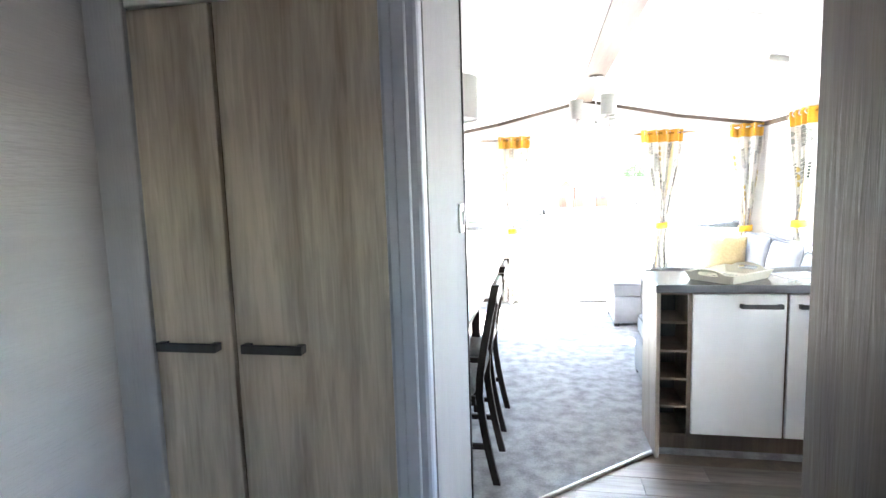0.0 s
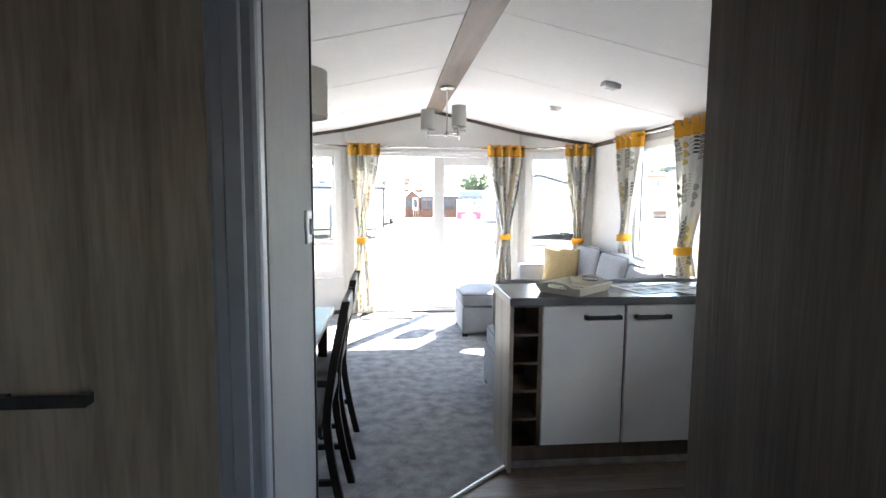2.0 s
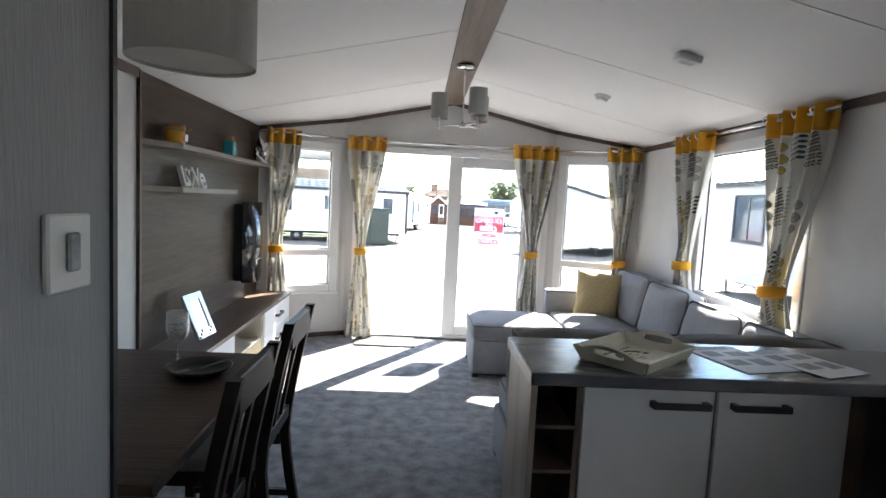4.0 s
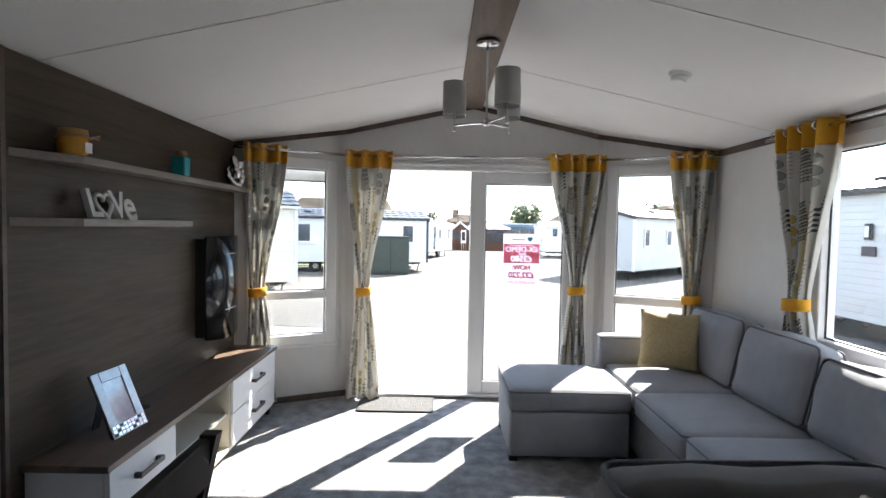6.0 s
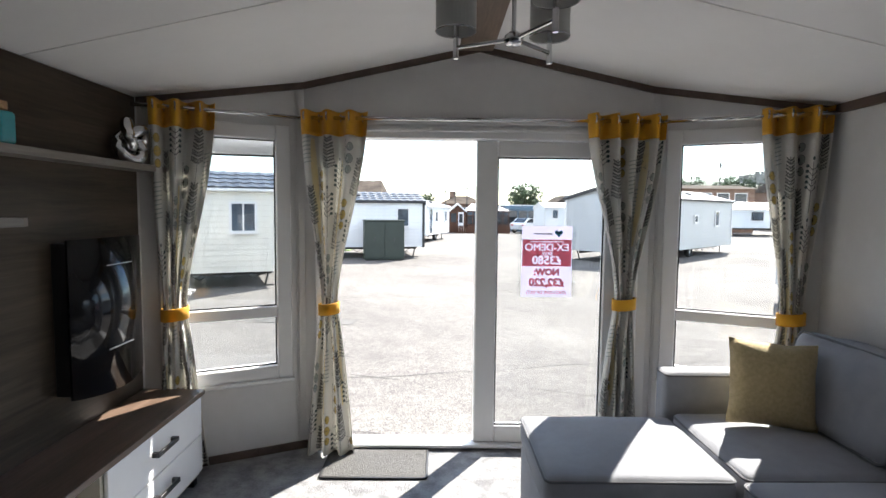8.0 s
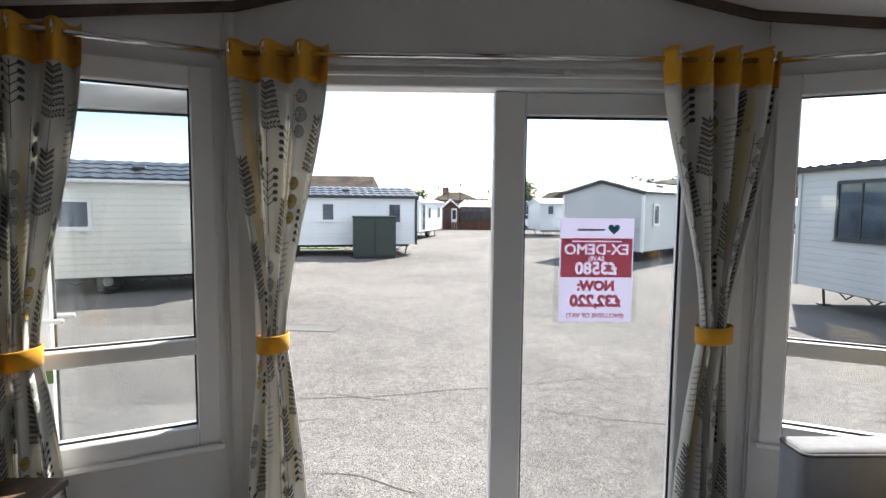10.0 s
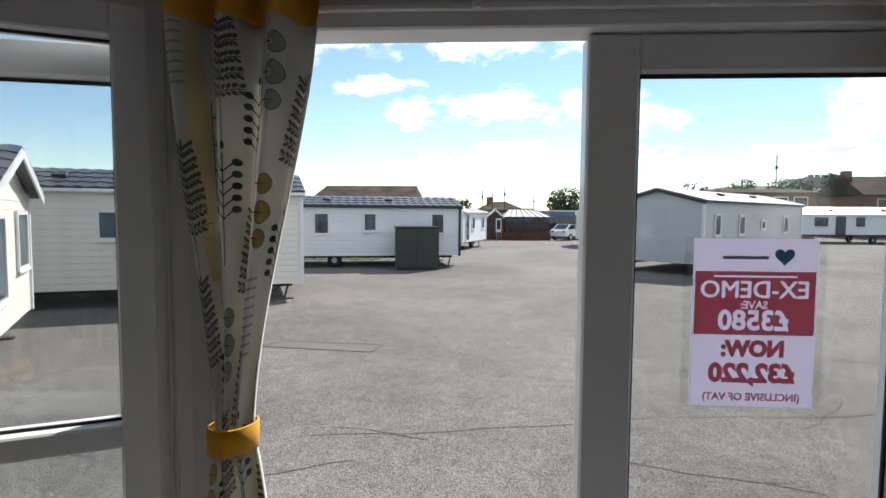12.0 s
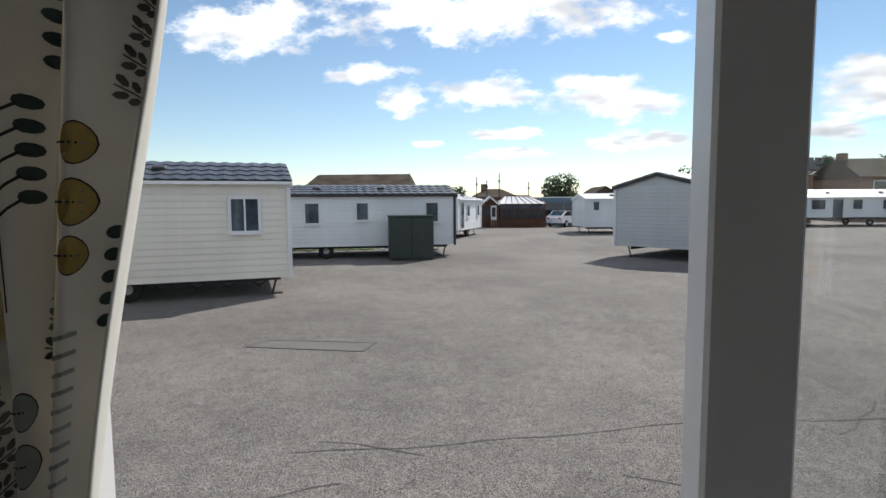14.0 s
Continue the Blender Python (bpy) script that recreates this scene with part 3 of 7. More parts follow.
def slope_strip(bm, p, q, w, drop):
    """Flat strip under the ceiling or along a line, from p to q, w wide and drop deep."""
    p, q = Vector(p), Vector(q)
    d = (q - p).normalized()
    s = d.cross(Vector((0, 0, 1))).normalized() * w / 2
    vs = [bm.verts.new(v) for v in (p - s, q - s, q + s, p + s)] + [bm.verts.new(v - Vector((0, 0, drop))) for v in (p - s, q - s, q + s, p + s)]
    for f in ((0, 1, 2, 3), (7, 6, 5, 4), (0, 4, 5, 1), (1, 5, 6, 2), (2, 6, 7, 3), (3, 7, 4, 0)):
        bm.faces.new([vs[i] for i in f])
    bmesh.ops.recalc_face_normals(bm, faces=bm.faces[:])


bm = bmesh.new()
for y in (2.28, 3.45, 4.62, 5.79):
    for x0, x1 in ((XL, 0.268), (0.458, XR)):
        slope_strip(bm, (x0, y, ceil_z(x0)), (x1, y, ceil_z(x1)), 0.012, 0.003)
tagged(part("trim_ceiling_joints", bm, M_SEAM), "thin white ceiling joint strips", "trim", kind="structure")

beam = tagged(part("ridge_beam", box(0.268, 0.458, 2.1, 6.89, ceil_z(0.285) - 0.012, ceil_z(0.285) + 0.03, 0.004), M_BEAM), "brown wood-effect ridge beam along the ceiling", "beam", kind="structure")

# dark trim where walls meet the ceiling
bm = bmesh.new()
for p, q in ((WA, WB), (WB, (RIDGE, 6.9)), ((RIDGE, 6.9), WC), (WC, WD)):
    slope_strip(bm, (p[0], p[1] - 0.008, ceil_z(p[0]) + 0.006), (q[0], q[1] - 0.008, ceil_z(q[0]) + 0.006), 0.018, 0.042)
slope_strip(bm, (XR - 0.008, 6.53, EAVE + 0.006), (XR - 0.008, 1.42, EAVE + 0.006), 0.016, 0.05)
slope_strip(bm, (XL + 0.008, 2.41, EAVE + 0.006), (XL + 0.008, 4.42, EAVE + 0.006), 0.016, 0.05)
tagged(part("trim_cornice", bm, M_TRIM), "dark brown cornice strip below the ceiling", "trim", kind="structure")
bm = bmesh.new()
for p, q in ((WA, WB), (WC, WD), (WB, (-0.56, 6.9))):
    slope_strip(bm, (p[0], p[1] - 0.006, 0.045), (q[0], q[1] - 0.006, 0.045), 0.012, 0.045)
slope_strip(bm, (XR - 0.006, 6.53, 0.045), (XR - 0.006, 1.42, 0.045), 0.012, 0.045)
slope_strip(bm, (XL + 0.006, 2.41, 0.045), (XL + 0.006, 6.53, 0.045), 0.012, 0.045)
tagged(part("baseboard", bm, M_TRIM), "dark brown skirting strip", "baseboard", kind="structure")
bm = bmesh.new()
for x, y, a in ((-0.65, 6.878, 26), (-0.66, 6.872, 26), (1.42, 6.878, -26), (1.43, 6.872, -26)):
    box(x - 0.002, x + 0.002, y - 0.003, y + 0.003, 0.05, ceil_z(x) - 0.04, bm=bm)
tagged(part("trim_wall_joints", bm, M_WALL), "white joint strips of the wall boards", "trim", kind="structure")

# floors: carpet in the lounge, vinyl boards in lobby and kitchen
bm = bmesh.new()
bm.faces.new([bm.verts.new((x, y, 0.0)) for x, y in ((XL, 2.40), (-0.385, 2.40), (0.46, 3.17), (XR, 3.17), (XR, 6.54), (1.39, 6.9), (-0.62, 6.9), (XL, 6.54))])
bmesh.ops.triangulate(bm, faces=bm.faces[:])
ext = bmesh.ops.extrude_face_region(bm, geom=bm.faces[:])
for v in ext["geom"]:
    if isinstance(v, bmesh.types.BMVert):
        v.co.z -= 0.05
bmesh.ops.recalc_face_normals(bm, faces=bm.faces[:])
tagged(part("floor_carpet", bm, M_CARPET), "mottled grey cut-pile carpet", "carpet", kind="structure")
floor_vinyl = tagged(part("floor_vinyl", box(XL, XR, YB, 3.17, -0.06, -0.011), M_CARCASS), "grey-brown wood-effect vinyl floor boards", "floor", kind="structure")
bm = tube([(-0.385, 2.40, 0.001), (0.46, 3.17, 0.001)], 0.011, seg=8)
tagged(part("trim_threshold", bm, M_STRIP), "aluminium edging strip between carpet and vinyl", "trim", kind="structure")
tagged(part("floor_underside", box(XL - 0.09, XR + 0.09, YB - 0.09, 6.9, -0.22, -0.065), M_DARKMET), "dark floor deck under the holiday home", "floor", kind="structure")
tagged(part("floor_step", box(-0.60, 1.36, 6.9, 7.05, -0.20, 0.012), M_STRIP), "metal door threshold", "threshold", kind="structure")


# ---- windows and doors ----
def window_unit(name, origin, turn, s0, s1, z0, z1, transom=None, label="white upvc window", frame=0.06, dark=False):
    """Window in a wall's own frame: x along the wall, y outwards."""
    w = thing(name, (*origin, 0), label, "window", kind="structure", turn=turn)
    fm = M_UPVC
    f = part("window_frame", box(s0 - 0.02, s0 + frame, -0.014, 0.08, z0 - 0.02, z1 + 0.02, 0.005), fm, w, local=True)
    part("window_frame", box(s1 - frame, s1 + 0.02, -0.014, 0.08, z0 - 0.02, z1 + 0.02, 0.005), fm, w, local=True)
    part("window_frame", box(s0 + frame, s1 - frame, -0.014, 0.08, z1 - frame, z1 + 0.02, 0.005), fm, w, local=True)
    part("window_frame", box(s0 + frame, s1 - frame, -0.014, 0.08, z0 - 0.02, z0 + frame, 0.005), fm, w, local=True)
    rects = [(z0 + frame, z1 - frame)]
    if transom:
        part("transom", box(s0 + frame, s1 - frame, -0.012, 0.078, transom - 0.03, transom + 0.03, 0.005), fm, w, local=True)
        rects = [(z0 + frame, transom - 0.03), (transom + 0.03, z1 - frame)]
    for a, b in rects:
        p = part("pane", box(s0 + frame, s1 - frame, 0.034, 0.040, a, b), M_GLASS, w, local=True)
        p.visible_shadow = False
        for x0, x1, y0, y1 in ((s0 + frame, s0 + frame + 0.007, a, b), (s1 - frame - 0.007, s1 - frame, a, b),
                               (s0 + frame + 0.007, s1 - frame - 0.007, a, a + 0.007), (s0 + frame + 0.007, s1 - frame - 0.007, b - 0.007, b)):
            part("gasket", box(x0, x1, 0.026, 0.033, y0, y1), M_GASKET, w, local=True)
    part("window_sill", box(s0 - 0.03, s1 + 0.03, -0.035, -0.0145, z0 - 0.035, z0 - 0.012, 0.006), fm, w, local=True)
    return w


TURN_L = math.degrees(math.atan2(WB[1] - WA[1], WB[0] - WA[0]))
window_unit("window_1", WA, TURN_L, WIN_S0, WIN_S1, WIN_Z0, WIN_Z1, 0.835, "tall white upvc side light beside the patio doors")
window_unit("window_2", WC, -TURN_L, WING - WIN_S1, WING - WIN_S0, WIN_Z0, WIN_Z1, 0.835, "tall white upvc side light beside the patio doors")
window_unit("window_3", WD, -90, 1.09, 2.22, 0.78, 1.86, None, "white upvc window over the sofa", frame=0.05)
# Unseen kitchen window, added to bring daylight onto the island front.
window_unit("window_5", WD, -90, 4.49, 5.07, 1.02, 1.86, None, "white upvc window, unseen, added to light the kitchen island", frame=0.05)
# Added opening behind the camera; nothing shows it, it brightens the wardrobe doors.
window_unit("window_6", (XR, YB), 180, 2.35, 2.80, 1.2, 1.65, None, "small white upvc window, unseen, added to light the wardrobe", frame=0.04)
window_unit("window_4", WD, -90, 5.75, 6.75, 0.8, 1.85, None, "white upvc window of the side room")

door = thing("door_1", (0.385, 6.9, 0), "white upvc patio door frame, one leaf standing open", "door", kind="structure")
part("door_frame", box(-0.55, -0.49, 6.86, 6.97, 0.0, 1.93, 0.005), M_UPVC, door)
part("door_frame", box(1.26, 1.32, 6.86, 6.97, 0.0, 1.93, 0.005), M_UPVC, door)
head = part("door_head", box(-0.49, 1.26, 6.86, 6.97, 1.83, 1.93, 0.005), M_UPVC, door)
part("head_lip", box(-0.49, 1.26, 6.845, 6.8595, 1.868, 1.885, 0.003), M_UPVC, head)
part("head_lip", box(-0.49, 1.26, 6.85, 6.8595, 1.905, 1.918, 0.003), M_UPVC, head)
for x in (0.11, 0.64):
    part("blind_clip", box(x - 0.01, x + 0.01, 6.836, 6.844, 1.868, 1.892, 0.002), M_PLASTIC, head)
part("threshold", box(-0.49, 1.26, 6.86, 6.99, 0.013, 0.032, 0.004), M_UPVC, door)


def door_leaf(name, w, label):
    """Glazed leaf in its own frame: x from the hinge or jamb, y outwards."""
    d = tagged(new(name), label, "door", kind="structure")
    z0, z1, st, br, tr = 0.035, 1.826, 0.125, 0.10, 0.09
    part("stile", box(0, st, -0.035, 0.035, z0, z1, 0.006), M_UPVC, d, local=True)
    part("stile", box(w - st, w, -0.035, 0.035, z0, z1, 0.006), M_UPVC, d, local=True)
    part("top_rail", box(st, w - st, -0.035, 0.035, z1 - tr, z1, 0.006), M_UPVC, d, local=True)
    part("bottom_rail", box(st, w - st, -0.035, 0.035, z0, z0 + br, 0.006), M_UPVC, d, local=True)
    g = part("pane", box(st, w - st, -0.004, 0.004, z0 + br, z1 - tr), M_GLASS, d, local=True)
    g.visible_shadow = False
    for x0, x1, a, b in ((st, st + 0.008, z0 + br, z1 - tr), (w - st - 0.008, w - st, z0 + br, z1 - tr),
                         (st + 0.008, w - st - 0.008, z0 + br, z0 + br + 0.008), (st + 0.008, w - st - 0.008, z1 - tr - 0.010, z1 - tr)):
        part("gasket", box(x0, x1, -0.012, -0.005, a, b), M_GASKET, d, local=True)
    return d


fixed = door_leaf("door_2", 0.88, "closed white upvc glazed patio door leaf")
fixed.matrix_basis = pose(0.376, 6.935, 0)
leaf = door_leaf("door_3", 0.87, "white upvc glazed patio door leaf folded back outside")
for s in (-1, 1):
    h = part("door_handle", box(0.79, 0.82, s * 0.036, s * 0.05, 0.80, 1.02, 0.004) if s > 0 else box(0.79, 0.82, -0.05, -0.036, 0.80, 1.02, 0.004), M_WHITE, leaf, local=True)
    part("lever", box(0.69, 0.82, min(s * 0.05, s * 0.068), max(s * 0.05, s * 0.068), 0.93, 0.95, 0.006), M_WHITE, h, local=True)
leaf.matrix_basis = pose(-0.585, 7.03, 0, 0, 0, 195)
# Coloured bands put in for a reflection low in the side window.
st = thing("door_sticker", (-1.38, 6.78, 0.72), "small red, yellow and green bands painted as a window reflection", "sticker")
for i, (c, nm) in enumerate(((M_RED, "red_band"), (M_MUSTARD, "yellow_band"), (M_GRASS, "green_band"))):
    part(nm, box(0.80 - 0.03 * i, 0.83 - 0.03 * i, 0.0355, 0.038, 0.70, 0.76, m=leaf.matrix_basis), c, st)

# lobby joinery
jamb = thing("door_4", (-0.44, 1.72, 0), "pale grey-white lounge door lining", "door frame", kind="structure")
part("door_frame", box(-0.49, -0.386, 1.70, 1.76, 0, 2.02, 0.012, 2), M_JAMB, jamb)
part("stop_bead", box(-0.455, -0.415, 1.688, 1.6995, 0, 2.02, 0.004), M_JAMB, jamb)
jamb2 = thing("door_5", (0.41, 0.5, 0), "pale grey-white side door lining", "door frame", kind="structure")
part("door_frame", box(0.372, 0.46, 0.885, 0.94, 0, 1.98, 0.008), M_JAMB, jamb2)
part("door_frame", box(0.372, 0.46, 0.10, 0.155, 0, 1.98, 0.008), M_JAMB, jamb2)
part("door_frame", box(0.372, 0.46, 0.155, 0.885, 1.93, 1.98, 0.008), M_JAMB, jamb2)
part("stop_bead", box(0.46, 0.475, 0.875, 0.93, 0, 1.93, 0.004), M_JAMB, jamb2)
tagged(part("trim_wall_end", box(-0.386, -0.379, 2.40, 2.412, 0, 2.19), M_BLACK), "dark edge strip at the end of the partition", "trim", kind="structure")

# ---- wardrobe and lobby things ----
ward = thing("wardrobe", (-0.92, 2.05, 0), "built-in two-door wardrobe in grey-brown oak laminate", "wardrobe")
part("carcass", box(-1.36, -0.495, 1.768, 2.35, 0.0, 1.93), M_CARCASS, ward)
part("filler_panel", box(-1.372, -1.243, 1.735, 1.766, 0.0, 1.975, 0.003), M_PAPER, ward, "pale grey filler panel")
part("plinth", box(-1.24, -0.495, 1.752, 1.767, 0.0, 0.075), M_CARCASS, ward)
part("cornice", box(-1.24, -0.495, 1.74, 1.767, 1.93, 2.08, 0.003), M_WHITE, ward, "white cornice board")
for x0, x1, h0, h1 in ((-1.238, -0.983, -1.214, -1.02), (-0.969, -0.497, -0.94, -0.753)):
    dr = part("wardrobe_door", box(x0, x1, 1.745, 1.766, 0.08, 1.922, 0.002), M_OAKV, ward)
    hd = part("handle", box(h0, h1, 1.712, 1.722, 0.943, 0.970, 0.002), M_HANDLE, dr)
    for hx in (h0, h1 - 0.022):
        part("handle_foot", box(hx, hx + 0.022, 1.722, 1.7445, 0.945, 0.968), M_HANDLE, hd)
for z in (0.98, 1.72):
    part("hinge", box(-0.4965, -0.4905, 1.735, 1.744, z - 0.03, z + 0.03), M_STEEL, ward)
sw = thing("light_switch", (-0.379, 2.29, 1.23), "white rocker light switch on the grey wall", "switch")
pl = part("plate", box(-0.3845, -0.374, 2.245, 2.335, 1.235, 1.34, 0.003), M_PLASTIC, sw)
part("rocker", box(-0.374, -0.367, 2.277, 2.302, 1.262, 1.315, 0.003), M_INKG, pl)

ext_ = thing("fire_extinguisher", (0.337, 0.905, 1.52), "small red fire extinguisher in a black wall bracket", "extinguisher")
part("cylinder", lathe([(0, 1.525), (0.030, 1.53), (0.037, 1.55), (0.037, 1.78), (0.026, 1.81), (0.014, 1.83), (0.014, 1.87)], (0.333, 0.898, 0), 20), M_RED, ext_, smooth=True)
part("bracket", tube([(0.371, 0.93, 1.64), (0.332, 0.942, 1.62), (0.318, 0.940, 1.60), (0.291, 0.898, 1.60), (0.318, 0.856, 1.60), (0.371, 0.875, 1.64)], 0.005), M_BLACK, ext_)
part("valve", box(0.319, 0.347, 0.87, 0.93, 1.871, 1.90, 0.004), M_BLACK, ext_)


# ---- kitchen ----
def bar_handle(parent, axis, a0, a1, face, z, out):
    """Chunky dark bar handle on two feet; axis of the bar is x or y, out is the way it stands off."""
    lo, hi = sorted((face + out * 0.022, face + out * 0.032))
    f0, f1 = sorted((face, face + out * 0.0215))
    if axis == "x":
        h = part("handle", box(a0, a1, lo, hi, z - 0.011, z + 0.011, 0.002), M_HANDLE, parent, "dark metal bar handle")
        for a in (a0, a1 - 0.018):
            part("handle_foot", box(a, a + 0.018, f0, f1, z - 0.010, z + 0.010), M_HANDLE, h)
    else:
        h = part("handle", box(lo, hi, a0, a1, z - 0.011, z + 0.011, 0.002), M_HANDLE, parent, "dark metal bar handle")
        for a in (a0, a1 - 0.018):
            part("handle_foot", box(f0, f1, a, a + 0.018, z - 0.010, z + 0.010), M_HANDLE, h)


isl = thing("island_cabinet", (1.05, 3.33, 0), "kitchen island with white doors, wine rack and wood end panel", "cabinet")
part("end_panel", box(0.455, 0.475, 3.10, 3.47, 0.0, 0.858, 0.002), M_CARCASS_L, isl, "wood-effect end panel")
part("body", box(0.64, 1.55, 3.205, 3.465, 0.085, 0.858), M_CARCASS, isl)
part("plinth", box(0.476, 1.56, 3.225, 3.245, 0.0, 0.084), M_CARCASS, isl)
rack = part("wine_rack", box(0.622, 0.639, 3.185, 3.465, 0.085, 0.858), M_CARCASS, isl)
part("rack_side", box(0.476, 0.490, 3.185, 3.465, 0.085, 0.858), M_CARCASS, rack)
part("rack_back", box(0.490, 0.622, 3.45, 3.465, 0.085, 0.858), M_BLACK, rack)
for i in range(6):
    z = 0.085 + i * 0.148
    part("rack_shelf", box(0.4905, 0.6215, 3.19, 3.449, z, z + 0.012), M_CARCASS, rack)
for x0, x1, h0, h1 in ((0.646, 1.074, 0.86, 1.05), (1.086, 1.530, 1.125, 1.315)):
    dr = part("cabinet_door", box(x0, x1, 3.185, 3.204, 0.098, 0.832, 0.003), M_FRONT, isl)
    bar_handle(dr, "x", h0, h1, 3.185, 0.775, -1)
part("corner_post", box(1.532, 1.60, 3.19, 3.46, 0.0, 0.858), M_CARCASS, isl)

wt = thing("worktop", (1.3, 3.27, 0.86), "dark grey stone-effect kitchen worktop", "worktop")
part("slab", box(0.447, 2.16, 3.062, 3.484, 0.86, 0.90, 0.004), M_WORKTOP, wt)
part("slab", box(1.55, 2.16, 1.42, 3.06, 0.86, 0.90, 0.004), M_WORKTOP, wt)
part("edge_strip", box(0.4435, 0.4468, 3.064, 3.482, 0.862, 0.898), M_EDGE, wt, "pale edge band")

oven = thing("double_oven", (1.86, 2.86, 0), "black and steel built-in double oven under the worktop", "oven")
part("oven_body", box(1.60, 2.15, 2.60, 3.055, 0.0, 0.858), M_STEEL, oven)
for z0, z1 in ((0.10, 0.48), (0.50, 0.69)):
    d = part("oven_door", box(1.578, 1.599, 2.605, 3.05, z0, z1, 0.004), M_STEEL, oven)
    part("oven_glass", box(1.572, 1.5775, 2.66, 2.995, z0 + 0.04, z1 - 0.05), M_BLACKGLOSS, d)
    part("oven_handle", tube([(1.55, 2.64, z1 - 0.02), (1.55, 3.01, z1 - 0.02)], 0.008), M_CHROME, d)
part("control_panel", box(1.578, 1.599, 2.605, 3.05, 0.71, 0.84, 0.004), M_BLACKGLOSS, oven)
for y in (2.68, 2.78, 2.88, 2.98):
    part("knob", lathe([(0.0, 0), (0.016, 0.0), (0.014, 0.022), (0, 0.022)], seg=14, m=pose(1.577, y, 0.775, 0, -90, 0)), M_CHROME, oven)
base = thing("base_cabinet", (1.86, 2.0, 0), "white kitchen base cabinet under the worktop", "cabinet")
part("body", box(1.60, 2.15, 1.42, 2.595, 0.085, 0.858), M_CARCASS, base)
part("plinth", box(1.64, 2.15, 1.42, 2.595, 0.0, 0.084), M_CARCASS, base)
for y0, y1 in ((1.43, 2.0), (2.01, 2.59)):
    d = part("cabinet_door", box(1.58, 1.599, y0, y1, 0.098, 0.832, 0.003), M_FRONT, base)
    bar_handle(d, "y", y0 + 0.18, y0 + 0.38, 1.58, 0.775, -1)
wc = thing("wall_cabinet", (2.0, 2.9, 1.33), "white kitchen wall cabinet with dark handle", "cabinet")
part("body", box(1.83, 2.16, 2.10, 3.45, 1.335, 1.90), M_CARCASS_L, wc)
for y0, y1 in ((2.10, 2.77), (2.78, 3.452)):
    d = part("cabinet_door", box(1.81, 1.829, y0, y1, 1.332, 1.902, 0.003), M_FRONT, wc)
    bar_handle(d, "y", y0 + 0.30, y0 + 0.5, 1.81, 1.39, -1)
part("cornice", box(1.795, 2.16, 2.10, 3.46, 1.903, 1.935, 0.003), M_TRIM, wc, "dark cornice rail")

mt = thing("mug_tree", (1.72, 3.0, 0.90), "grey mugs on a steel mug tree", "mug tree")
part("base", lathe([(0, 0.901), (0.07, 0.901), (0.07, 0.912), (0.01, 0.918)], (1.74, 3.08, 0), 20), M_STEEL, mt)
part("stem", tube([(1.74, 3.08, 0.915), (1.74, 3.08, 1.24)], 0.006), M_STEEL, mt)
for k in range(6):
    a = radians(60 * k + 15)
    z = 1.02 + 0.12 * (k % 2)
    cx, cy = 1.74 + 0.075 * math.cos(a), 3.08 + 0.075 * math.sin(a)
    m = pose(cx, cy, z, 0, 0, math.degrees(a)) @ pose(0, 0, 0, 0, 70, 0)
    mg = part("mug", lathe([(0, 0), (0.036, 0.0), (0.041, 0.02), (0.041, 0.085), (0.037, 0.085), (0.036, 0.01), (0, 0.008)], seg=18, m=m @ Matrix.Translation((0, 0, -0.04))), M_MUG, mt, smooth=True)
    hp = [m @ Vector((-0.04 - 0.026 * math.sin(t), 0, -0.03 + 0.03 * (1 - math.cos(t)))) for t in np.linspace(0, math.pi, 7)]
    part("mug_handle", tube(hp, 0.005), M_MUG, mg, smooth=True)

tray = thing("serving_tray", (0.84, 3.21, 0.9), "cream painted wooden tray with cut-out handles on the worktop", "tray")
TM = pose(0.825, 3.25, 0.901, 0, 0, 41)
TW, TD, TH = 0.146, 0.104, 0.045
part("bottom", box(-TW, TW, -TD, TD, 0.0, 0.008, m=TM), M_TRAY, tray)


def tray_side(w, handle, m):
    """Sloping side board built in columns; the handle sides rise in the middle round an open slot."""
    xs = [-w - 0.024] + [-0.085 + 0.17 * i / 20 for i in range(21)] + [w + 0.024] if handle else [-w - 0.024, w + 0.024]
    b = bmesh.new()

    def rise(x):
        return TH + (0.024 * math.cos(math.pi * x / 0.17) ** 0.7 if handle and abs(x) < 0.084 else 0.0)

    def slot(x):
        return 0.012 * max(0.0, 1 - (x / 0.055) ** 4) ** 0.5 if handle and abs(x) < 0.055 else 0.0

    def slab(xa, xb, a0, a1, c0, c1):
        vs = [b.verts.new(v) for y in (0.0, 0.008) for v in ((xa, y, a0), (xb, y, c0), (xb, y, c1), (xa, y, a1))]
        for f in ((0, 1, 2, 3), (7, 6, 5, 4), (0, 4, 5, 1), (3, 2, 6, 7), (1, 5, 6, 2), (0, 3, 7, 4)):
            b.faces.new([vs[k] for k in f])
    for xa, xb in zip(xs, xs[1:]):
        if slot((xa + xb) / 2) > 0:
            slab(xa, xb, 0, 0.043 - slot(xa), 0, 0.043 - slot(xb))
            slab(xa, xb, 0.043 + slot(xa), rise(xa), 0.043 + slot(xb), rise(xb))
        else:
            slab(xa, xb, 0, rise(xa), 0, rise(xb))
    for v in b.verts:
        if abs(v.co.x) > w and v.co.z < 0.001:
            v.co.x = math.copysign(w, v.co.x)
    bmesh.ops.remove_doubles(b, verts=b.verts[:], dist=1e-5)
    bmesh.ops.recalc_face_normals(b, faces=b.faces[:])
    b.transform(m)
    return b


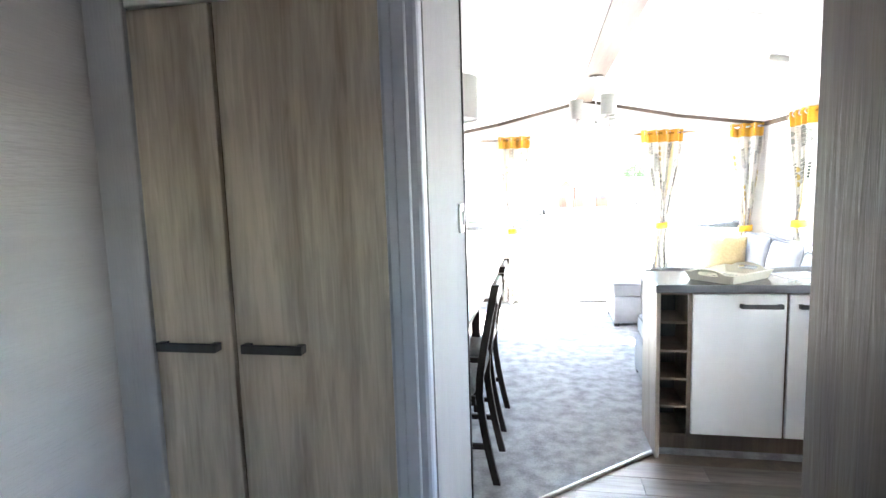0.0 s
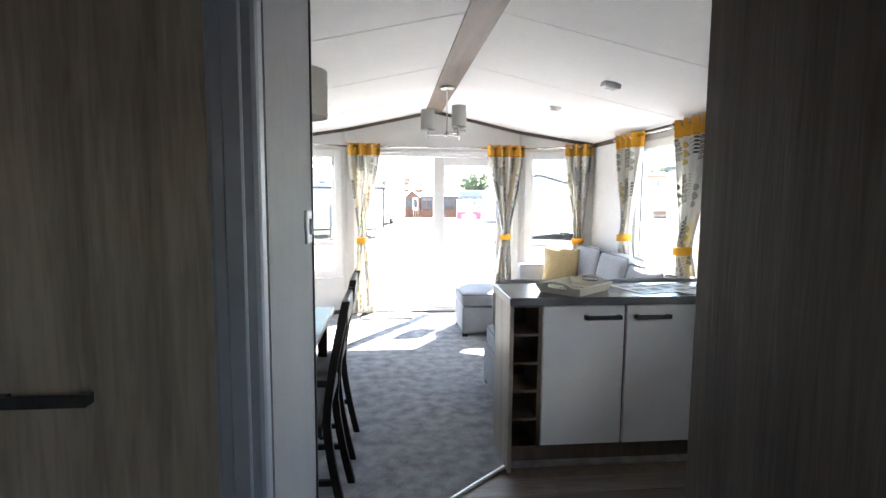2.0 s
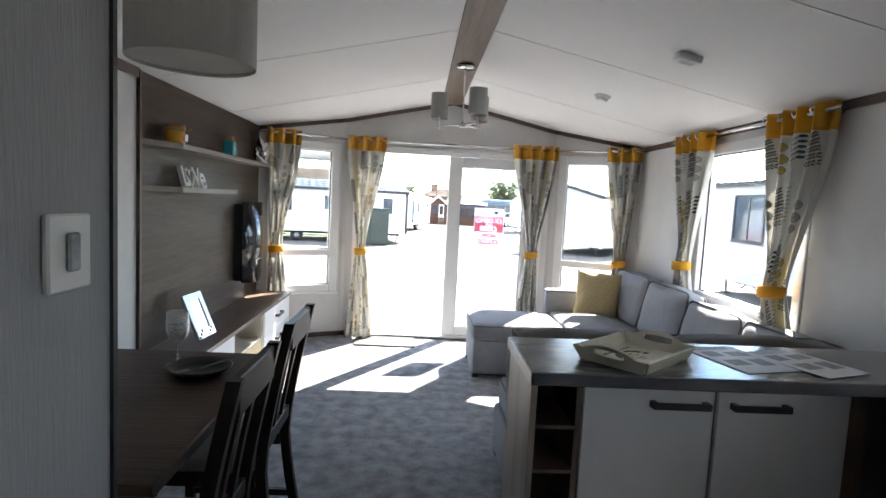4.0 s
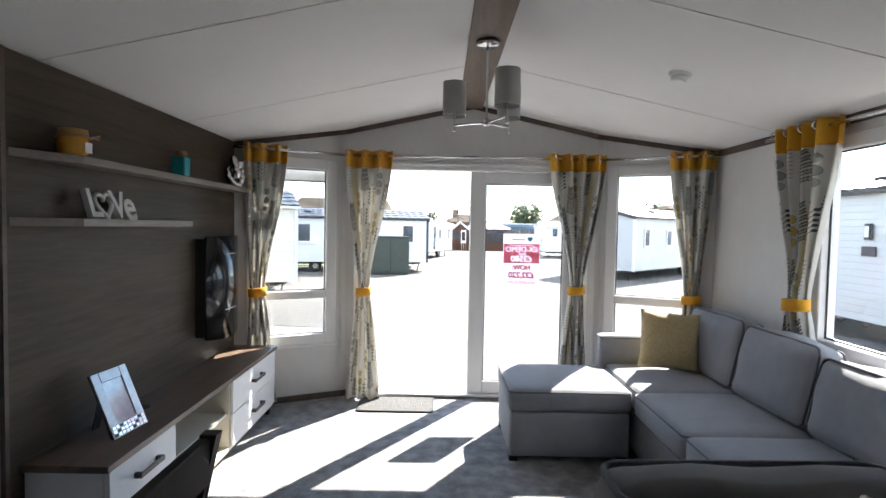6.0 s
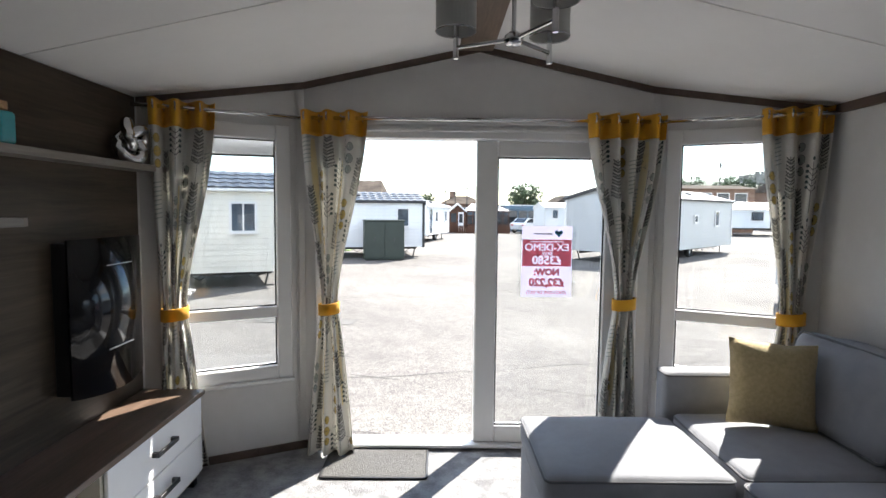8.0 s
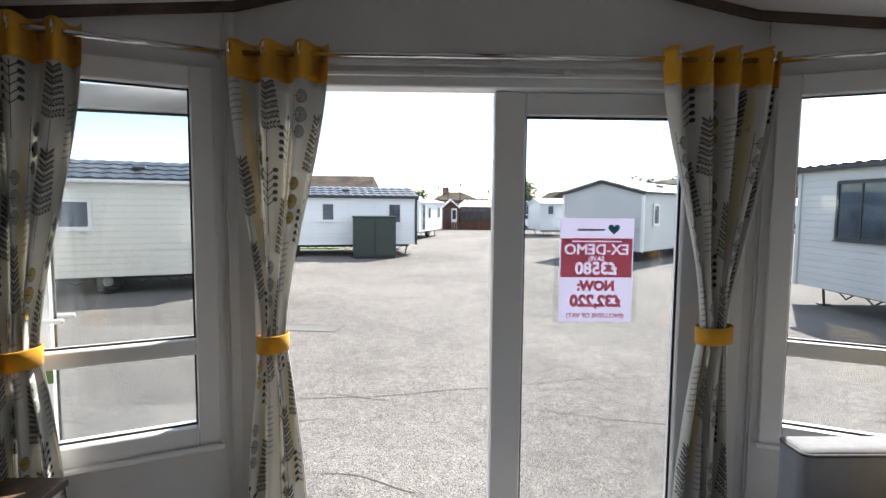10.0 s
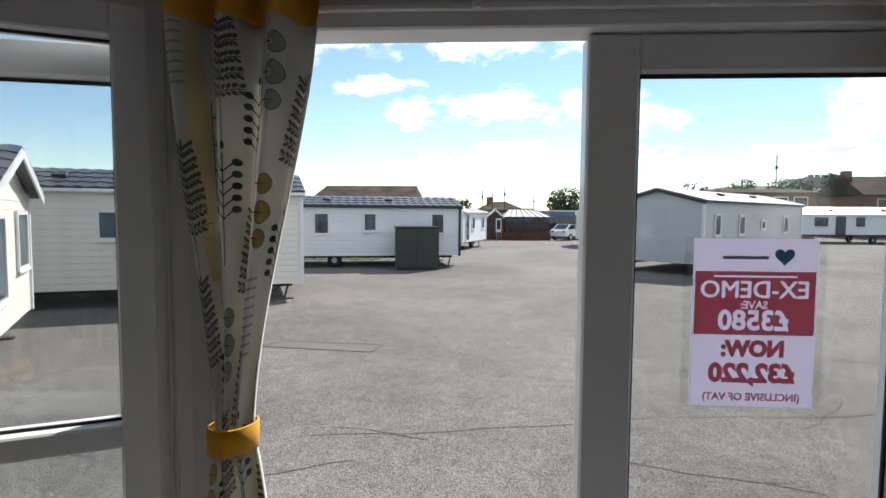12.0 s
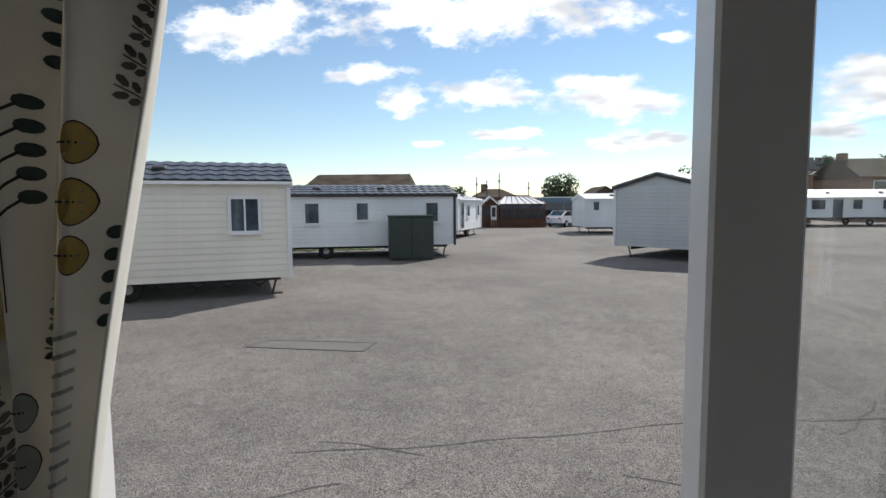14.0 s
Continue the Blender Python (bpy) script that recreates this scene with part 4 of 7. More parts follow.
for ang, w, off, handle in ((0, TW, TD, False), (180, TW, TD, False), (90, TD, TW, True), (-90, TD, TW, True)):
    part("side", tray_side(w, handle, TM @ pose(0, 0, 0, 0, 0, ang) @ Matrix.Translation((0, -off - 0.009, 0.0)) @ pose(0, 0, 0, 22, 0, 0)), M_TRAY, tray)
part("lettering", lettering("VINTAGE KITCHEN", 0.021, TM @ Matrix.Translation((0, 0.066, 0.0083)), 0.0002), M_INK, tray)
bm = bmesh.new()
for k in range(16):
    t0, t1 = (math.pi * (0.04 + 0.92 * (k + q) / 16) for q in (0, 1))
    quad = [(r * math.cos(t), 0.75 * r * math.sin(t) + 0.002, 0.0084) for r, t in ((0.048, t0), (0.072, t0), (0.072, t1), (0.048, t1))]
    bm.faces.new([bm.verts.new(TM @ Vector(v)) for v in quad])
for s in (-1, 1):
    bm.faces.new([bm.verts.new(TM @ Vector((s * x, y, 0.0084))) for x, y in ((0.050, -0.002), (0.074, 0.004), (0.086, -0.012), (0.058, -0.014))][::s])
part("print_banner", bm, M_INK, tray)
for dy, ln, h in ((0.018, 0.044, 0.009), (0.000, 0.062, 0.005), (-0.022, 0.05, 0.007), (-0.036, 0.03, 0.004)):
    n_w = max(3, int(ln / 0.007))
    bm = bmesh.new()
    for k in range(n_w):
        x0 = -ln / 2 + k * ln / n_w
        box(x0, x0 + ln / n_w * (0.4 + 0.25 * (k % 3 == 0)), dy - h / 2 * (0.6 + 0.4 * (k % 2)), dy + h / 2, 0.0081, 0.0085, m=TM, bm=bm)
    part("print_line", bm, M_INK, tray)

for i, (x, y, a) in enumerate(((1.20, 3.29, 14), (1.42, 3.27, 20))):
    lf = thing("leaflet", (x, y, 0.90), "printed white leaflet lying on the worktop", "leaflet", group="leaflets on the worktop")
    m = pose(x, y, 0.9015 + 0.002 * i, 0, 0, a)
    part("sheet", box(-0.105, 0.105, -0.147, 0.147, 0, 0.0012, m=m), M_SHEET, lf)
    for px, py, w, h in ((-0.05, 0.06, 0.03, 0.03), (0.045, 0.05, 0.04, 0.025), (-0.04, -0.04, 0.035, 0.03), (0.05, -0.05, 0.03, 0.035)):
        part("picture", box(px - w, px + w, py - h, py + h, 0.0013, 0.0017, m=m), M_INKG, lf)
    for k in range(5):
        part("text_line", box(-0.08, 0.07, 0.105 + 0.008 * k, 0.108 + 0.008 * k, 0.0013, 0.0017, m=m), M_INKG, lf)


# ---- media wall ----
mw = thing("media_wall_panel", (XL, 5.48, 0), "dark brown wood-effect media wall panel", "wall panel", kind="structure")
part("panel", box(XL + 0.001, XL + 0.012, 4.435, 6.50, 0.0, EAVE - 0.004), M_PANEL, mw)
part("edge_trim", box(XL + 0.001, XL + 0.02, 4.415, 4.434, 0.0, EAVE - 0.004), M_TRIM, mw)
PX = XL + 0.0125
for y0, y1, z, label in ((4.455, 6.62, 1.632, "long wood-effect wall shelf"), (4.455, 5.655, 1.388, "short wood-effect wall shelf")):
    bm = bmesh.new()
    o = [(PX, y0), (PX + 0.115, y0 + 0.22), (PX + 0.115, y1 - 0.06), (PX + 0.085, y1), (PX, y1)]
    if y1 > 6.5:
        o = [(PX, y0), (PX + 0.115, y0 + 0.22), (PX + 0.115, y1 - 0.03), (PX + 0.10, y1), (PX + 0.06, 6.54), (PX, 6.53)]
    lo = [bm.verts.new((x, y, z - 0.03)) for x, y in o]
    hi = [bm.verts.new((x, y, z)) for x, y in o]
    bm.faces.new(lo[::-1]); bm.faces.new(hi)
    for i in range(len(o)):
        j = (i + 1) % len(o)
        bm.faces.new((lo[i], lo[j], hi[j], hi[i]))
    bmesh.ops.recalc_face_normals(bm, faces=bm.faces[:])
    single("wall_shelf", bm, M_SHELF, label, "shelf")

tv = thing("tv_unit", (-1.2, 5.5, 0), "low media unit with dark wood top and white drawers", "media unit")
part("top", box(-1.362, -1.045, 4.49, 6.50, 0.462, 0.488, 0.002), M_UNITTOP, tv)
part("end_panel", box(-1.36, -1.07, 4.505, 4.523, 0.05, 0.461), M_FRONT, tv)
part("end_panel", box(-1.36, -1.07, 6.47, 6.488, 0.05, 0.461), M_UNITTOP, tv)
part("divider", box(-1.36, -1.07, 5.005, 5.021, 0.07, 0.461), M_CREAM, tv)
part("divider", box(-1.36, -1.07, 5.665, 5.681, 0.07, 0.461), M_CREAM, tv)
part("base_board", box(-1.36, -1.07, 4.524, 6.469, 0.05, 0.069), M_CREAM, tv)
part("back_board", box(-1.361, -1.352, 4.524, 6.469, 0.07, 0.461), M_CREAM, tv)
part("shelf", box(-1.351, -1.085, 5.022, 5.664, 0.255, 0.271), M_CREAM, tv)
for y0, y1 in ((4.508, 5.003), (5.684, 6.468)):
    for z0, z1 in ((0.075, 0.262), (0.268, 0.458)):
        d = part("drawer_front", box(-1.069, -1.052, y0, y1, z0, z1, 0.002), M_FRONT, tv)
        yc = (y0 + y1) / 2
        bar_handle(d, "y", yc - 0.09, yc + 0.09, -1.052, (z0 + z1) / 2 + 0.01, 1)
for y in (4.53, 5.33, 6.44):
    part("leg", box(-1.12, -1.08, y - 0.02, y + 0.02, 0.0, 0.049), M_BLACK, tv)

# curved glass electric fire hung on the panel
fire = thing("electric_fire", (-1.3, 6.05, 0.66), "wall-hung electric fire with curved black glass front", "electric fire")
part("body", box(PX, PX + 0.074, 5.872, 6.345, 0.665, 1.28, 0.004), M_BLACK, fire)
bm = bmesh.new()
yc, hw, cols = 6.115, 0.255, 18
for k in range(cols):
    for j in (0,):
        ya, yb = -1 + 2 * k / cols, -1 + 2 * (k + 1) / cols
        q = []
        for t in (ya, yb):
            bulge = 0.055 * (1 - t * t)
            q.append((PX + 0.075 + bulge, yc + hw * t, 0.655 - 0.02 * (1 - t * t), 1.295 + 0.004 * (1 - t * t)))
        v = [bm.verts.new((q[0][0], q[0][1], q[0][2])), bm.verts.new((q[1][0], q[1][1], q[1][2])), bm.verts.new((q[1][0], q[1][1], q[1][3])), bm.verts.new((q[0][0], q[0][1], q[0][3]))]
        w = [bm.verts.new(u.co - Vector((0.008, 0, 0))) for u in v]
        bm.faces.new(v); bm.faces.new(w[::-1])
        bm.faces.new((v[0], w[0], w[1], v[1])); bm.faces.new((v[3], v[2], w[2], w[3]))
bmesh.ops.remove_doubles(bm, verts=bm.verts[:], dist=1e-5)
bmesh.ops.recalc_face_normals(bm, faces=bm.faces[:])
gl = part("glass_front", bm, M_BLACKGLOSS, fire, smooth=True)
for z0, z1 in ((0.82, 0.826), (1.18, 1.183)):
    part("flame_window_trim", box(PX + 0.1285, PX + 0.1315, 6.02, 6.20, z0, z1), M_STEEL, gl)


# ---- shelf ornaments ----
jar = thing("honey_jar", (-1.30, 4.69, 1.632), "amber jar with kraft paper cover and label on the shelf", "jar")
JC = (-1.298, 4.69, 0)
part("jar", lathe([(0, 1.633), (0.046, 1.633), (0.054, 1.645), (0.056, 1.68), (0.052, 1.70), (0.046, 1.706)], JC, 22), M_JARY, jar, smooth=True)
cv = part("cover", lathe([(0.058, 1.700), (0.052, 1.712), (0.050, 1.732), (0.052, 1.735), (0, 1.737)], JC, 22), M_KRAFT, jar, "kraft paper cover", smooth=True)
part("string", lathe([(0.054, 1.707), (0.057, 1.710), (0.054, 1.713)], JC, 22), M_CORK, cv)
part("bow", tube([(-1.25, 4.73, 1.71), (-1.235, 4.755, 1.72), (-1.24, 4.76, 1.705), (-1.25, 4.735, 1.71), (-1.24, 4.70, 1.70)], 0.004), M_CORK, cv)
part("paper_label", box(-1.2415, -1.239, 4.675, 4.715, 1.645, 1.685), M_SHEET, jar, "white paper label")
bot = thing("turquoise_bottle", (-1.30, 5.57, 1.632), "square turquoise bottle with cork stopper on the shelf", "bottle")
part("bottle", box(-1.338, -1.262, 5.532, 5.608, 1.633, 1.742, 0.012, 3), M_TEAL, bot, smooth=False)
part("cork", lathe([(0, 1.743), (0.024, 1.743), (0.03, 1.748), (0.03, 1.772), (0, 1.774)], (-1.30, 5.57, 0), 18), M_CORK, bot)
ht = thing("chrome_ornament", (-1.29, 6.34, 1.632), "polished chrome knotted heart ornament on the shelf", "ornament")
pts = []
for i in range(60):
    t = 2 * math.pi * i / 60
    r = 0.052 + 0.022 * math.cos(3 * t)
    a = 2 * t
    pts.append((-1.29 + 0.028 * math.sin(3 * t), 6.34 + r * math.cos(a) * 1.2, 1.735 + r * math.sin(a) * 1.25))
part("loop", tube(pts, 0.026, True, 12), M_CHROME, ht, smooth=True)

lv = thing("love_letters", (-1.30, 4.93, 1.388), "white painted wooden letters reading LOVE", "ornament")
LM = pose(-1.285, 4.93, 1.390, 0, 0, 90) @ pose(0, 0, 0, 75, 0, 0)
part("letter", lettering("L", 0.165, LM @ Matrix.Translation((-0.126, 0.058, 0)), 0.012, bold=0.004), M_WHITE, lv)
hp = []
for i in range(36):
    t = 2 * math.pi * i / 36
    hp.append(LM @ Vector((-0.044 + 0.0036 * 16 * math.sin(t) ** 3, 0.062 + 0.0038 * (13 * math.cos(t) - 5 * math.cos(2 * t) - 2 * math.cos(3 * t) - math.cos(4 * t)), 0.0)))
part("heart", tube(hp, 0.010, True, 8), M_WHITE, lv, smooth=True)
part("letter", lettering("V", 0.165, LM @ Matrix.Translation((0.042, 0.058, 0)), 0.012, bold=0.004), M_WHITE, lv)
part("letter", lettering("e", 0.205, LM @ Matrix.Translation((0.122, 0.058, 0)), 0.012, bold=0.004), M_WHITE, lv)

ph = thing("photo_frame", (-1.2, 4.82, 0.488), "silver mosaic photo frame leaning on its strut", "photo frame")
PM = pose(-1.155, 4.835, 0.490, 0, 0, 84) @ pose(0, 0, 0, -23, 0, 0)
part("frame_rail", box(-0.105, -0.06, 0, 0.016, 0, 0.28, 0.002, m=PM), M_SILVER, ph)
part("frame_rail", box(0.06, 0.105, 0, 0.016, 0, 0.28, 0.002, m=PM), M_SILVER, ph)
part("frame_rail", box(-0.0595, 0.0595, 0, 0.016, 0.235, 0.28, 0.002, m=PM), M_SILVER, ph)
part("frame_rail", box(-0.0595, 0.0595, 0, 0.016, 0, 0.055, 0.002, m=PM), M_SILVER, ph)
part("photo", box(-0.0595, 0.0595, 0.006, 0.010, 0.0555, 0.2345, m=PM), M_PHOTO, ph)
for i in range(9):
    for j in range(3):
        part("mosaic_tile", box(-0.098 + i * 0.0219, -0.081 + i * 0.0219, -0.003, -0.0002, 0.005 + j * 0.016, 0.017 + j * 0.016, m=PM), M_CHROME if (i * 2 + j * 3) % 5 else M_BLACK, ph)
part("strut", box(-0.02, 0.02, 0.018, 0.022, 0.0, 0.19, m=pose(-1.29, 4.83, 0.489, 0, 0, 84) @ pose(0, 0, 0, 12, 0, 0)), M_BLACK, ph)
gm = thing("cable_grommet", (-1.27, 5.13, 0.488), "round dark cable grommet in the unit top", "grommet")
part("disc", lathe([(0, 0.4885), (0.03, 0.4885), (0.03, 0.491), (0.026, 0.492), (0, 0.492)], (-1.27, 5.13, 0), 20), M_BLACK, gm)


# ---- curtains ----
def curtain(name, origin, d, n, w_top, tie, w_tie, c_bot, w_bot, z_top, z_tie, z_bot, folds, label, seed, flip=False):
    """Eyelet curtain gathered by a tie-back. origin: middle of the heading; d: along the pole; n: into the room; tie, c_bot: shifts along d."""
    origin, d, n = Vector(origin), Vector(d).normalized(), Vector(n).normalized()
    rnd = random.Random(seed)
    ph = [rnd.uniform(-0.6, 0.6) for _ in range(6)]

    def ease(t):
        return t * t * (3 - 2 * t)

    def state(z):
        if z >= z_tie:
            t = (z_top - z) / (z_top - z_tie)
            k = ease(t) ** 1.15
            return (0 + (tie - 0) * k, w_top + (w_tie - w_top) * (0.25 * t + 0.75 * k), 0.050 * (1 - k) + 0.024 * k)
        t = (z_tie - z) / (z_tie - z_bot)
        k = t ** 0.75
        return (tie + (c_bot - tie) * k, w_tie + (w_bot - w_tie) * k, 0.022 + 0.018 * k)

    def surf(u, z, lift=0.0):
        c, w, amp = state(z)
        a = 2 * math.pi * folds * u
        drift = 0.5 * math.sin(3.1 * (z_top - z) + ph[0]) * min(1, (z_top - z) * 2)
        wave = math.sin(a + 0.35 * drift + 0.25 * ph[1])
        wave = math.copysign(abs(wave) ** 0.8, wave)
        off = amp * wave + 0.10 * amp * math.sin(2 * a + ph[2] + 1.7 * z)
        lat = (u - 0.5) * w + 0.012 * ph[4] * math.sin(0.5 * a + 4 * z)
        round_ = 0.35 * w_tie * math.cos((u - 0.5) * math.pi) * math.exp(-((z - z_tie) / 0.16) ** 2)
        p = origin + d * (c + lat) + n * (off + round_)
        p = Vector((p.x, p.y, z))
        if lift:
            du = surf(min(u + 0.004, 1.0), z) - surf(max(u - 0.004, 0.0), z)
            dz = surf(u, z + 0.01) - surf(u, z - 0.01)
            nn = du.cross(dz).normalized()
            p += lift * (nn if nn.dot(n) > 0 else -nn)
        return p
    cols = round(folds * 2)
    fabric_w = 0.112 * cols
    cur = thing(name, (origin.x, origin.y, z_bot), label, "curtain", group="printed lounge curtains")

    def sheet(z0, z1, nz, mat, nm, lab="", lift=0.0):
        bm = bmesh.new()
        nu = int(folds * 24)
        g = [[bm.verts.new(surf(i / nu, z0 + (z1 - z0) * j / nz, lift)) for i in range(nu + 1)] for j in range(nz + 1)]
        for j in range(nz):
            for i in range(nu):
                bm.faces.new((g[j][i], g[j][i + 1], g[j + 1][i + 1], g[j + 1][i]))
        ob = part(nm, bm, mat, cur, lab, smooth=True)
        so = ob.modifiers.new("cloth", "SOLIDIFY")
        so.thickness, so.offset = 0.002, -1
        return ob
    z_band = z_top - 0.135
    cloth = sheet(z_bot, z_band, 44, M_CURTAIN, "cloth")
    sheet(z_band, z_top, 6, M_MUSTARD, "heading_band", "mustard yellow heading band")

    # printed motifs laid on the cloth
    inks = {"d": bmesh.new(), "g": bmesh.new(), "t": bmesh.new(), "s": bmesh.new(), "y": bmesh.new(), "w": bmesh.new()}

    def put(ink, pts, lift):
        """Small flat shape from (metres across, height) points."""
        bm = inks[ink]
        vs = []
        for x, z in pts:
            u = x / fabric_w
            if not (0.005 < u < 0.995 and z_bot + 0.01 < z < z_band - 0.004):
                return
            vs.append(bm.verts.new(surf(u, z, lift)))
        bm.faces.new(vs)

    def oval(ink, cx, cz, rx, rz, ang=0.0, lift=0.0022, k=10):
        ca, sa = math.cos(ang), math.sin(ang)
        ps = [(rx * math.cos(2 * math.pi * i / k), rz * math.sin(2 * math.pi * i / k)) for i in range(k)]
        ps = [(cx + ca * a - sa * b, cz + sa * a + ca * b) for a, b in ps]
        for i in range(k):
            put(ink, [(cx, cz), ps[i], ps[(i + 1) % k]], lift)

    def line(ink, x0, z0, x1, z1, t=0.0022, lift=0.0025):
        steps = max(1, int(math.hypot(x1 - x0, z1 - z0) / 0.02))
        dx, dz = x1 - x0, z1 - z0
        ln = math.hypot(dx, dz)
        px, pz = -dz / ln * t, dx / ln * t
        for i in range(steps):
            a, b = i / steps, (i + 1) / steps
            put(ink, [(x0 + dx * a - px, z0 + dz * a - pz), (x0 + dx * b - px, z0 + dz * b - pz), (x0 + dx * b + px, z0 + dz * b + pz), (x0 + dx * a + px, z0 + dz * a + pz)], lift)

    def dots(x, z):
        line("d", x, z - 0.10, x, z + 0.16)
        oval("t", x, z + 0.175, 0.009, 0.010)
        for i in range(5):
            zz = z + 0.02 + 0.027 * i
            for s in (-1, 1):
                line("d", x, zz - 0.012, x + s * 0.036, zz + 0.008, 0.0018)
                oval("t", x + s * 0.044, zz + 0.011, 0.0125, 0.0085)

    def leafy(x, z, ink="g"):
        line(ink, x, z - 0.14, x, z + 0.17, 0.0016)
        for i in range(6):
            zz = z - 0.02 + 0.035 * i
            ln = 0.062 * (1 - 0.09 * i)
            for s in (-1, 1):
                line(ink, x, zz, x + s * ln, zz + 0.020, 0.0011)
                for k in range(4):
                    f = (k + 0.7) / 4.2
                    for o in (-1, 1):
                        oval(ink, x + s * ln * f, zz + 0.020 * f + o * 0.0085, 0.0085, 0.0048, s * (0.5 * o + 0.3), k=6)
        oval(ink, x, z + 0.178, 0.005, 0.012, k=6)

    def discs(x, z, ink):
        line("d", x, z - 0.14, x, z + 0.13, 0.0013)
        for i, (r, dz) in enumerate(((0.027, 0.09), (0.031, 0.025), (0.026, -0.035))):
            line("d", x, z + dz, x + 0.05, z + dz, 0.0012, 0.003)
            oval("d", x + 0.045, z + dz, r + 0.0018, r * 0.82 + 0.0018, 0, 0.0020, 16)
            oval(ink, x + 0.045, z + dz, r, r * 0.82, 0, 0.0024, 16)
            for q in range(3):
                line("s", x + 0.03, z + dz - 0.012 + 0.012 * q, x + 0.062, z + dz - 0.012 + 0.012 * q, 0.001, 0.0027)

    def brush(x, z):
        for i in range(9):
            line("s", x - 0.04, z + 0.022 * i, x + 0.035, z + 0.022 * i + 0.008, 0.0028)

    def wash(x, z):
        for i in range(22):
            zz = z - 0.40 + 0.028 * i
            w0, w1 = (0.024 * math.sin(math.pi * min(max(q / 22, 0.03), 0.97)) ** 0.5 for q in (i, i + 1))
            put("w", [(x - w0, zz), (x + w0, zz), (x + w1, zz + 0.0285), (x - w1, zz + 0.0285)], 0.0017)
    kinds = [dots, lambda x, z: discs(x - 0.03, z, "s"), leafy, brush, lambda x, z: discs(x - 0.03, z, "y"), leafy]
    for c in range(cols):
        x = (c + 0.5) * fabric_w / cols
        if flip:
            x = fabric_w - x
        for r in range(7):
            z = 1.68 - 0.31 * r - 0.15 * (c % 2)
            kinds[(2 * c + r + seed) % 6 if r % 2 else (c + r + seed + 2) % 6](x, z)
            if (3 * c + 2 * r + seed) % 9 == 1:
                wash(x + 0.052, z - 0.05)
    for key, mat, nm in (("d", M_PRINT_D, "charcoal_print"), ("g", M_PRINT_G, "grey_print"), ("t", M_PRINT_T, "teal_print"), ("s", M_PRINT_S, "sage_print"), ("y", M_PRINT_Y, "ochre_print"), ("w", M_PRINT_W, "yellow_print")):
        if inks[key].verts:
            tagged(part(nm, inks[key], mat, cloth, smooth=True), kind="stuff")
        else:
            inks[key].free()
    # tie-back band
    c, w, amp = state(z_tie)
    hw, hd = w / 2 + 0.012, amp + 0.35 * w_tie * 0.5 + 0.014
    bm = bmesh.new()
    rows = []
    for dz in (-0.030, -0.029, 0.029, 0.030):
        e = 0.0 if abs(dz) > 0.0295 else 0.003
        row = []
        for i in range(24):
            a = 2 * math.pi * i / 24
            p = origin + d * (c + (hw + e) * math.cos(a)) + n * (0.35 * w_tie * 0.5 + (hd + e) * math.sin(a))
            row.append(bm.verts.new((p.x, p.y, z_tie + dz + 0.006 * math.cos(a))))
        rows.append(row)
    for a_, b_ in zip(rows, rows[1:]):
        for i in range(24):
            bm.faces.new((a_[i], a_[(i + 1) % 24], b_[(i + 1) % 24], b_[i]))
    ob = part("tie_back", bm, M_MUSTARD, cur, "mustard yellow tie-back", smooth=True)
    so = ob.modifiers.new("cloth", "SOLIDIFY")
    so.thickness = 0.003
    # eyelets where the cloth crosses the pole
    zr = z_top - 0.035
    for k in range(int(folds * 2)):
        u = (k + 0.5) / (folds * 2)
        p = surf(u, zr)
        ax = d
        cpts = [p + Vector((0, 0, 1)) * 0.021 * math.cos(t) + n * 0.021 * math.sin(t) for t in np.linspace(0, 2 * math.pi, 14, endpoint=False)]
        part("eyelet", tube(cpts, 0.0045, True, 6), M_CHROME, cur, smooth=True)
    return cur


def pole(points, label):
    p = thing("curtain_pole", points[0], label, "curtain pole", group="chrome curtain poles")
    part("rod", tube(points, 0.011, seg=12), M_CHROME, p, smooth=True)
    return p


dl = Vector((WB[0] - WA[0], WB[1] - WA[1], 0)).normalized()
nl = Vector((dl.y, -dl.x, 0))
dr_ = Vector((-dl.x, dl.y, 0))
nr = Vector((-dl.y, -dl.x, 0))
RZ = 1.93
pf = pole([(-0.63, 6.80, RZ), (1.41, 6.80, RZ)], "polished chrome curtain pole over the patio doors")
pa = pole([(XL + 0.02, 6.45, RZ), (-0.635, 6.795, RZ)], "polished chrome curtain pole over the side light")
pb = pole([(1.415, 6.795, RZ), (XR - 0.02, 6.45, RZ)], "polished chrome curtain pole over the side light")
pr = pole([(XR - 0.085, 5.80, RZ), (XR - 0.085, 4.08, RZ)], "polished chrome curtain pole over the sofa window")
for p, q, par in (((-0.655, 6.785, RZ), (-0.665, 6.865, RZ), pa), ((1.435, 6.785, RZ), (1.445, 6.865, RZ), pb), ((0.385, 6.80, RZ), (0.385, 6.90, RZ), pf),
                  ((XR - 0.085, 5.72, RZ), (XR, 5.72, RZ), pr), ((XR - 0.085, 4.2, RZ), (XR, 4.2, RZ), pr), ((XL + 0.05, 6.465, RZ), (XL + 0.03, 6.54, RZ), pa), ((XR - 0.05, 6.465, RZ), (XR - 0.03, 6.54, RZ), pb)):
    part("bracket", tube([p, q], 0.007), M_CHROME, par)

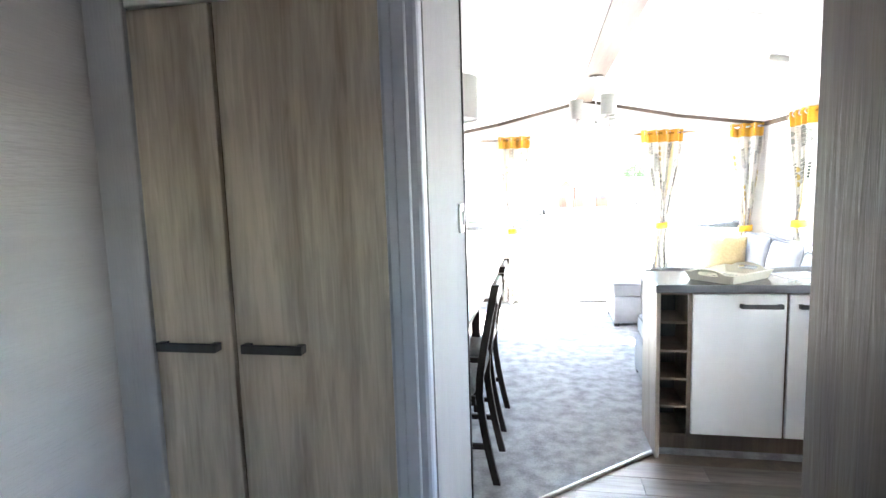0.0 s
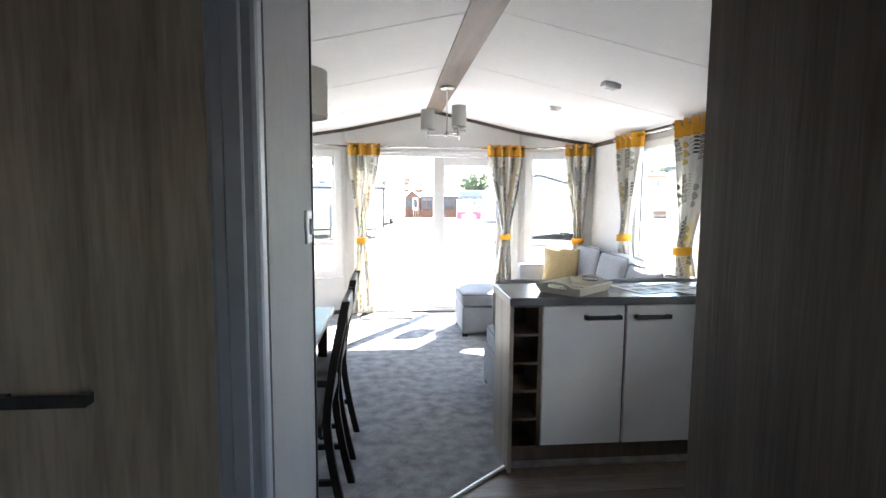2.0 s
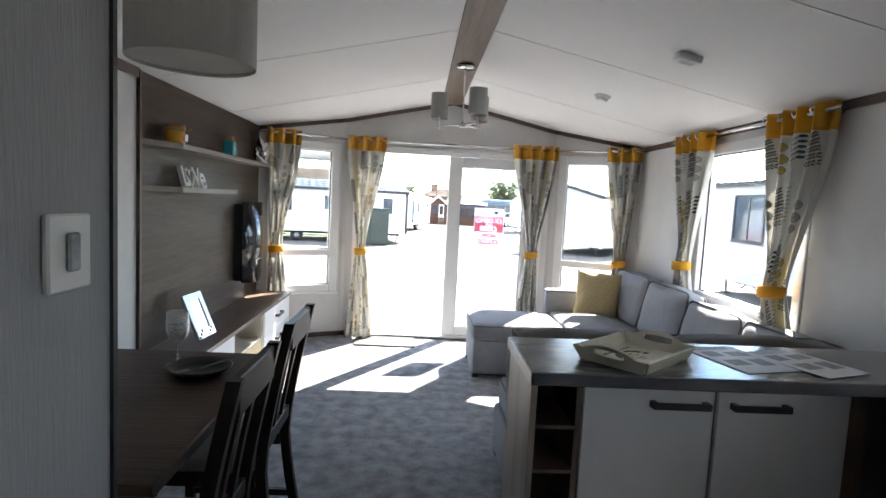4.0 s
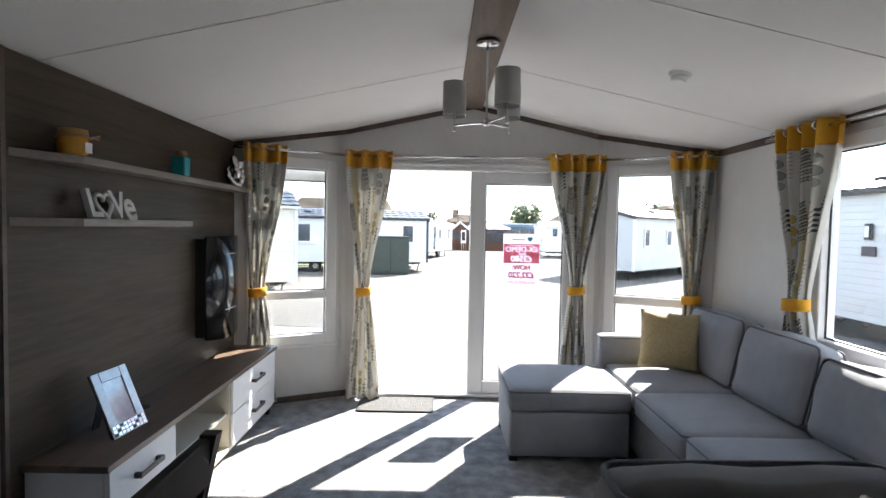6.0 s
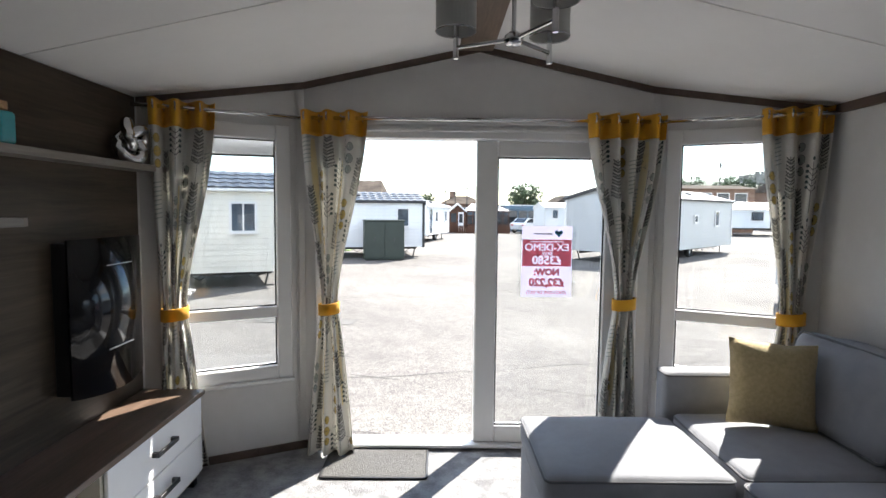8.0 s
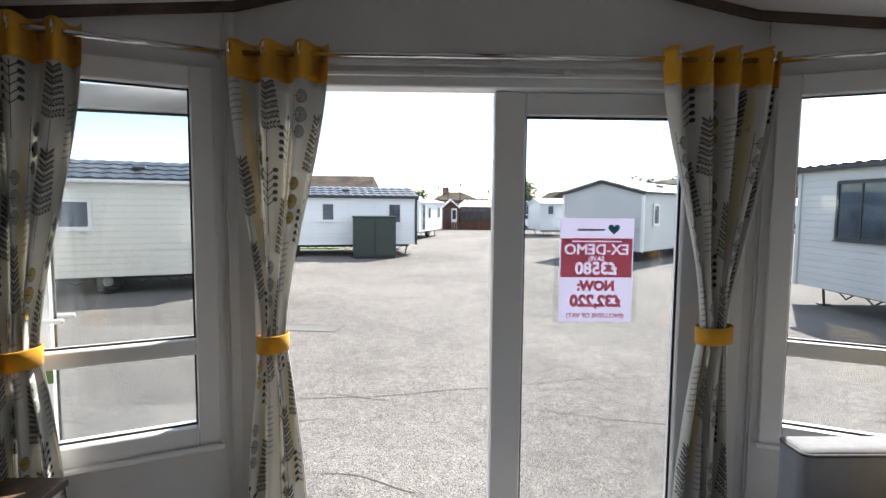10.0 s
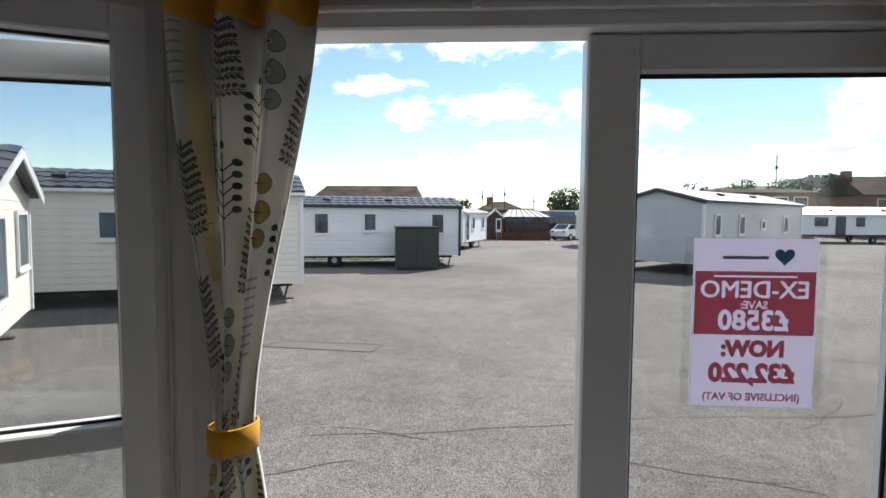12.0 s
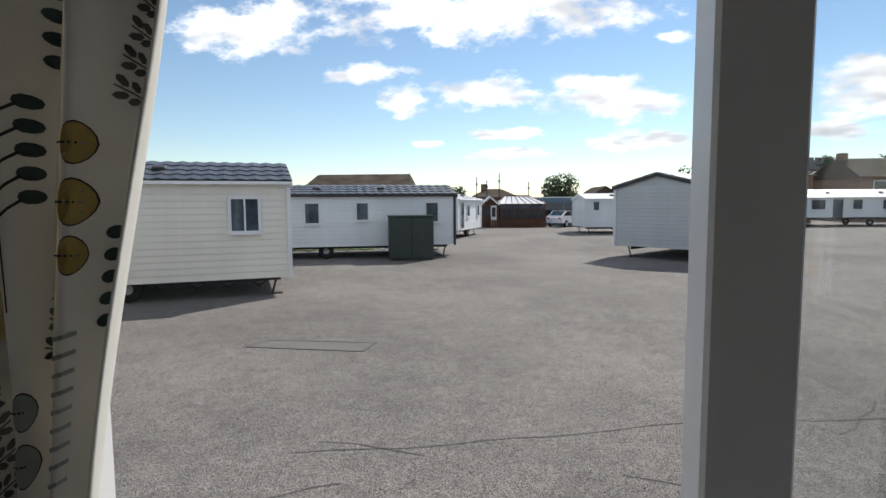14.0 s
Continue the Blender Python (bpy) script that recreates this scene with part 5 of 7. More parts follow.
curtain("curtain", (-0.427, 6.795, 0), (1, 0, 0), (0, -1, 0), 0.37, -0.03, 0.085, -0.03, 0.27, 1.968, 0.865, 0.012, 3.0, "cream curtain with grey leaf prints and mustard heading, tied back", 1)
curtain("curtain", (1.215, 6.795, 0), (1, 0, 0), (0, -1, 0), 0.45, 0.0, 0.10, -0.005, 0.25, 1.968, 0.905, 0.012, 4.0, "cream curtain with grey leaf prints and mustard heading, tied back", 4, True)
curtain("curtain", (-1.155, 6.555, 0), dl, nl, 0.32, -0.055, 0.10, -0.03, 0.24, 1.968, 0.88, 0.03, 3.0, "cream printed curtain beside the media wall, tied back", 2)
curtain("curtain", (1.985, 6.535, 0), dr_ * -1, nr, 0.32, 0.02, 0.10, 0.02, 0.22, 1.968, 0.88, 0.03, 3.0, "cream printed curtain in the sofa corner, tied back", 3, True)
curtain("curtain", (XR - 0.085, 5.44, 0), (0, -1, 0), (-1, 0, 0), 0.46, 0.0, 0.12, 0.0, 0.22, 1.968, 1.00, 0.72, 4.0, "cream printed curtain at the sofa window, tied back", 5)
curtain("curtain", (XR - 0.085, 4.34, 0), (0, -1, 0), (-1, 0, 0), 0.48, -0.06, 0.13, -0.05, 0.24, 1.968, 0.98, 0.70, 4.0, "cream printed curtain at the kitchen end of the window, tied back", 6)


# ---- sofa group ----
def piped(name, dims, parent, mat=M_SOFA, r=0.035, puff=0.016, top=True, wob=0.003, z_low=True, m=None):
    c = part(name, pad(*dims, r, puff, wobble=wob, m=m), mat, parent, smooth=True)
    x0, x1, y0, y1, z0, z1 = dims
    e = 0.004
    zs = ([z1 - r * 0.55] if top else []) + ([z0 + r * 0.55] if z_low else [])
    for z in zs:
        pts = ring(x0 - e + 0.006, x1 + e - 0.006, y0 - e + 0.006, y1 + e - 0.006, z, r)
        if m is not None:
            pts = [m @ Vector(p) for p in pts]
        part("piping", tube(pts, 0.0055, True, 6), M_PIPE, c, smooth=True)
    return c


pouf = thing("footstool", (0.93, 6.01, 0), "square grey fabric storage footstool at the sofa", "footstool")
part("base", pad(0.572, 1.285, 5.70, 6.315, 0.03, 0.30, 0.02, 0.004), M_SOFA, pouf, smooth=True)
piped("lid_cushion", (0.565, 1.292, 5.692, 6.322, 0.302, 0.435), pouf, r=0.03, puff=0.014, z_low=False)
for x in (0.60, 1.25):
    for y in (5.74, 6.28):
        part("foot", box(x - 0.025, x + 0.025, y - 0.025, y + 0.025, 0.0, 0.035), M_BLACK, pouf)

sofa = thing("corner_sofa", (1.7, 5.0, 0), "large grey fabric corner sofa with dark piping", "sofa")
part("base", pad(1.345, 2.13, 4.46, 6.34, 0.03, 0.285, 0.02, 0.003), M_SOFA, sofa, smooth=True)
part("base", pad(0.565, 2.13, 3.56, 4.455, 0.03, 0.285, 0.02, 0.003), M_SOFA, sofa, smooth=True)
part("back_frame", pad(2.03, 2.15, 3.62, 6.36, 0.287, 0.77, 0.03, 0.003), M_SOFA, sofa, smooth=True)
piped("arm", (1.295, 2.15, 6.365, 6.50, 0.03, 0.632), sofa, r=0.025, puff=0.006, z_low=False)
piped("seat_cushion", (1.325, 1.93, 5.70, 6.36, 0.288, 0.44), sofa)
piped("seat_cushion", (1.295, 1.92, 5.04, 5.69, 0.288, 0.44), sofa)
piped("seat_cushion", (1.295, 1.92, 4.47, 5.03, 0.288, 0.44), sofa)
piped("seat_cushion", (0.585, 1.29, 3.74, 4.455, 0.288, 0.44), sofa)
piped("seat_cushion", (1.30, 1.95, 3.74, 4.455, 0.288, 0.44), sofa)
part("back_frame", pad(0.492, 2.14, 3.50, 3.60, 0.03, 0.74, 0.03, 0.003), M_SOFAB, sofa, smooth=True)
for x0, x1 in ((0.492, 1.14), (1.145, 1.85)):
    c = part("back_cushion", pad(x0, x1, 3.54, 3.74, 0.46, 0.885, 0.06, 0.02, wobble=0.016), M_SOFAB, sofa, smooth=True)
    part("piping", tube([(x, y, 0.885 + 0.010 * math.sin(9 * x) - 0.006) for x, y in [(p[0], p[1]) for p in ring(x0 + 0.01, x1 - 0.01, 3.545, 3.735, 0, 0.05)]], 0.008, True, 6), M_PIPE, c, smooth=True)
for y0, y1, top in ((5.74, 6.40, 0.845), (5.09, 5.725, 0.835), (4.47, 5.08, 0.80), (3.80, 4.45, 0.80)):
    yc = (y0 + y1) / 2
    hw, hh = (y1 - y0) / 2, (top - 0.43) / 2
    m = pose(1.985, yc, 0.43 + hh, 0, 12, 0)
    c = part("back_cushion", pad(-0.085, 0.085, -hw, hw, -hh, hh, 0.05, 0.022, wobble=0.013, m=m), M_SOFA, sofa, smooth=True)
    for xo in (-0.062, 0.062):
        pts = [m @ Vector((xo, p[0], p[1])) for p in ring(-hw + 0.004, hw - 0.004, -hh + 0.004, hh - 0.004, 0, 0.045)]
        part("piping", tube(pts, 0.007, True, 6), M_PIPE, c, smooth=True)
for x, y in ((0.60, 3.60), (0.60, 4.42), (2.08, 3.6), (1.38, 6.3), (2.08, 6.45), (1.33, 6.45)):
    part("foot", box(x - 0.025, x + 0.025, y - 0.025, y + 0.025, 0.0, 0.032), M_BLACK, sofa)


def scatter(name, m, size, mat, label):
    """Knife-edged scatter cushion, square, thickest in the middle."""
    bm = bmesh.new()
    n = 14
    for s in (-1, 1):
        g = []
        for i in range(n + 1):
            row = []
            for j in range(n + 1):
                u, v = -1 + 2 * i / n, -1 + 2 * j / n
                k = max(0, (1 - abs(u) ** 2.6)) ** 0.6 * max(0, (1 - abs(v) ** 2.6)) ** 0.6
                pull = 1 - 0.06 * (1 - u * u) * abs(v) - 0.06 * (1 - v * v) * abs(u)
                p = Vector((u * size * pull, s * 0.075 * k, v * size * pull))
                p += 0.006 * noise.noise_vector(p * 14)
                if abs(u) == 1 or abs(v) == 1:
                    p.y = 0
                row.append(bm.verts.new(p))
            g.append(row)
        for i in range(n):
            for j in range(n):
                f = (g[i][j], g[i + 1][j], g[i + 1][j + 1], g[i][j + 1])
                bm.faces.new(f if s < 0 else f[::-1])
    bmesh.ops.remove_doubles(bm, verts=bm.verts[:], dist=0.004)
    bmesh.ops.recalc_face_normals(bm, faces=bm.faces[:])
    bm.transform(m)
    return single(name, bm, mat, label, "cushion", smooth=True)


scatter("scatter_cushion", pose(1.70, 6.17, 0.645, -14, 4, -10), 0.195, M_PILLOW, "mustard woven scatter cushion leaning on the sofa back")
scatter("scatter_cushion", pose(1.84, 4.08, 0.585, 22, -6, 118), 0.165, M_CUSH2, "cream printed scatter cushion on the sofa")


# ---- dining ----
tb = thing("dining_table", (-0.91, 3.15, 0), "dark espresso wooden dining table", "table")
part("tabletop", box(-1.365, -0.445, 2.66, 3.645, 0.722, 0.75, 0.004), M_TABLE, tb)
for x0, x1, y0, y1 in ((-1.30, -0.52, 2.70, 2.72), (-1.30, -0.52, 3.585, 3.605), (-1.32, -1.30, 2.72, 3.585), (-0.52, -0.50, 2.72, 3.585)):
    part("apron", box(x0, x1, y0, y1, 0.65, 0.7215), M_TABLE, tb)
for x in (-1.33, -0.53):
    for y in (2.70, 3.55):
        part("leg", box(x, x + 0.05, y, y + 0.05, 0.0, 0.7215, 0.003), M_CHAIR, tb)


def dining_chair():
    """Chair facing -x; origin on the floor under the middle of the back."""
    c = tagged(new("dining_chair"), "dark espresso wooden dining chair with slatted back and grey pad", "chair", group="chairs at the dining table")

    def post_x(z):
        return -0.055 + (0.075 * ((0.46 - z) / 0.46) ** 1.5 if z < 0.46 else 0.085 * ((z - 0.46) / 0.49) ** 1.3)
    for y in (-0.165, 0.165):
        bm = bmesh.new()
        zs = np.linspace(0, 0.955, 12)
        for za, zb in zip(zs, zs[1:]):
            xa, xb = post_x(za), post_x(zb)
            vs = [bm.verts.new((x + dx, y + dy, z)) for x, z in ((xa, za), (xb, zb)) for dx, dy in ((-0.017, -0.015), (0.017, -0.015), (0.017, 0.015), (-0.017, 0.015))]
            for f in ((0, 1, 5, 4), (1, 2, 6, 5), (2, 3, 7, 6), (3, 0, 4, 7), (3, 2, 1, 0), (4, 5, 6, 7)):
                bm.faces.new([vs[i] for i in f])
        bmesh.ops.remove_doubles(bm, verts=bm.verts[:], dist=1e-5)
        part("back_post", bm, M_CHAIR, c, local=True)
        part("front_leg", box(-0.44, -0.405, y - 0.016, y + 0.016, 0, 0.43, 0.003), M_CHAIR, c, local=True)
        part("side_rail", box(-0.405, -0.072, y - 0.011, y + 0.011, 0.385, 0.43), M_CHAIR, c, local=True)
        part("stretcher", box(-0.405, -0.03, y - 0.009, y + 0.009, 0.17, 0.195), M_CHAIR, c, local=True)
    part("front_rail", box(-0.435, -0.415, -0.149, 0.149, 0.385, 0.43), M_CHAIR, c, local=True)
    part("cross_stretcher", box(-0.25, -0.23, -0.155, 0.155, 0.172, 0.193), M_CHAIR, c, local=True)
    part("top_rail", box(post_x(0.92) - 0.013, post_x(0.92) + 0.013, -0.1495, 0.1495, 0.855, 0.95, 0.004), M_CHAIR, c, local=True)
    part("lower_rail", box(post_x(0.53) - 0.011, post_x(0.53) + 0.011, -0.1495, 0.1495, 0.505, 0.555, 0.003), M_CHAIR, c, local=True)
    for y in (-0.052, 0.052):
        bm = bmesh.new()
        zs = np.linspace(0.5555, 0.8545, 5)
        for za, zb in zip(zs, zs[1:]):
            xa, xb = post_x(za), post_x(zb)
            vs = [bm.verts.new((x + dx, y + dy, z)) for x, z in ((xa, za), (xb, zb)) for dx, dy in ((-0.006, -0.014), (0.006, -0.014), (0.006, 0.014), (-0.006, 0.014))]
            for f in ((0, 1, 5, 4), (1, 2, 6, 5), (2, 3, 7, 6), (3, 0, 4, 7)):
                bm.faces.new([vs[i] for i in f])
        part("slat", bm, M_CHAIR, c, local=True)
    part("seat_pad", pad(-0.445, -0.075, -0.178, 0.178, 0.431, 0.478, 0.02, 0.01), M_SEATPAD, c, "grey padded seat", local=True, smooth=True)
    return c


ch = dining_chair()
ch.matrix_basis = pose(-0.335, 2.92, 0)
copy_thing(ch, pose(-0.345, 3.485, 0))

gl_ = thing("wine_glass", (-0.745, 3.47, 0.75), "dimpled clear wine glass on the dining table", "glass")
part("goblet", lathe([(0, 0.7505), (0.036, 0.7505), (0.034, 0.754), (0.006, 0.760), (0.0045, 0.80), (0.006, 0.832), (0.026, 0.848), (0.037, 0.872), (0.039, 0.90), (0.036, 0.945),
                      (0.0345, 0.945), (0.037, 0.90), (0.035, 0.873), (0.024, 0.851), (0, 0.842)], (-0.745, 3.47, 0), 28), None, gl_, smooth=True)
m_g = glass("dimpled_glass", 0.05, (0.93, 0.93, 0.93), 0.9)
vn = m_g.node_tree.nodes.new("ShaderNodeTexVoronoi")
vn.inputs["Scale"].default_value = 130
tcn = m_g.node_tree.nodes.new("ShaderNodeTexCoord")
bpn = m_g.node_tree.nodes.new("ShaderNodeBump")
bpn.inputs["Strength"].default_value, bpn.inputs["Distance"].default_value = 0.9, 0.003
m_g.node_tree.links.new(tcn.outputs["Object"], vn.inputs["Vector"])
m_g.node_tree.links.new(vn.outputs["Distance"], bpn.inputs["Height"])
m_g.node_tree.links.new(bpn.outputs[0], m_g.node_tree.nodes["Glossy BSDF"].inputs["Normal"])
gl_.children[0].data.materials.append(m_g)
single("plate", lathe([(0, 0.7505), (0.06, 0.7505), (0.075, 0.757), (0.104, 0.775), (0.107, 0.777), (0.103, 0.779), (0.073, 0.762), (0.055, 0.757), (0, 0.756)], (-0.635, 3.39, 0), 40),
       M_PLATE, "dark glazed shallow bowl on the dining table", "bowl", smooth=True)
sp = bmesh.new()
tube([(-0.66, 3.36, 0.764), (-0.62, 3.39, 0.772), (-0.56, 3.43, 0.788), (-0.535, 3.447, 0.796)], 0.003, seg=8, bm=sp)
pad(-0.022, 0.022, -0.014, 0.014, -0.004, 0.004, 0.004, 0.002, bm=sp, m=pose(-0.675, 3.348, 0.765, 0, -8, 35))
single("spoon", sp, M_SPOON, "steel spoon resting in the bowl", "spoon", smooth=True)
nap = thing("napkin", (-1.17, 3.55, 0.75), "folded pink paper napkin on the dining table", "napkin")
for k in range(5):
    part("fold", pad(-1.20 + 0.012 * k, -1.19 + 0.012 * k, 3.51, 3.60, 0.751, 0.80 - 0.004 * k, 0.004, 0.001), None, nap).data.materials.append(M_PINK)

pd = thing("pendant_lamp", (-0.60, 3.22, 1.75), "cream fabric drum pendant lamp over the dining table", "lamp")
part("shade", lathe([(0.178, 1.752), (0.18, 1.752), (0.18, 1.965), (0.178, 1.965), (0.178, 1.752)], (-0.60, 3.22, 0), 48), M_SHADE2, pd, smooth=False)
part("diffuser", lathe([(0, 1.762), (0.177, 1.762), (0.177, 1.766), (0, 1.766)], (-0.60, 3.22, 0), 40), M_SHADE2, pd, "cream diffuser disc")
part("cord", tube([(-0.60, 3.22, 1.767), (-0.60, 3.22, ceil_z(-0.60) - 0.02)], 0.004), M_PLASTIC, pd)
part("ceiling_rose", lathe([(0.0, -0.03), (0.045, -0.03), (0.05, -0.01), (0.05, 0.004), (0, 0.004)], (-0.60, 3.22, ceil_z(-0.60)), 24), M_CHROME, pd)

# ---- chandelier and detectors ----
cl = thing("ceiling_light", (0.375, 5.34, 1.90), "chrome three-arm ceiling light with grey drum shades", "lamp")
LC = Vector((0.366, 5.33, 0))
zb = ceil_z(0.285) - 0.012
part("ceiling_rose", lathe([(0, zb - 0.028), (0.05, zb - 0.028), (0.06, zb - 0.02), (0.06, zb - 0.001), (0, zb - 0.001)], LC, 28), M_CHROME, cl, smooth=True)
part("stem", tube([LC + Vector((0, 0, zb - 0.028)), LC + Vector((0, 0, 1.925))], 0.006), M_CHROME, cl)
part("hub", lathe([(0, 1.90), (0.02, 1.90), (0.028, 1.912), (0.028, 1.925), (0.012, 1.937), (0, 1.938)], LC, 20), M_CHROME, cl, smooth=True)
for ang in (151, -63, 46):
    a = radians(ang)
    e = LC + 0.185 * Vector((math.cos(a), math.sin(a), 0))
    arm = part("arm", tube([LC + Vector((0, 0, 1.918)), e + Vector((0, 0, 1.918))], 0.006), M_CHROME, cl)
    part("lamp_holder", tube([e + Vector((0, 0, 1.885)), e + Vector((0, 0, 2.03))], 0.0085), M_CHROME, arm)
    sh = part("shade", lathe([(0.059, 1.965), (0.061, 1.965), (0.061, 2.14), (0.059, 2.14), (0.059, 1.965)], e, 32), M_SHADE, cl)
    part("shade_ring", lathe([(0.061, 1.963), (0.0625, 1.965), (0.061, 1.968)], e, 32), M_CHROME, sh)
    part("spider", tube([e + Vector((-0.058, 0, 1.985)), e + Vector((0.058, 0, 1.985))], 0.002), M_CHROME, sh)
sm = thing("smoke_detector", (1.31, 5.25, 2.13), "round white smoke detector on the ceiling", "detector")
TS = pose(1.31, 5.25, ceil_z(1.31), 0, math.degrees(math.atan(PITCH)), 0)
part("base", lathe([(0, -0.018), (0.05, -0.018), (0.054, -0.004), (0.054, 0.002), (0, 0.002)], m=TS, seg=28), M_PLASTIC, sm)
part("cap", lathe([(0, -0.042), (0.03, -0.041), (0.038, -0.034), (0.04, -0.019), (0, -0.0185)], m=TS, seg=28), M_PLASTIC, sm)
al = thing("alarm", (1.36, 4.17, 2.12), "white rectangular carbon monoxide alarm on the ceiling", "detector")
TA = pose(1.36, 4.165, ceil_z(1.36), 0, math.degrees(math.atan(PITCH)), 0)
ab = part("case", box(-0.06, 0.06, -0.04, 0.04, -0.036, 0.0, 0.008, 2, m=TA), M_PLASTIC, al)
part("grille", box(-0.035, 0.035, -0.022, 0.022, -0.041, -0.0365, 0.002, m=TA), M_WHITE, ab)
for k in range(5):
    part("slot", box(-0.028 + 0.012 * k, -0.023 + 0.012 * k, -0.016, 0.016, -0.042, -0.0412, m=TA), M_INKG, ab)

# ---- door mat and sale sign ----
dm = thing("door_mat", (-0.18, 6.68, 0), "grey ribbed door mat by the patio door", "door mat")
part("tread", box(-0.455, 0.10, 6.52, 6.855, 0.0005, 0.011, 0.003), M_MAT, dm)
part("border", tube(ring(-0.462, 0.107, 6.513, 6.858, 0.006, 0.02), 0.007, True, 6), M_BLACK, dm)
sg = thing("sale_sign", (0.80, 6.925, 0.92), "white and red printed price sign stuck to the door glass", "sign")
SM = pose(0.80, 6.924, 1.13, 90, 0, 0) @ Matrix.Diagonal((-1, 1, 1, 1))
sheet_ = part("paper", box(0.651, 0.949, 6.9245, 6.9255, 0.918, 1.339), M_SIGNP, sg)
part("pocket", box(0.63, 0.97, 6.927, 6.9275, 0.915, 1.342), M_GLASS, sg, "clear plastic pocket").visible_shadow = False


def sign_letters(text, size, z, bold=0.0, y=6.9228, depth=0.0003):
    bm = lettering(text, size, Matrix.Translation((0.80, y, z)) @ Matrix.Diagonal((-1, 1, 1, 1)) @ pose(0, 0, 0, 90, 0, 0), depth, bold=bold)
    bmesh.ops.remove_doubles(bm, verts=bm.verts[:], dist=1e-6)
    bmesh.ops.reverse_faces(bm, faces=bm.faces[:])
    return bm


def sign_text(text, size, z, mat, bold=0.0):
    part("lettering", sign_letters(text, size, z, bold), mat, sheet_)


def cut_panel(dims, cutters):
    """Thin panel with the cutters taken out of it."""
    made = []
    for b in (box(*dims), *cutters):
        me = bpy.data.meshes.new("tmp")
        b.to_mesh(me)
        b.free()
        made.append(bpy.data.objects.new("tmp", me))
        scene.collection.objects.link(made[-1])
    for o in made[1:]:
        mo = made[0].modifiers.new("cut", "BOOLEAN")
        mo.operation, mo.solver, mo.object = "DIFFERENCE", "EXACT", o
    me = bpy.data.meshes.new_from_object(made[0].evaluated_get(bpy.context.evaluated_depsgraph_get()))
    bm = bmesh.new()
    bm.from_mesh(me)
    for o in made:
        old = o.data
        bpy.data.objects.remove(o)
        bpy.data.meshes.remove(old)
    bpy.data.meshes.remove(me)
    return bm


cuts = [sign_letters(t_, s_, z_, b_, 6.9239, 0.002) for t_, s_, z_, b_ in (("SAVE:", 0.027, 1.174, 0.0008), ("£3580", 0.068, 1.134, 0.0024))]
for dx, dz in ((-0.0016, 0.0), (0.0, 0.0009), (0.0016, 0.0), (0.0, -0.0009)):
    b = sign_letters("EX-DEMO", 0.060, 1.211 + dz, 0.0, 6.9239, 0.002)
    b.transform(Matrix.Translation((dx, 0, 0)))
    cuts.append(b)
cuts.append(box(0.70, 0.90, 6.92, 6.93, 1.243, 1.248))
part("red_block", cut_panel((0.656, 0.944, 6.9235, 6.9242, 1.10, 1.258), cuts), M_SIGNRED, sheet_, "red panel")
sign_text("NOW:", 0.053, 1.064, M_SIGNRED, 0.0032)
sign_text("£32,220", 0.064, 1.002, M_SIGNRED, 0.0032)
sign_text("(INCLUSIVE OF VAT)", 0.026, 0.943, M_SIGNRED, 0.0006)
hb = [(0.0010 * 1.5 * 16 * math.sin(t) ** 3, 0.0010 * 1.5 * (13 * math.cos(t) - 5 * math.cos(2 * t) - 2 * math.cos(3 * t) - math.cos(4 * t))) for t in np.linspace(0, 2 * math.pi, 28, endpoint=False)]
part("heart_mark", prism(hb, 0.0006, Matrix.Translation((0.868, 6.9236, 1.296))), M_SIGNBLUE, sheet_)
part("script_bar", box(0.72, 0.83, 6.9236, 6.924, 1.288, 1.296), M_INKG, sheet_)
for x, z in ((0.638, 1.29), (0.962, 1.29), (0.638, 1.0), (0.962, 1.0)):
    part("suction_cup", lathe([(0, 0), (0.014, 0.001), (0.012, 0.006), (0.005, 0.009), (0, 0.012)], seg=16, m=pose(x, 6.927, z, 90, 0, 0)), M_GLASS, sg, "clear suction cup")


# ---- outside: ground ----
GZ = -0.85
bm = bmesh.new()
R = 900.0
bm.faces.new([bm.verts.new((x, y, GZ)) for x, y in ((-R, -R), (R, -R), (R, R), (-R, R))])
tagged(part("ground", bm, M_ASPHALT), "worn grey asphalt yard", "ground", kind="structure")


def flat_patch(name, outline, mat, z, label, category):
    bm = bmesh.new()
    lo = [bm.verts.new((x, y, GZ)) for x, y in outline]
    hi = [bm.verts.new((x, y, GZ + z)) for x, y in outline]
    bm.faces.new(hi)
    for i in range(len(outline)):
        j = (i + 1) % len(outline)
        bm.faces.new((lo[i], lo[j], hi[j], hi[i]))
    bmesh.ops.recalc_face_normals(bm, faces=bm.faces[:])
    return tagged(part(name, bm, mat), label, category, kind="structure")


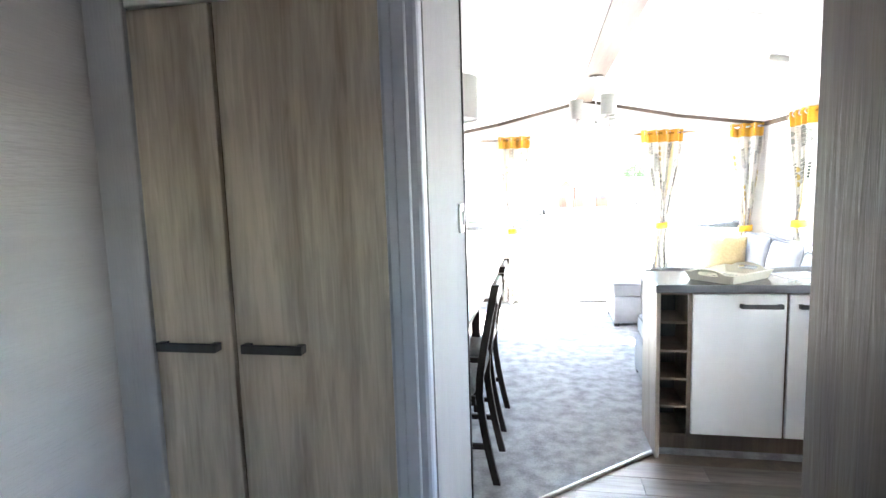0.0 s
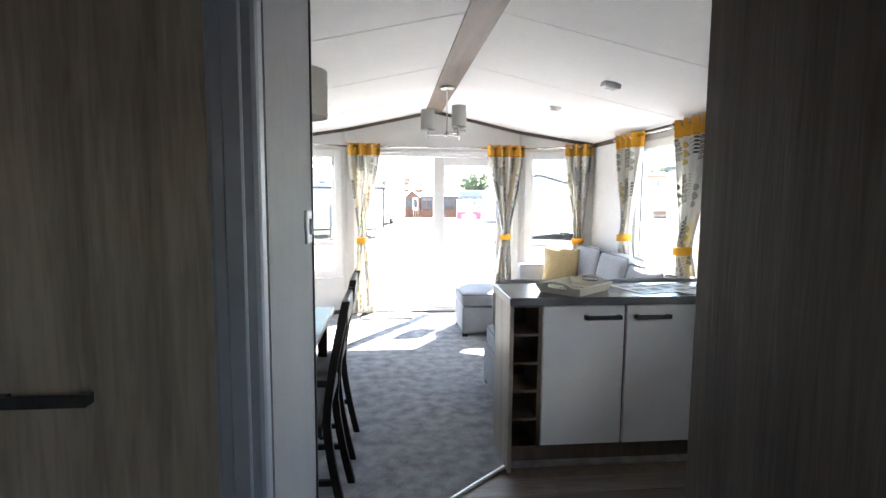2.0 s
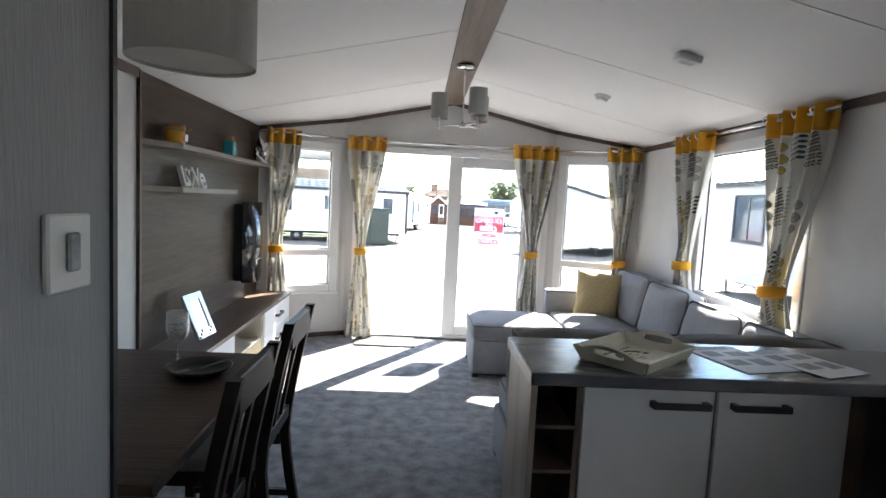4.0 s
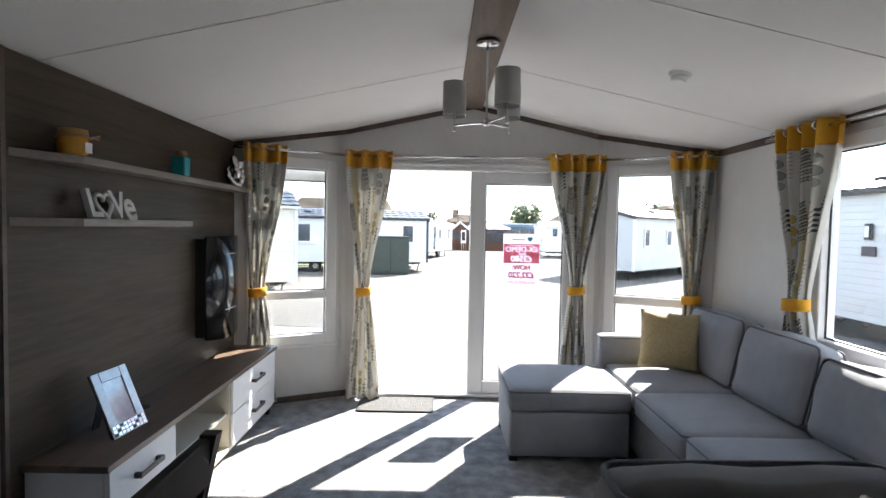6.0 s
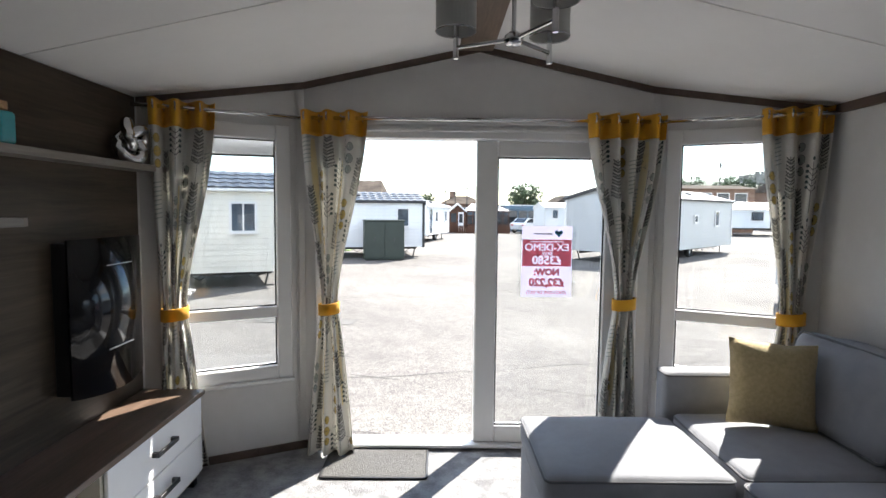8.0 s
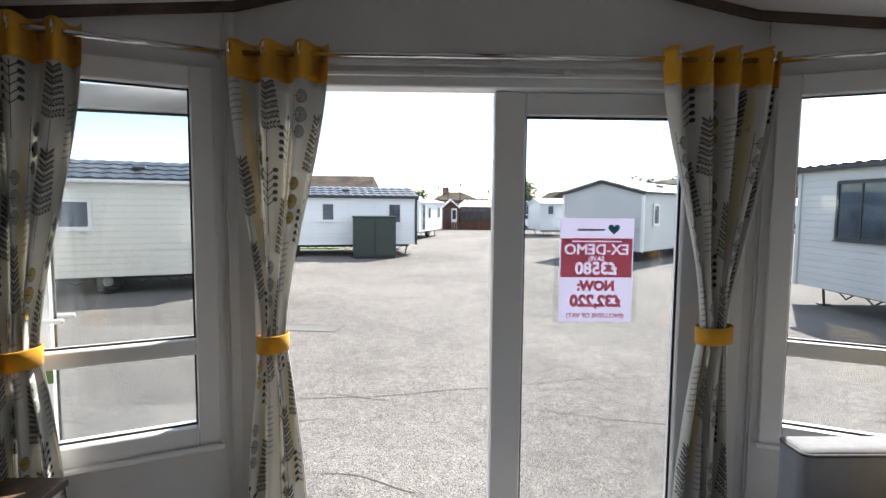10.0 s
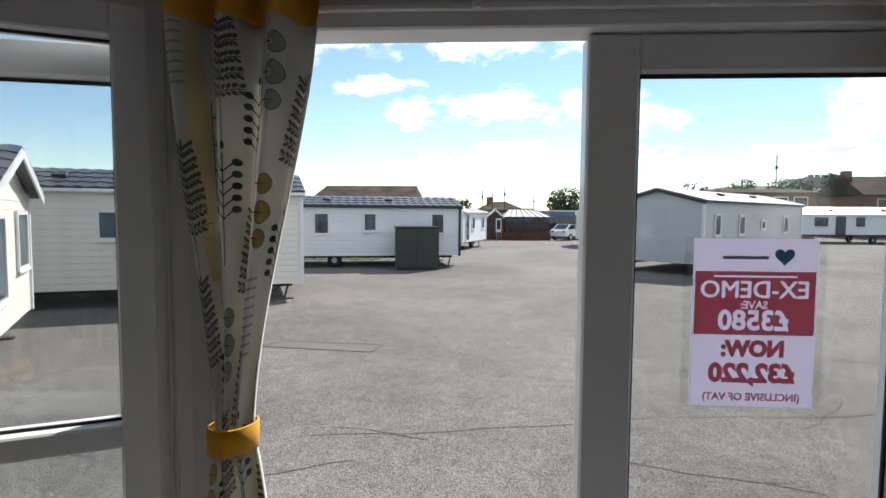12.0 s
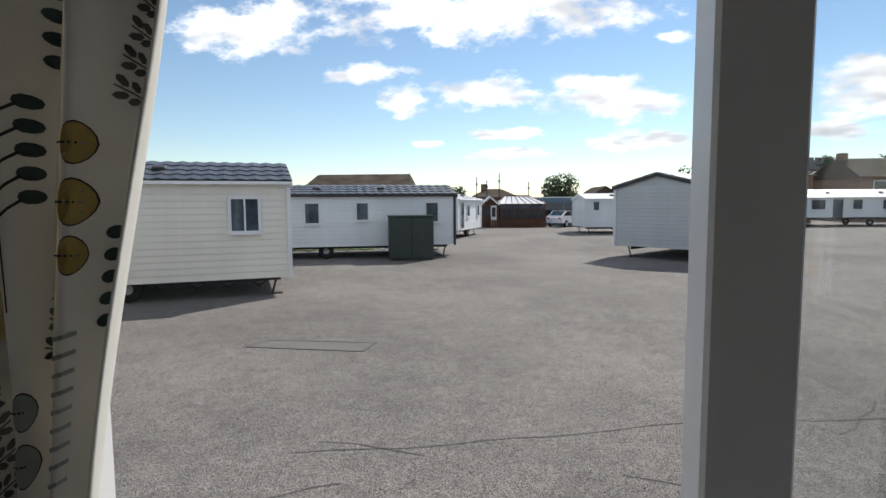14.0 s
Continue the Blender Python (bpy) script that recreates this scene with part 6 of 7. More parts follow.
flat_patch("ground_patch", [(-3.45, 14.33), (-1.55, 14.12), (-1.43, 14.62), (-3.2, 14.75)], M_PATCH, 0.004, "repaired rectangle in the asphalt", "patch")
rnd = random.Random(7)
bm = bmesh.new()
for k in range(34):
    x, y = rnd.uniform(-5, 8), rnd.uniform(8.6, 12) if k < 12 else rnd.uniform(10, 30)
    a = rnd.uniform(-0.5, 0.5)
    pts = [(x, y)]
    stp = 0.05 if k < 12 else 0.35
    for i in range(rnd.randint(2, 6) if k % 5 else 18):
        a += rnd.uniform(-0.5, 0.5) * (1.0 if k % 5 else 0.3)
        pts.append((pts[-1][0] + stp * math.cos(a), pts[-1][1] + stp * math.sin(a)))
    for (xa, ya), (xb, yb) in zip(pts, pts[1:]):
        w = rnd.uniform(0.005, 0.011)
        nx, ny = -(yb - ya), xb - xa
        ln = math.hypot(nx, ny)
        nx, ny = nx / ln * w, ny / ln * w
        bm.faces.new([bm.verts.new(v) for v in ((xa - nx, ya - ny, GZ + 0.004), (xb - nx, yb - ny, GZ + 0.004), (xb + nx, yb + ny, GZ + 0.004), (xa + nx, ya + ny, GZ + 0.004))])
for p, q in (((-3.45, 14.33), (-1.55, 14.12)), ((-1.55, 14.12), (-1.43, 14.62)), ((-1.43, 14.62), (-3.2, 14.75)), ((-3.2, 14.75), (-3.45, 14.33))):
    nx, ny = -(q[1] - p[1]), q[0] - p[0]
    ln = math.hypot(nx, ny)
    nx, ny = nx / ln * 0.016, ny / ln * 0.016
    bm.faces.new([bm.verts.new(v) for v in ((p[0] - nx, p[1] - ny, GZ + 0.008), (q[0] - nx, q[1] - ny, GZ + 0.008), (q[0] + nx, q[1] + ny, GZ + 0.008), (p[0] + nx, p[1] + ny, GZ + 0.008))])
bmesh.ops.recalc_face_normals(bm, faces=bm.faces[:])
tagged(part("ground_cracks", bm, M_CRACK), "fine dark cracks in the asphalt", "cracks", kind="stuff")


# ---- static caravans ----
def shared(name, bm, mat):
    me = bpy.data.meshes.new(name)
    bm.to_mesh(me)
    bm.free()
    me.materials.append(mat)
    return me


def place(name, me, parent, m):
    ob = new(name, me)
    ob.parent = parent
    ob.matrix_basis = m
    return ob


def board_mesh(length, h, mat, name="board"):
    """Lapped cladding board, thicker at its foot; x along it, face towards -y."""
    bm = bmesh.new()
    o = [(0.0, 0.0), (-0.012, 0.0), (-0.014, 0.010), (-0.005, h), (0.0, h)]
    lo = [bm.verts.new((0, y, z)) for y, z in o]
    hi = [bm.verts.new((length, y, z)) for y, z in o]
    bm.faces.new(lo); bm.faces.new(hi[::-1])
    for i in range(len(o)):
        j = (i + 1) % len(o)
        bm.faces.new((lo[j], lo[i], hi[i], hi[j]))
    bmesh.ops.recalc_face_normals(bm, faces=bm.faces[:])
    return shared(name, bm, mat)


def tile_mesh(w, d):
    """One profiled roof tile: a roll and a pan; x across, y up the slope."""
    bm = bmesh.new()
    prof = [(0.0, 0.0), (0.25, 0.014), (0.5, 0.03), (0.75, 0.014), (1.0, 0.0)]
    a = [bm.verts.new((w * t, 0, z + 0.028)) for t, z in prof]
    b = [bm.verts.new((w * t, d * 1.06, z + 0.006)) for t, z in prof]
    c = [bm.verts.new((w * t, 0, z * 0.5)) for t, z in prof]
    for i in range(4):
        bm.faces.new((a[i], a[i + 1], b[i + 1], b[i]))
        bm.faces.new((c[i], c[i + 1], a[i + 1], a[i]))
    bmesh.ops.recalc_face_normals(bm, faces=bm.faces[:])
    return shared("tile", bm, M_TILE)


def caravan_window(parent, x, z0, z1, w, dark=False, panes=1, m=Matrix.Identity(4)):
    """Framed window standing proud of a wall whose face is y = 0 towards -y, in the thing's own metres."""
    fm = M_DARKMET if dark else M_UPVC
    win = part("window", box(x, x + w, -0.028, 0.02, z0, z1, m=m), M_BLIND if not dark else M_PANE, parent, local=True)
    f = 0.06
    for b in ((x - 0.01, x + f, z0, z1), (x + w - f, x + w + 0.01, z0, z1), (x + f, x + w - f, z0 - 0.01, z0 + f), (x + f, x + w - f, z1 - f, z1 + 0.01)):
        part("frame", box(b[0], b[1], -0.06, -0.0285, b[2], b[3], m=m), fm, win, local=True)
    n = panes
    iw = (w - 2 * f) / n
    for i in range(n):
        part("pane", box(x + f + i * iw + (0.02 if i else 0), x + f + (i + 1) * iw, -0.036, -0.0285, z0 + f, z1 - f, m=m), M_PANE, win, local=True)
        if i:
            part("mullion", box(x + f + i * iw - 0.02, x + f + i * iw + 0.02, -0.055, -0.0365, z0 + f, z1 - f, m=m), fm, win, local=True)
    part("sill", box(x - 0.04, x + w + 0.04, -0.085, -0.061, z0 - 0.035, z0 - 0.005, m=m), fm, win, local=True)


def caravan(name, at, turn, length, width, base, eave, ridge, clad, label, windows=(), end_windows=(), roof="tile", trim=None, boards=True, wheel_x=0.55, over=0.12, gable_over=0.0, corner=None):
    """Static caravan: long wall along its own x (0..length) facing -y, ends at x = 0 and x = length; heights above the ground."""
    c = thing(name, (*at, GZ), label, "caravan", turn=turn)
    trim = trim or M_UPVC
    part("body", box(0.0, length, 0.0, width, base, eave), clad, c, local=True)
    # gables
    for x in (0.0, length - 0.05):
        part("gable", prism([(0, eave), (width, eave), (width / 2, ridge)], 0.05, pose(x + 0.05, 0, 0, 0, 0, 90)), clad, c, local=True)
    if boards:
        n = int((eave - base) / 0.15)
        h = (eave - base) / n
        me = board_mesh(length, h, clad)
        me2 = board_mesh(width, h, clad)
        for i in range(n):
            place("board", me, c, pose(0, 0, base + i * h))
            place("board", me2, c, pose(length, 0, base + i * h, 0, 0, 90))
            place("board", me2, c, pose(0, width, base + i * h, 0, 0, -90))
    for x, y in ((0, 0), (length, 0), (length, width), (0, width)):
        part("corner_post", box(x - 0.05, x + 0.05, y - 0.05, y + 0.05, base - 0.02, eave), corner or trim, c, local=True)
    # roof slopes
    rise, half = ridge - eave, width / 2
    sl = math.hypot(rise, half + over)
    ang = math.degrees(math.atan2(rise, half))
    rl = length + 0.2 + 2 * gable_over
    x_0 = -0.1 - gable_over
    rmat = M_SHEETROOF if roof == "sheet" else M_TILE
    z_e = eave - over * rise / half
    r = part("roof", box(x_0, x_0 + rl, 0, sl, 0.0, 0.04, m=pose(0, -over, z_e, ang, 0, 0)), rmat, c, local=True)
    part("roof_back", box(x_0, x_0 + rl, -sl, 0, 0.0, 0.04, m=pose(0, width + over, z_e, -ang, 0, 0)), rmat, c, local=True)
    part("gutter", box(x_0, x_0 + rl, -over - 0.05, -over + 0.02, z_e - 0.05, z_e + 0.03, 0.008), trim, c, local=True)
    for x in (x_0, x_0 + rl - 0.03):
        part("bargeboard", box(x, x + 0.03, 0, sl, -0.12, 0.05, m=pose(0, -over, z_e, ang, 0, 0)), trim, c, local=True)
        part("bargeboard", box(x, x + 0.03, -sl, 0, -0.12, 0.05, m=pose(0, width + over, z_e, -ang, 0, 0)), trim, c, local=True)
    if roof == "tile":
        nc, nr = int(rl / 0.34), max(3, int(sl / 0.40))
        tm = tile_mesh(rl / nc, sl / nr)
        k = 0
        for j in range(nr):
            for i in range(nc):
                place("tile", tm, r, pose(0, -over, z_e, ang, 0, 0) @ Matrix.Translation((x_0 + i * rl / nc, j * sl / nr, 0.041)))
    elif roof == "sheet":
        for i in range(int(rl / 0.6)):
            part("roof_rib", box(x_0 + 0.3 + i * 0.6, x_0 + 0.33 + i * 0.6, 0.02, sl - 0.02, 0.041, 0.06, m=pose(0, -over, z_e, ang, 0, 0)), rmat, r, local=True)
    for x in (length * 0.3, length * 0.62):
        part("roof_vent", box(x, x + 0.3, sl * 0.45, sl * 0.45 + 0.25, 0.05, 0.15, 0.02, m=pose(0, -over, z_e, ang, 0, 0)), M_DARKMET, c, local=True)
    # windows on the long wall and on the two ends
    for x, z0, z1, w, dark, panes in windows:
        caravan_window(c, x, z0, z1, w, dark, panes)
    for end, x, z0, z1, w, dark, panes in end_windows:
        m = pose(length, 0, 0, 0, 0, 90) if end > 0 else pose(0, width, 0, 0, 0, -90)
        caravan_window(c, x, z0, z1, w, dark, panes, m)
    # chassis
    ch_ = part("chassis_rail", box(0.2, length - 0.2, 0.6, 0.68, base - 0.14, base), M_DARKMET, c, local=True)
    part("chassis_rail", box(0.2, length - 0.2, width - 0.68, width - 0.6, base - 0.14, base), M_DARKMET, c, local=True)
    n = int(length / 0.8)
    for i in range(n):
        x = 0.4 + i * (length - 0.8) / n
        part("brace", tube([(x, 0.62, base - 0.02), (x + 0.4, 0.62, base - 0.26), (x + 0.8, 0.62, base - 0.02)], 0.018, seg=6), M_DARKMET, c, local=True)
    for x in (0.3, length - 0.3):
        for y in (0.45, width - 0.45):
            lg = part("corner_leg", tube([(x, y, base), (x + (0.12 if x < 1 else -0.12), y - 0.05, 0.02)], 0.03, seg=6), M_DARKMET, c, local=True)
            part("foot_pad", box(x - 0.1 if x > 1 else x, x + 0.12 if x > 1 else x + 0.22, y - 0.15, y + 0.05, 0.0, 0.03), M_DARKMET, lg, local=True)
    for x in (length * wheel_x,):
        for y, s in ((0.35, 1), (width - 0.35, -1)):
            wm = pose(x, y, 0.30, 90, 0, 0)
            wh = part("wheel", lathe([(0.12, -0.07), (0.17, -0.10), (0.26, -0.10), (0.30, -0.07), (0.30, 0.07), (0.26, 0.10), (0.17, 0.10), (0.12, 0.07)], m=wm, seg=22), M_TYRE, c, local=True, smooth=True)
            part("rim", lathe([(0, -0.06), (0.05, -0.065), (0.06, -0.045), (0.118, -0.068), (0.118, 0.068), (0.06, 0.045), (0.05, 0.065), (0, 0.06)], m=wm, seg=18), M_MUG, wh, local=True)
    return c


B, E_, RG = 0.45, 2.78, 3.28
caravan("static_caravan", (-11.70, 16.06), 23, 8.0, 3.6, B, E_, RG, M_CLADC, "white static caravan with dark tiled roof and side windows",
        windows=((1.2, 1.55, 2.35, 0.75, False, 2), (3.45, 1.6, 2.3, 0.7, False, 1), (6.63, 1.55, 2.42, 0.72, False, 2)), end_windows=((1, 0.5, 0.9, 2.3, 2.4, False, 3),), wheel_x=0.55)
caravan("static_caravan", (-8.6, 26.9), 13.0, 8.28, 3.6, B + 0.05, 2.58, 2.98, M_CLAD, "long white static caravan with black trim and charcoal tiles",
        windows=((2.15, 1.40, 2.30, 0.64, False, 1), (4.18, 1.52, 2.30, 0.56, False, 1), (7.02, 1.42, 2.30, 0.60, False, 1)), trim=M_DARKMET, corner=M_DARKMET, wheel_x=0.36)
caravan("static_caravan", (-0.62, 39.3), 74, 5.6, 3.4, 0.5, 2.45, 2.85, M_CLAD, "small white static caravan with sheet roof in the yard",
        windows=((0.5, 0.55, 2.3, 0.8, False, 1), (1.9, 1.3, 2.1, 0.7, False, 1), (4.4, 1.3, 2.1, 0.6, False, 1)), roof="sheet", boards=True)
caravan("static_caravan", (8.55, 26.0), 44, 11.0, 3.6, 0.45, 2.85, 3.32, M_CLADG, "pale grey static caravan with black gable trim and sheet roof",
        windows=((0.9, 1.5, 2.35, 0.55, False, 1), (3.2, 1.5, 2.3, 0.6, False, 1), (5.6, 1.7, 2.1, 0.5, False, 1), (8.4, 1.5, 2.3, 0.6, False, 1)), roof="sheet", trim=M_DARKMET, corner=M_UPVC)
caravan("static_caravan", (8.9, 17.4), -90, 10.0, 3.6, 0.45, 3.15, 3.65, M_CLADG, "grey static caravan with dark framed window beside the yard",
        windows=((1.2, 1.57, 2.82, 1.35, True, 2), (5.6, 1.57, 2.82, 1.6, True, 2)), trim=M_DARKMET, corner=M_CLADG)
caravan("static_caravan", (8.25, 44.5), 4, 6.5, 3.4, 0.45, 2.45, 2.8, M_CLAD, "white caravan with pale roof beside the parked cars",
        windows=((0.5, 1.6, 2.3, 0.5, False, 1),), roof="sheet", wheel_x=0.5)
caravan("static_caravan", (27.0, 54.0), 1, 14.0, 3.6, 0.75, 2.5, 3.15, M_CLAD, "long white caravan with pale roof across the yard",
        windows=((2.5, 1.5, 2.25, 1.1, True, 2), (4.3, 0.8, 2.3, 0.8, True, 1), (6.0, 1.5, 2.25, 0.7, True, 1), (8.5, 1.5, 2.25, 0.7, True, 1)), roof="sheet", boards=True)
caravan("static_caravan", (-13.73, 7.13), 33, 9.0, 3.6, 0.45, 2.57, 3.22, M_CLADC, "cream static caravan with overhanging white gable",
        end_windows=((1, 0.4, 0.9, 2.2, 1.0, False, 1), (1, 2.35, 1.25, 2.25, 0.95, False, 1)), roof="tile", gable_over=0.15, over=0.22)

# ---- other outside things ----
bx = thing("storage_box", (-2.25, 27.5, GZ), "dark green steel storage cabinet before the caravan", "storage box", turn=12)
part("body", box(-0.87, 0.87, -0.4, 0.4, 0.04, 1.70, 0.02), M_BOXG, bx, local=True)
part("lid", box(-0.90, 0.90, -0.43, 0.43, 1.701, 1.76, 0.015), M_BOXG, bx, local=True)
for x in (-0.42, 0.42):
    part("door", box(x - 0.405, x + 0.405, -0.425, -0.401, 0.12, 1.66, 0.008), M_BOXG, bx, local=True)
    part("latch", box(x - 0.03, x + 0.03, -0.45, -0.4255, 0.85, 1.0, 0.006), M_DARKMET, bx, local=True)
part("skid", box(-0.8, 0.8, -0.35, 0.35, 0.0, 0.039), M_DARKMET, bx, local=True)


def car(at, turn, paint, label):
    """Small hatchback; nose towards -x of its own frame, length 4.1."""
    c = thing("parked_car", (*at, GZ), label, "car", turn=turn)
    side = [(-2.05, 0.35), (-2.08, 0.62), (-1.9, 0.84), (-1.1, 0.96), (1.85, 1.0), (2.05, 0.85), (2.06, 0.38)]
    part("body", prism(side, 1.70, pose(0, -0.85, 0)), paint, c, local=True)
    cab = [(-1.1, 0.955), (-0.35, 1.42), (1.1, 1.46), (1.85, 0.995)]
    part("cabin", prism(cab, 1.44, pose(0, -0.72, 0)), paint, c, local=True)
    for y in (-0.735, 0.7205):
        part("side_window", prism([(-0.88, 1.0), (-0.3, 1.37), (0.30, 1.40), (0.30, 1.0)], 0.0145, pose(0, y, 0)), M_DARKGLASS, c, local=True)
        part("side_window", prism([(0.36, 1.0), (0.36, 1.40), (1.02, 1.40), (1.6, 1.03)], 0.0145, pose(0, y, 0)), M_DARKGLASS, c, local=True)
    part("windscreen", box(-0.42, 0.42, -0.62, 0.62, 0, 0.012, m=pose(-0.735, 0, 1.196, 0, -32, 0)), M_DARKGLASS, c, local=True)
    part("rear_window", box(-0.36, 0.36, -0.6, 0.6, 0, 0.012, m=pose(1.49, 0, 1.235, 0, 32, 0)), M_DARKGLASS, c, local=True)
    for x in (-1.3, 1.3):
        for y in (-0.80, 0.80):
            wm = pose(x, y, 0.31, 90, 0, 0)
            w = part("wheel", lathe([(0.2, -0.1), (0.29, -0.1), (0.31, -0.07), (0.31, 0.07), (0.29, 0.1), (0.2, 0.1)], m=wm, seg=22), M_TYRE, c, local=True, smooth=True)
            part("rim", lathe([(0, -0.08), (0.2, -0.095), (0.2, 0.095), (0, 0.08)], m=wm, seg=16), M_STEEL, w, local=True)
    for y in (-0.6, 0.6):
        part("headlight", box(-2.09, -1.98, y - 0.18, y + 0.18, 0.62, 0.76, 0.02), M_CHROME, c, local=True)
        part("tail_light", box(2.0, 2.07, y - 0.14, y + 0.14, 0.72, 0.86, 0.02), M_RED, c, local=True)
    part("bumper", box(-2.12, -2.02, -0.8, 0.8, 0.3, 0.55, 0.03), paint, c, local=True)
    return c


car((9.01, 56.25), 228, M_CARW, "small white hatchback parked in the yard")
car((11.52, 57.93), 245, M_CARS, "silver hatchback parked beside the white car")

# timber conservatory with a glazed hipped roof, and a gabled porch at its side
cs = thing("conservatory", (4.9, 57.0, GZ), "brown timber conservatory with pale glazed roof", "conservatory")
CX0, CX1, CN = 2.9, 6.9, 7
part("base_wall", box(CX0, CX1, 55.4, 59.4, GZ, GZ + 0.8), M_BROWN, cs)
for i in range(CN + 1):
    x = CX0 + i * (CX1 - CX0) / CN
    part("post", box(x - 0.05, x + 0.05, 55.36, 55.46, GZ + 0.8, GZ + 2.0), M_BROWN, cs)
    if i < CN:
        w = (CX1 - CX0) / CN
        part("pane", box(x + 0.05, x + w - 0.05, 55.40, 55.43, GZ + 0.8, GZ + 1.6), M_DARKGLASS, cs)
        part("transom", box(x + 0.05, x + w - 0.05, 55.38, 55.45, GZ + 1.6, GZ + 1.68), M_BROWN, cs)
        part("fanlight", box(x + 0.05, x + w - 0.05, 55.40, 55.43, GZ + 1.68, GZ + 1.97), M_PANE, cs)
part("rail", box(CX0 - 0.05, CX1 + 0.05, 55.34, 55.48, GZ + 2.0, GZ + 2.1), M_BROWN, cs)
part("back_wall", box(CX0, CX1, 57.0, 59.4, GZ + 0.8, GZ + 2.05), M_BROWN, cs)
bm = bmesh.new()
v = [bm.verts.new(p) for p in ((CX0 - 0.15, 55.2, GZ + 2.11), (CX1 + 0.15, 55.2, GZ + 2.11), (CX1 + 0.15, 59.6, GZ + 2.11), (CX0 - 0.15, 59.6, GZ + 2.11), (CX0 + 0.5, 57.4, GZ + 2.82), (CX1 - 1.2, 57.4, GZ + 2.82))]
for f in ((0, 1, 5, 4), (2, 3, 4, 5), (1, 2, 5), (3, 0, 4), (3, 2, 1, 0)):
    bm.faces.new([v[k] for k in f])
bmesh.ops.recalc_face_normals(bm, faces=bm.faces[:])
rf = part("roof", bm, M_SHEETROOF, cs)
for i in range(8):
    t = i / 7
    part("glazing_bar", tube([(CX0 - 0.15 + t * (CX1 - CX0 + 0.3), 55.19, GZ + 2.12), (CX0 + 0.5 + t * (CX1 - CX0 - 1.7), 57.4, GZ + 2.84)], 0.035, seg=6), M_BROWN, rf)
part("ridge_bar", tube([(CX0 + 0.45, 57.4, GZ + 2.86), (CX1 - 1.15, 57.4, GZ + 2.86)], 0.05, seg=6), M_BROWN, rf)
po = thing("porch", (1.95, 55.5, GZ), "dark timber porch with white door and gabled roof", "porch")
part("wall", box(1.2, 2.75, 54.9, 58.0, GZ, GZ + 2.05), M_BROWN, po)
part("gable", prism([(1.2, GZ + 2.05), (2.75, GZ + 2.05), (1.975, GZ + 2.72)], 3.0, pose(0, 54.95, 0)), M_BROWN, po)
for s_ in (-1, 1):
    a = math.degrees(math.atan2(0.67, 0.775))
    part("roof_slope", box(-0.03, 1.15, -0.1, 3.1, 0.0, 0.05, m=Matrix.Translation((1.975, 54.9, GZ + 2.77)) @ Matrix.Diagonal((s_, 1, 1, 1)) @ pose(0, 0, 0, 0, a, 0)), M_SHEETROOF, po)
    part("bargeboard", box(0.0, 1.15, -0.14, -0.101, -0.10, 0.05, m=Matrix.Translation((1.975, 54.9, GZ + 2.77)) @ Matrix.Diagonal((s_, 1, 1, 1)) @ pose(0, 0, 0, 0, a, 0)), M_UPVC, po)
pdr = part("door", box(2.05, 2.55, 54.86, 54.899, GZ + 0.05, GZ + 1.95), M_UPVC, po)
part("pane", box(2.13, 2.47, 54.85, 54.859, GZ + 0.95, GZ + 1.8), M_DARKGLASS, pdr)
part("window", box(1.35, 1.85, 54.86, 54.899, GZ + 1.0, GZ + 1.85), M_DARKGLASS, po)
fn = thing("timber_fence", (4.0, 54.3, GZ), "low brown timber fence before the conservatory", "fence")
for i in range(24):
    part("board", box(1.9 + i * 0.21, 2.08 + i * 0.21, 54.3, 54.33, GZ, GZ + 0.70), M_BROWN, fn)

of = thing("site_office", (9.0, 60.0, GZ), "blue and glass site office building with flat roof", "building")
part("wall", box(7.3, 11.6, 60.0, 64.0, GZ, GZ + 2.62), M_BLUE, of)
for i in range(4):
    part("window", box(7.5 + i * 1.02, 8.4 + i * 1.02, 59.94, 59.999, GZ + 0.5, GZ + 2.15), M_DARKGLASS, of)
part("fascia", box(7.1, 11.8, 59.8, 64.2, GZ + 2.35, GZ + 2.65), M_BLUE, of)
part("roof", box(7.0, 11.9, 59.7, 64.3, GZ + 2.651, GZ + 2.75), M_SHEETROOF, of)
for x in (7.4, 11.5):
    part("post", box(x - 0.08, x + 0.08, 59.75, 59.9, GZ, GZ + 2.35), M_UPVC, of)


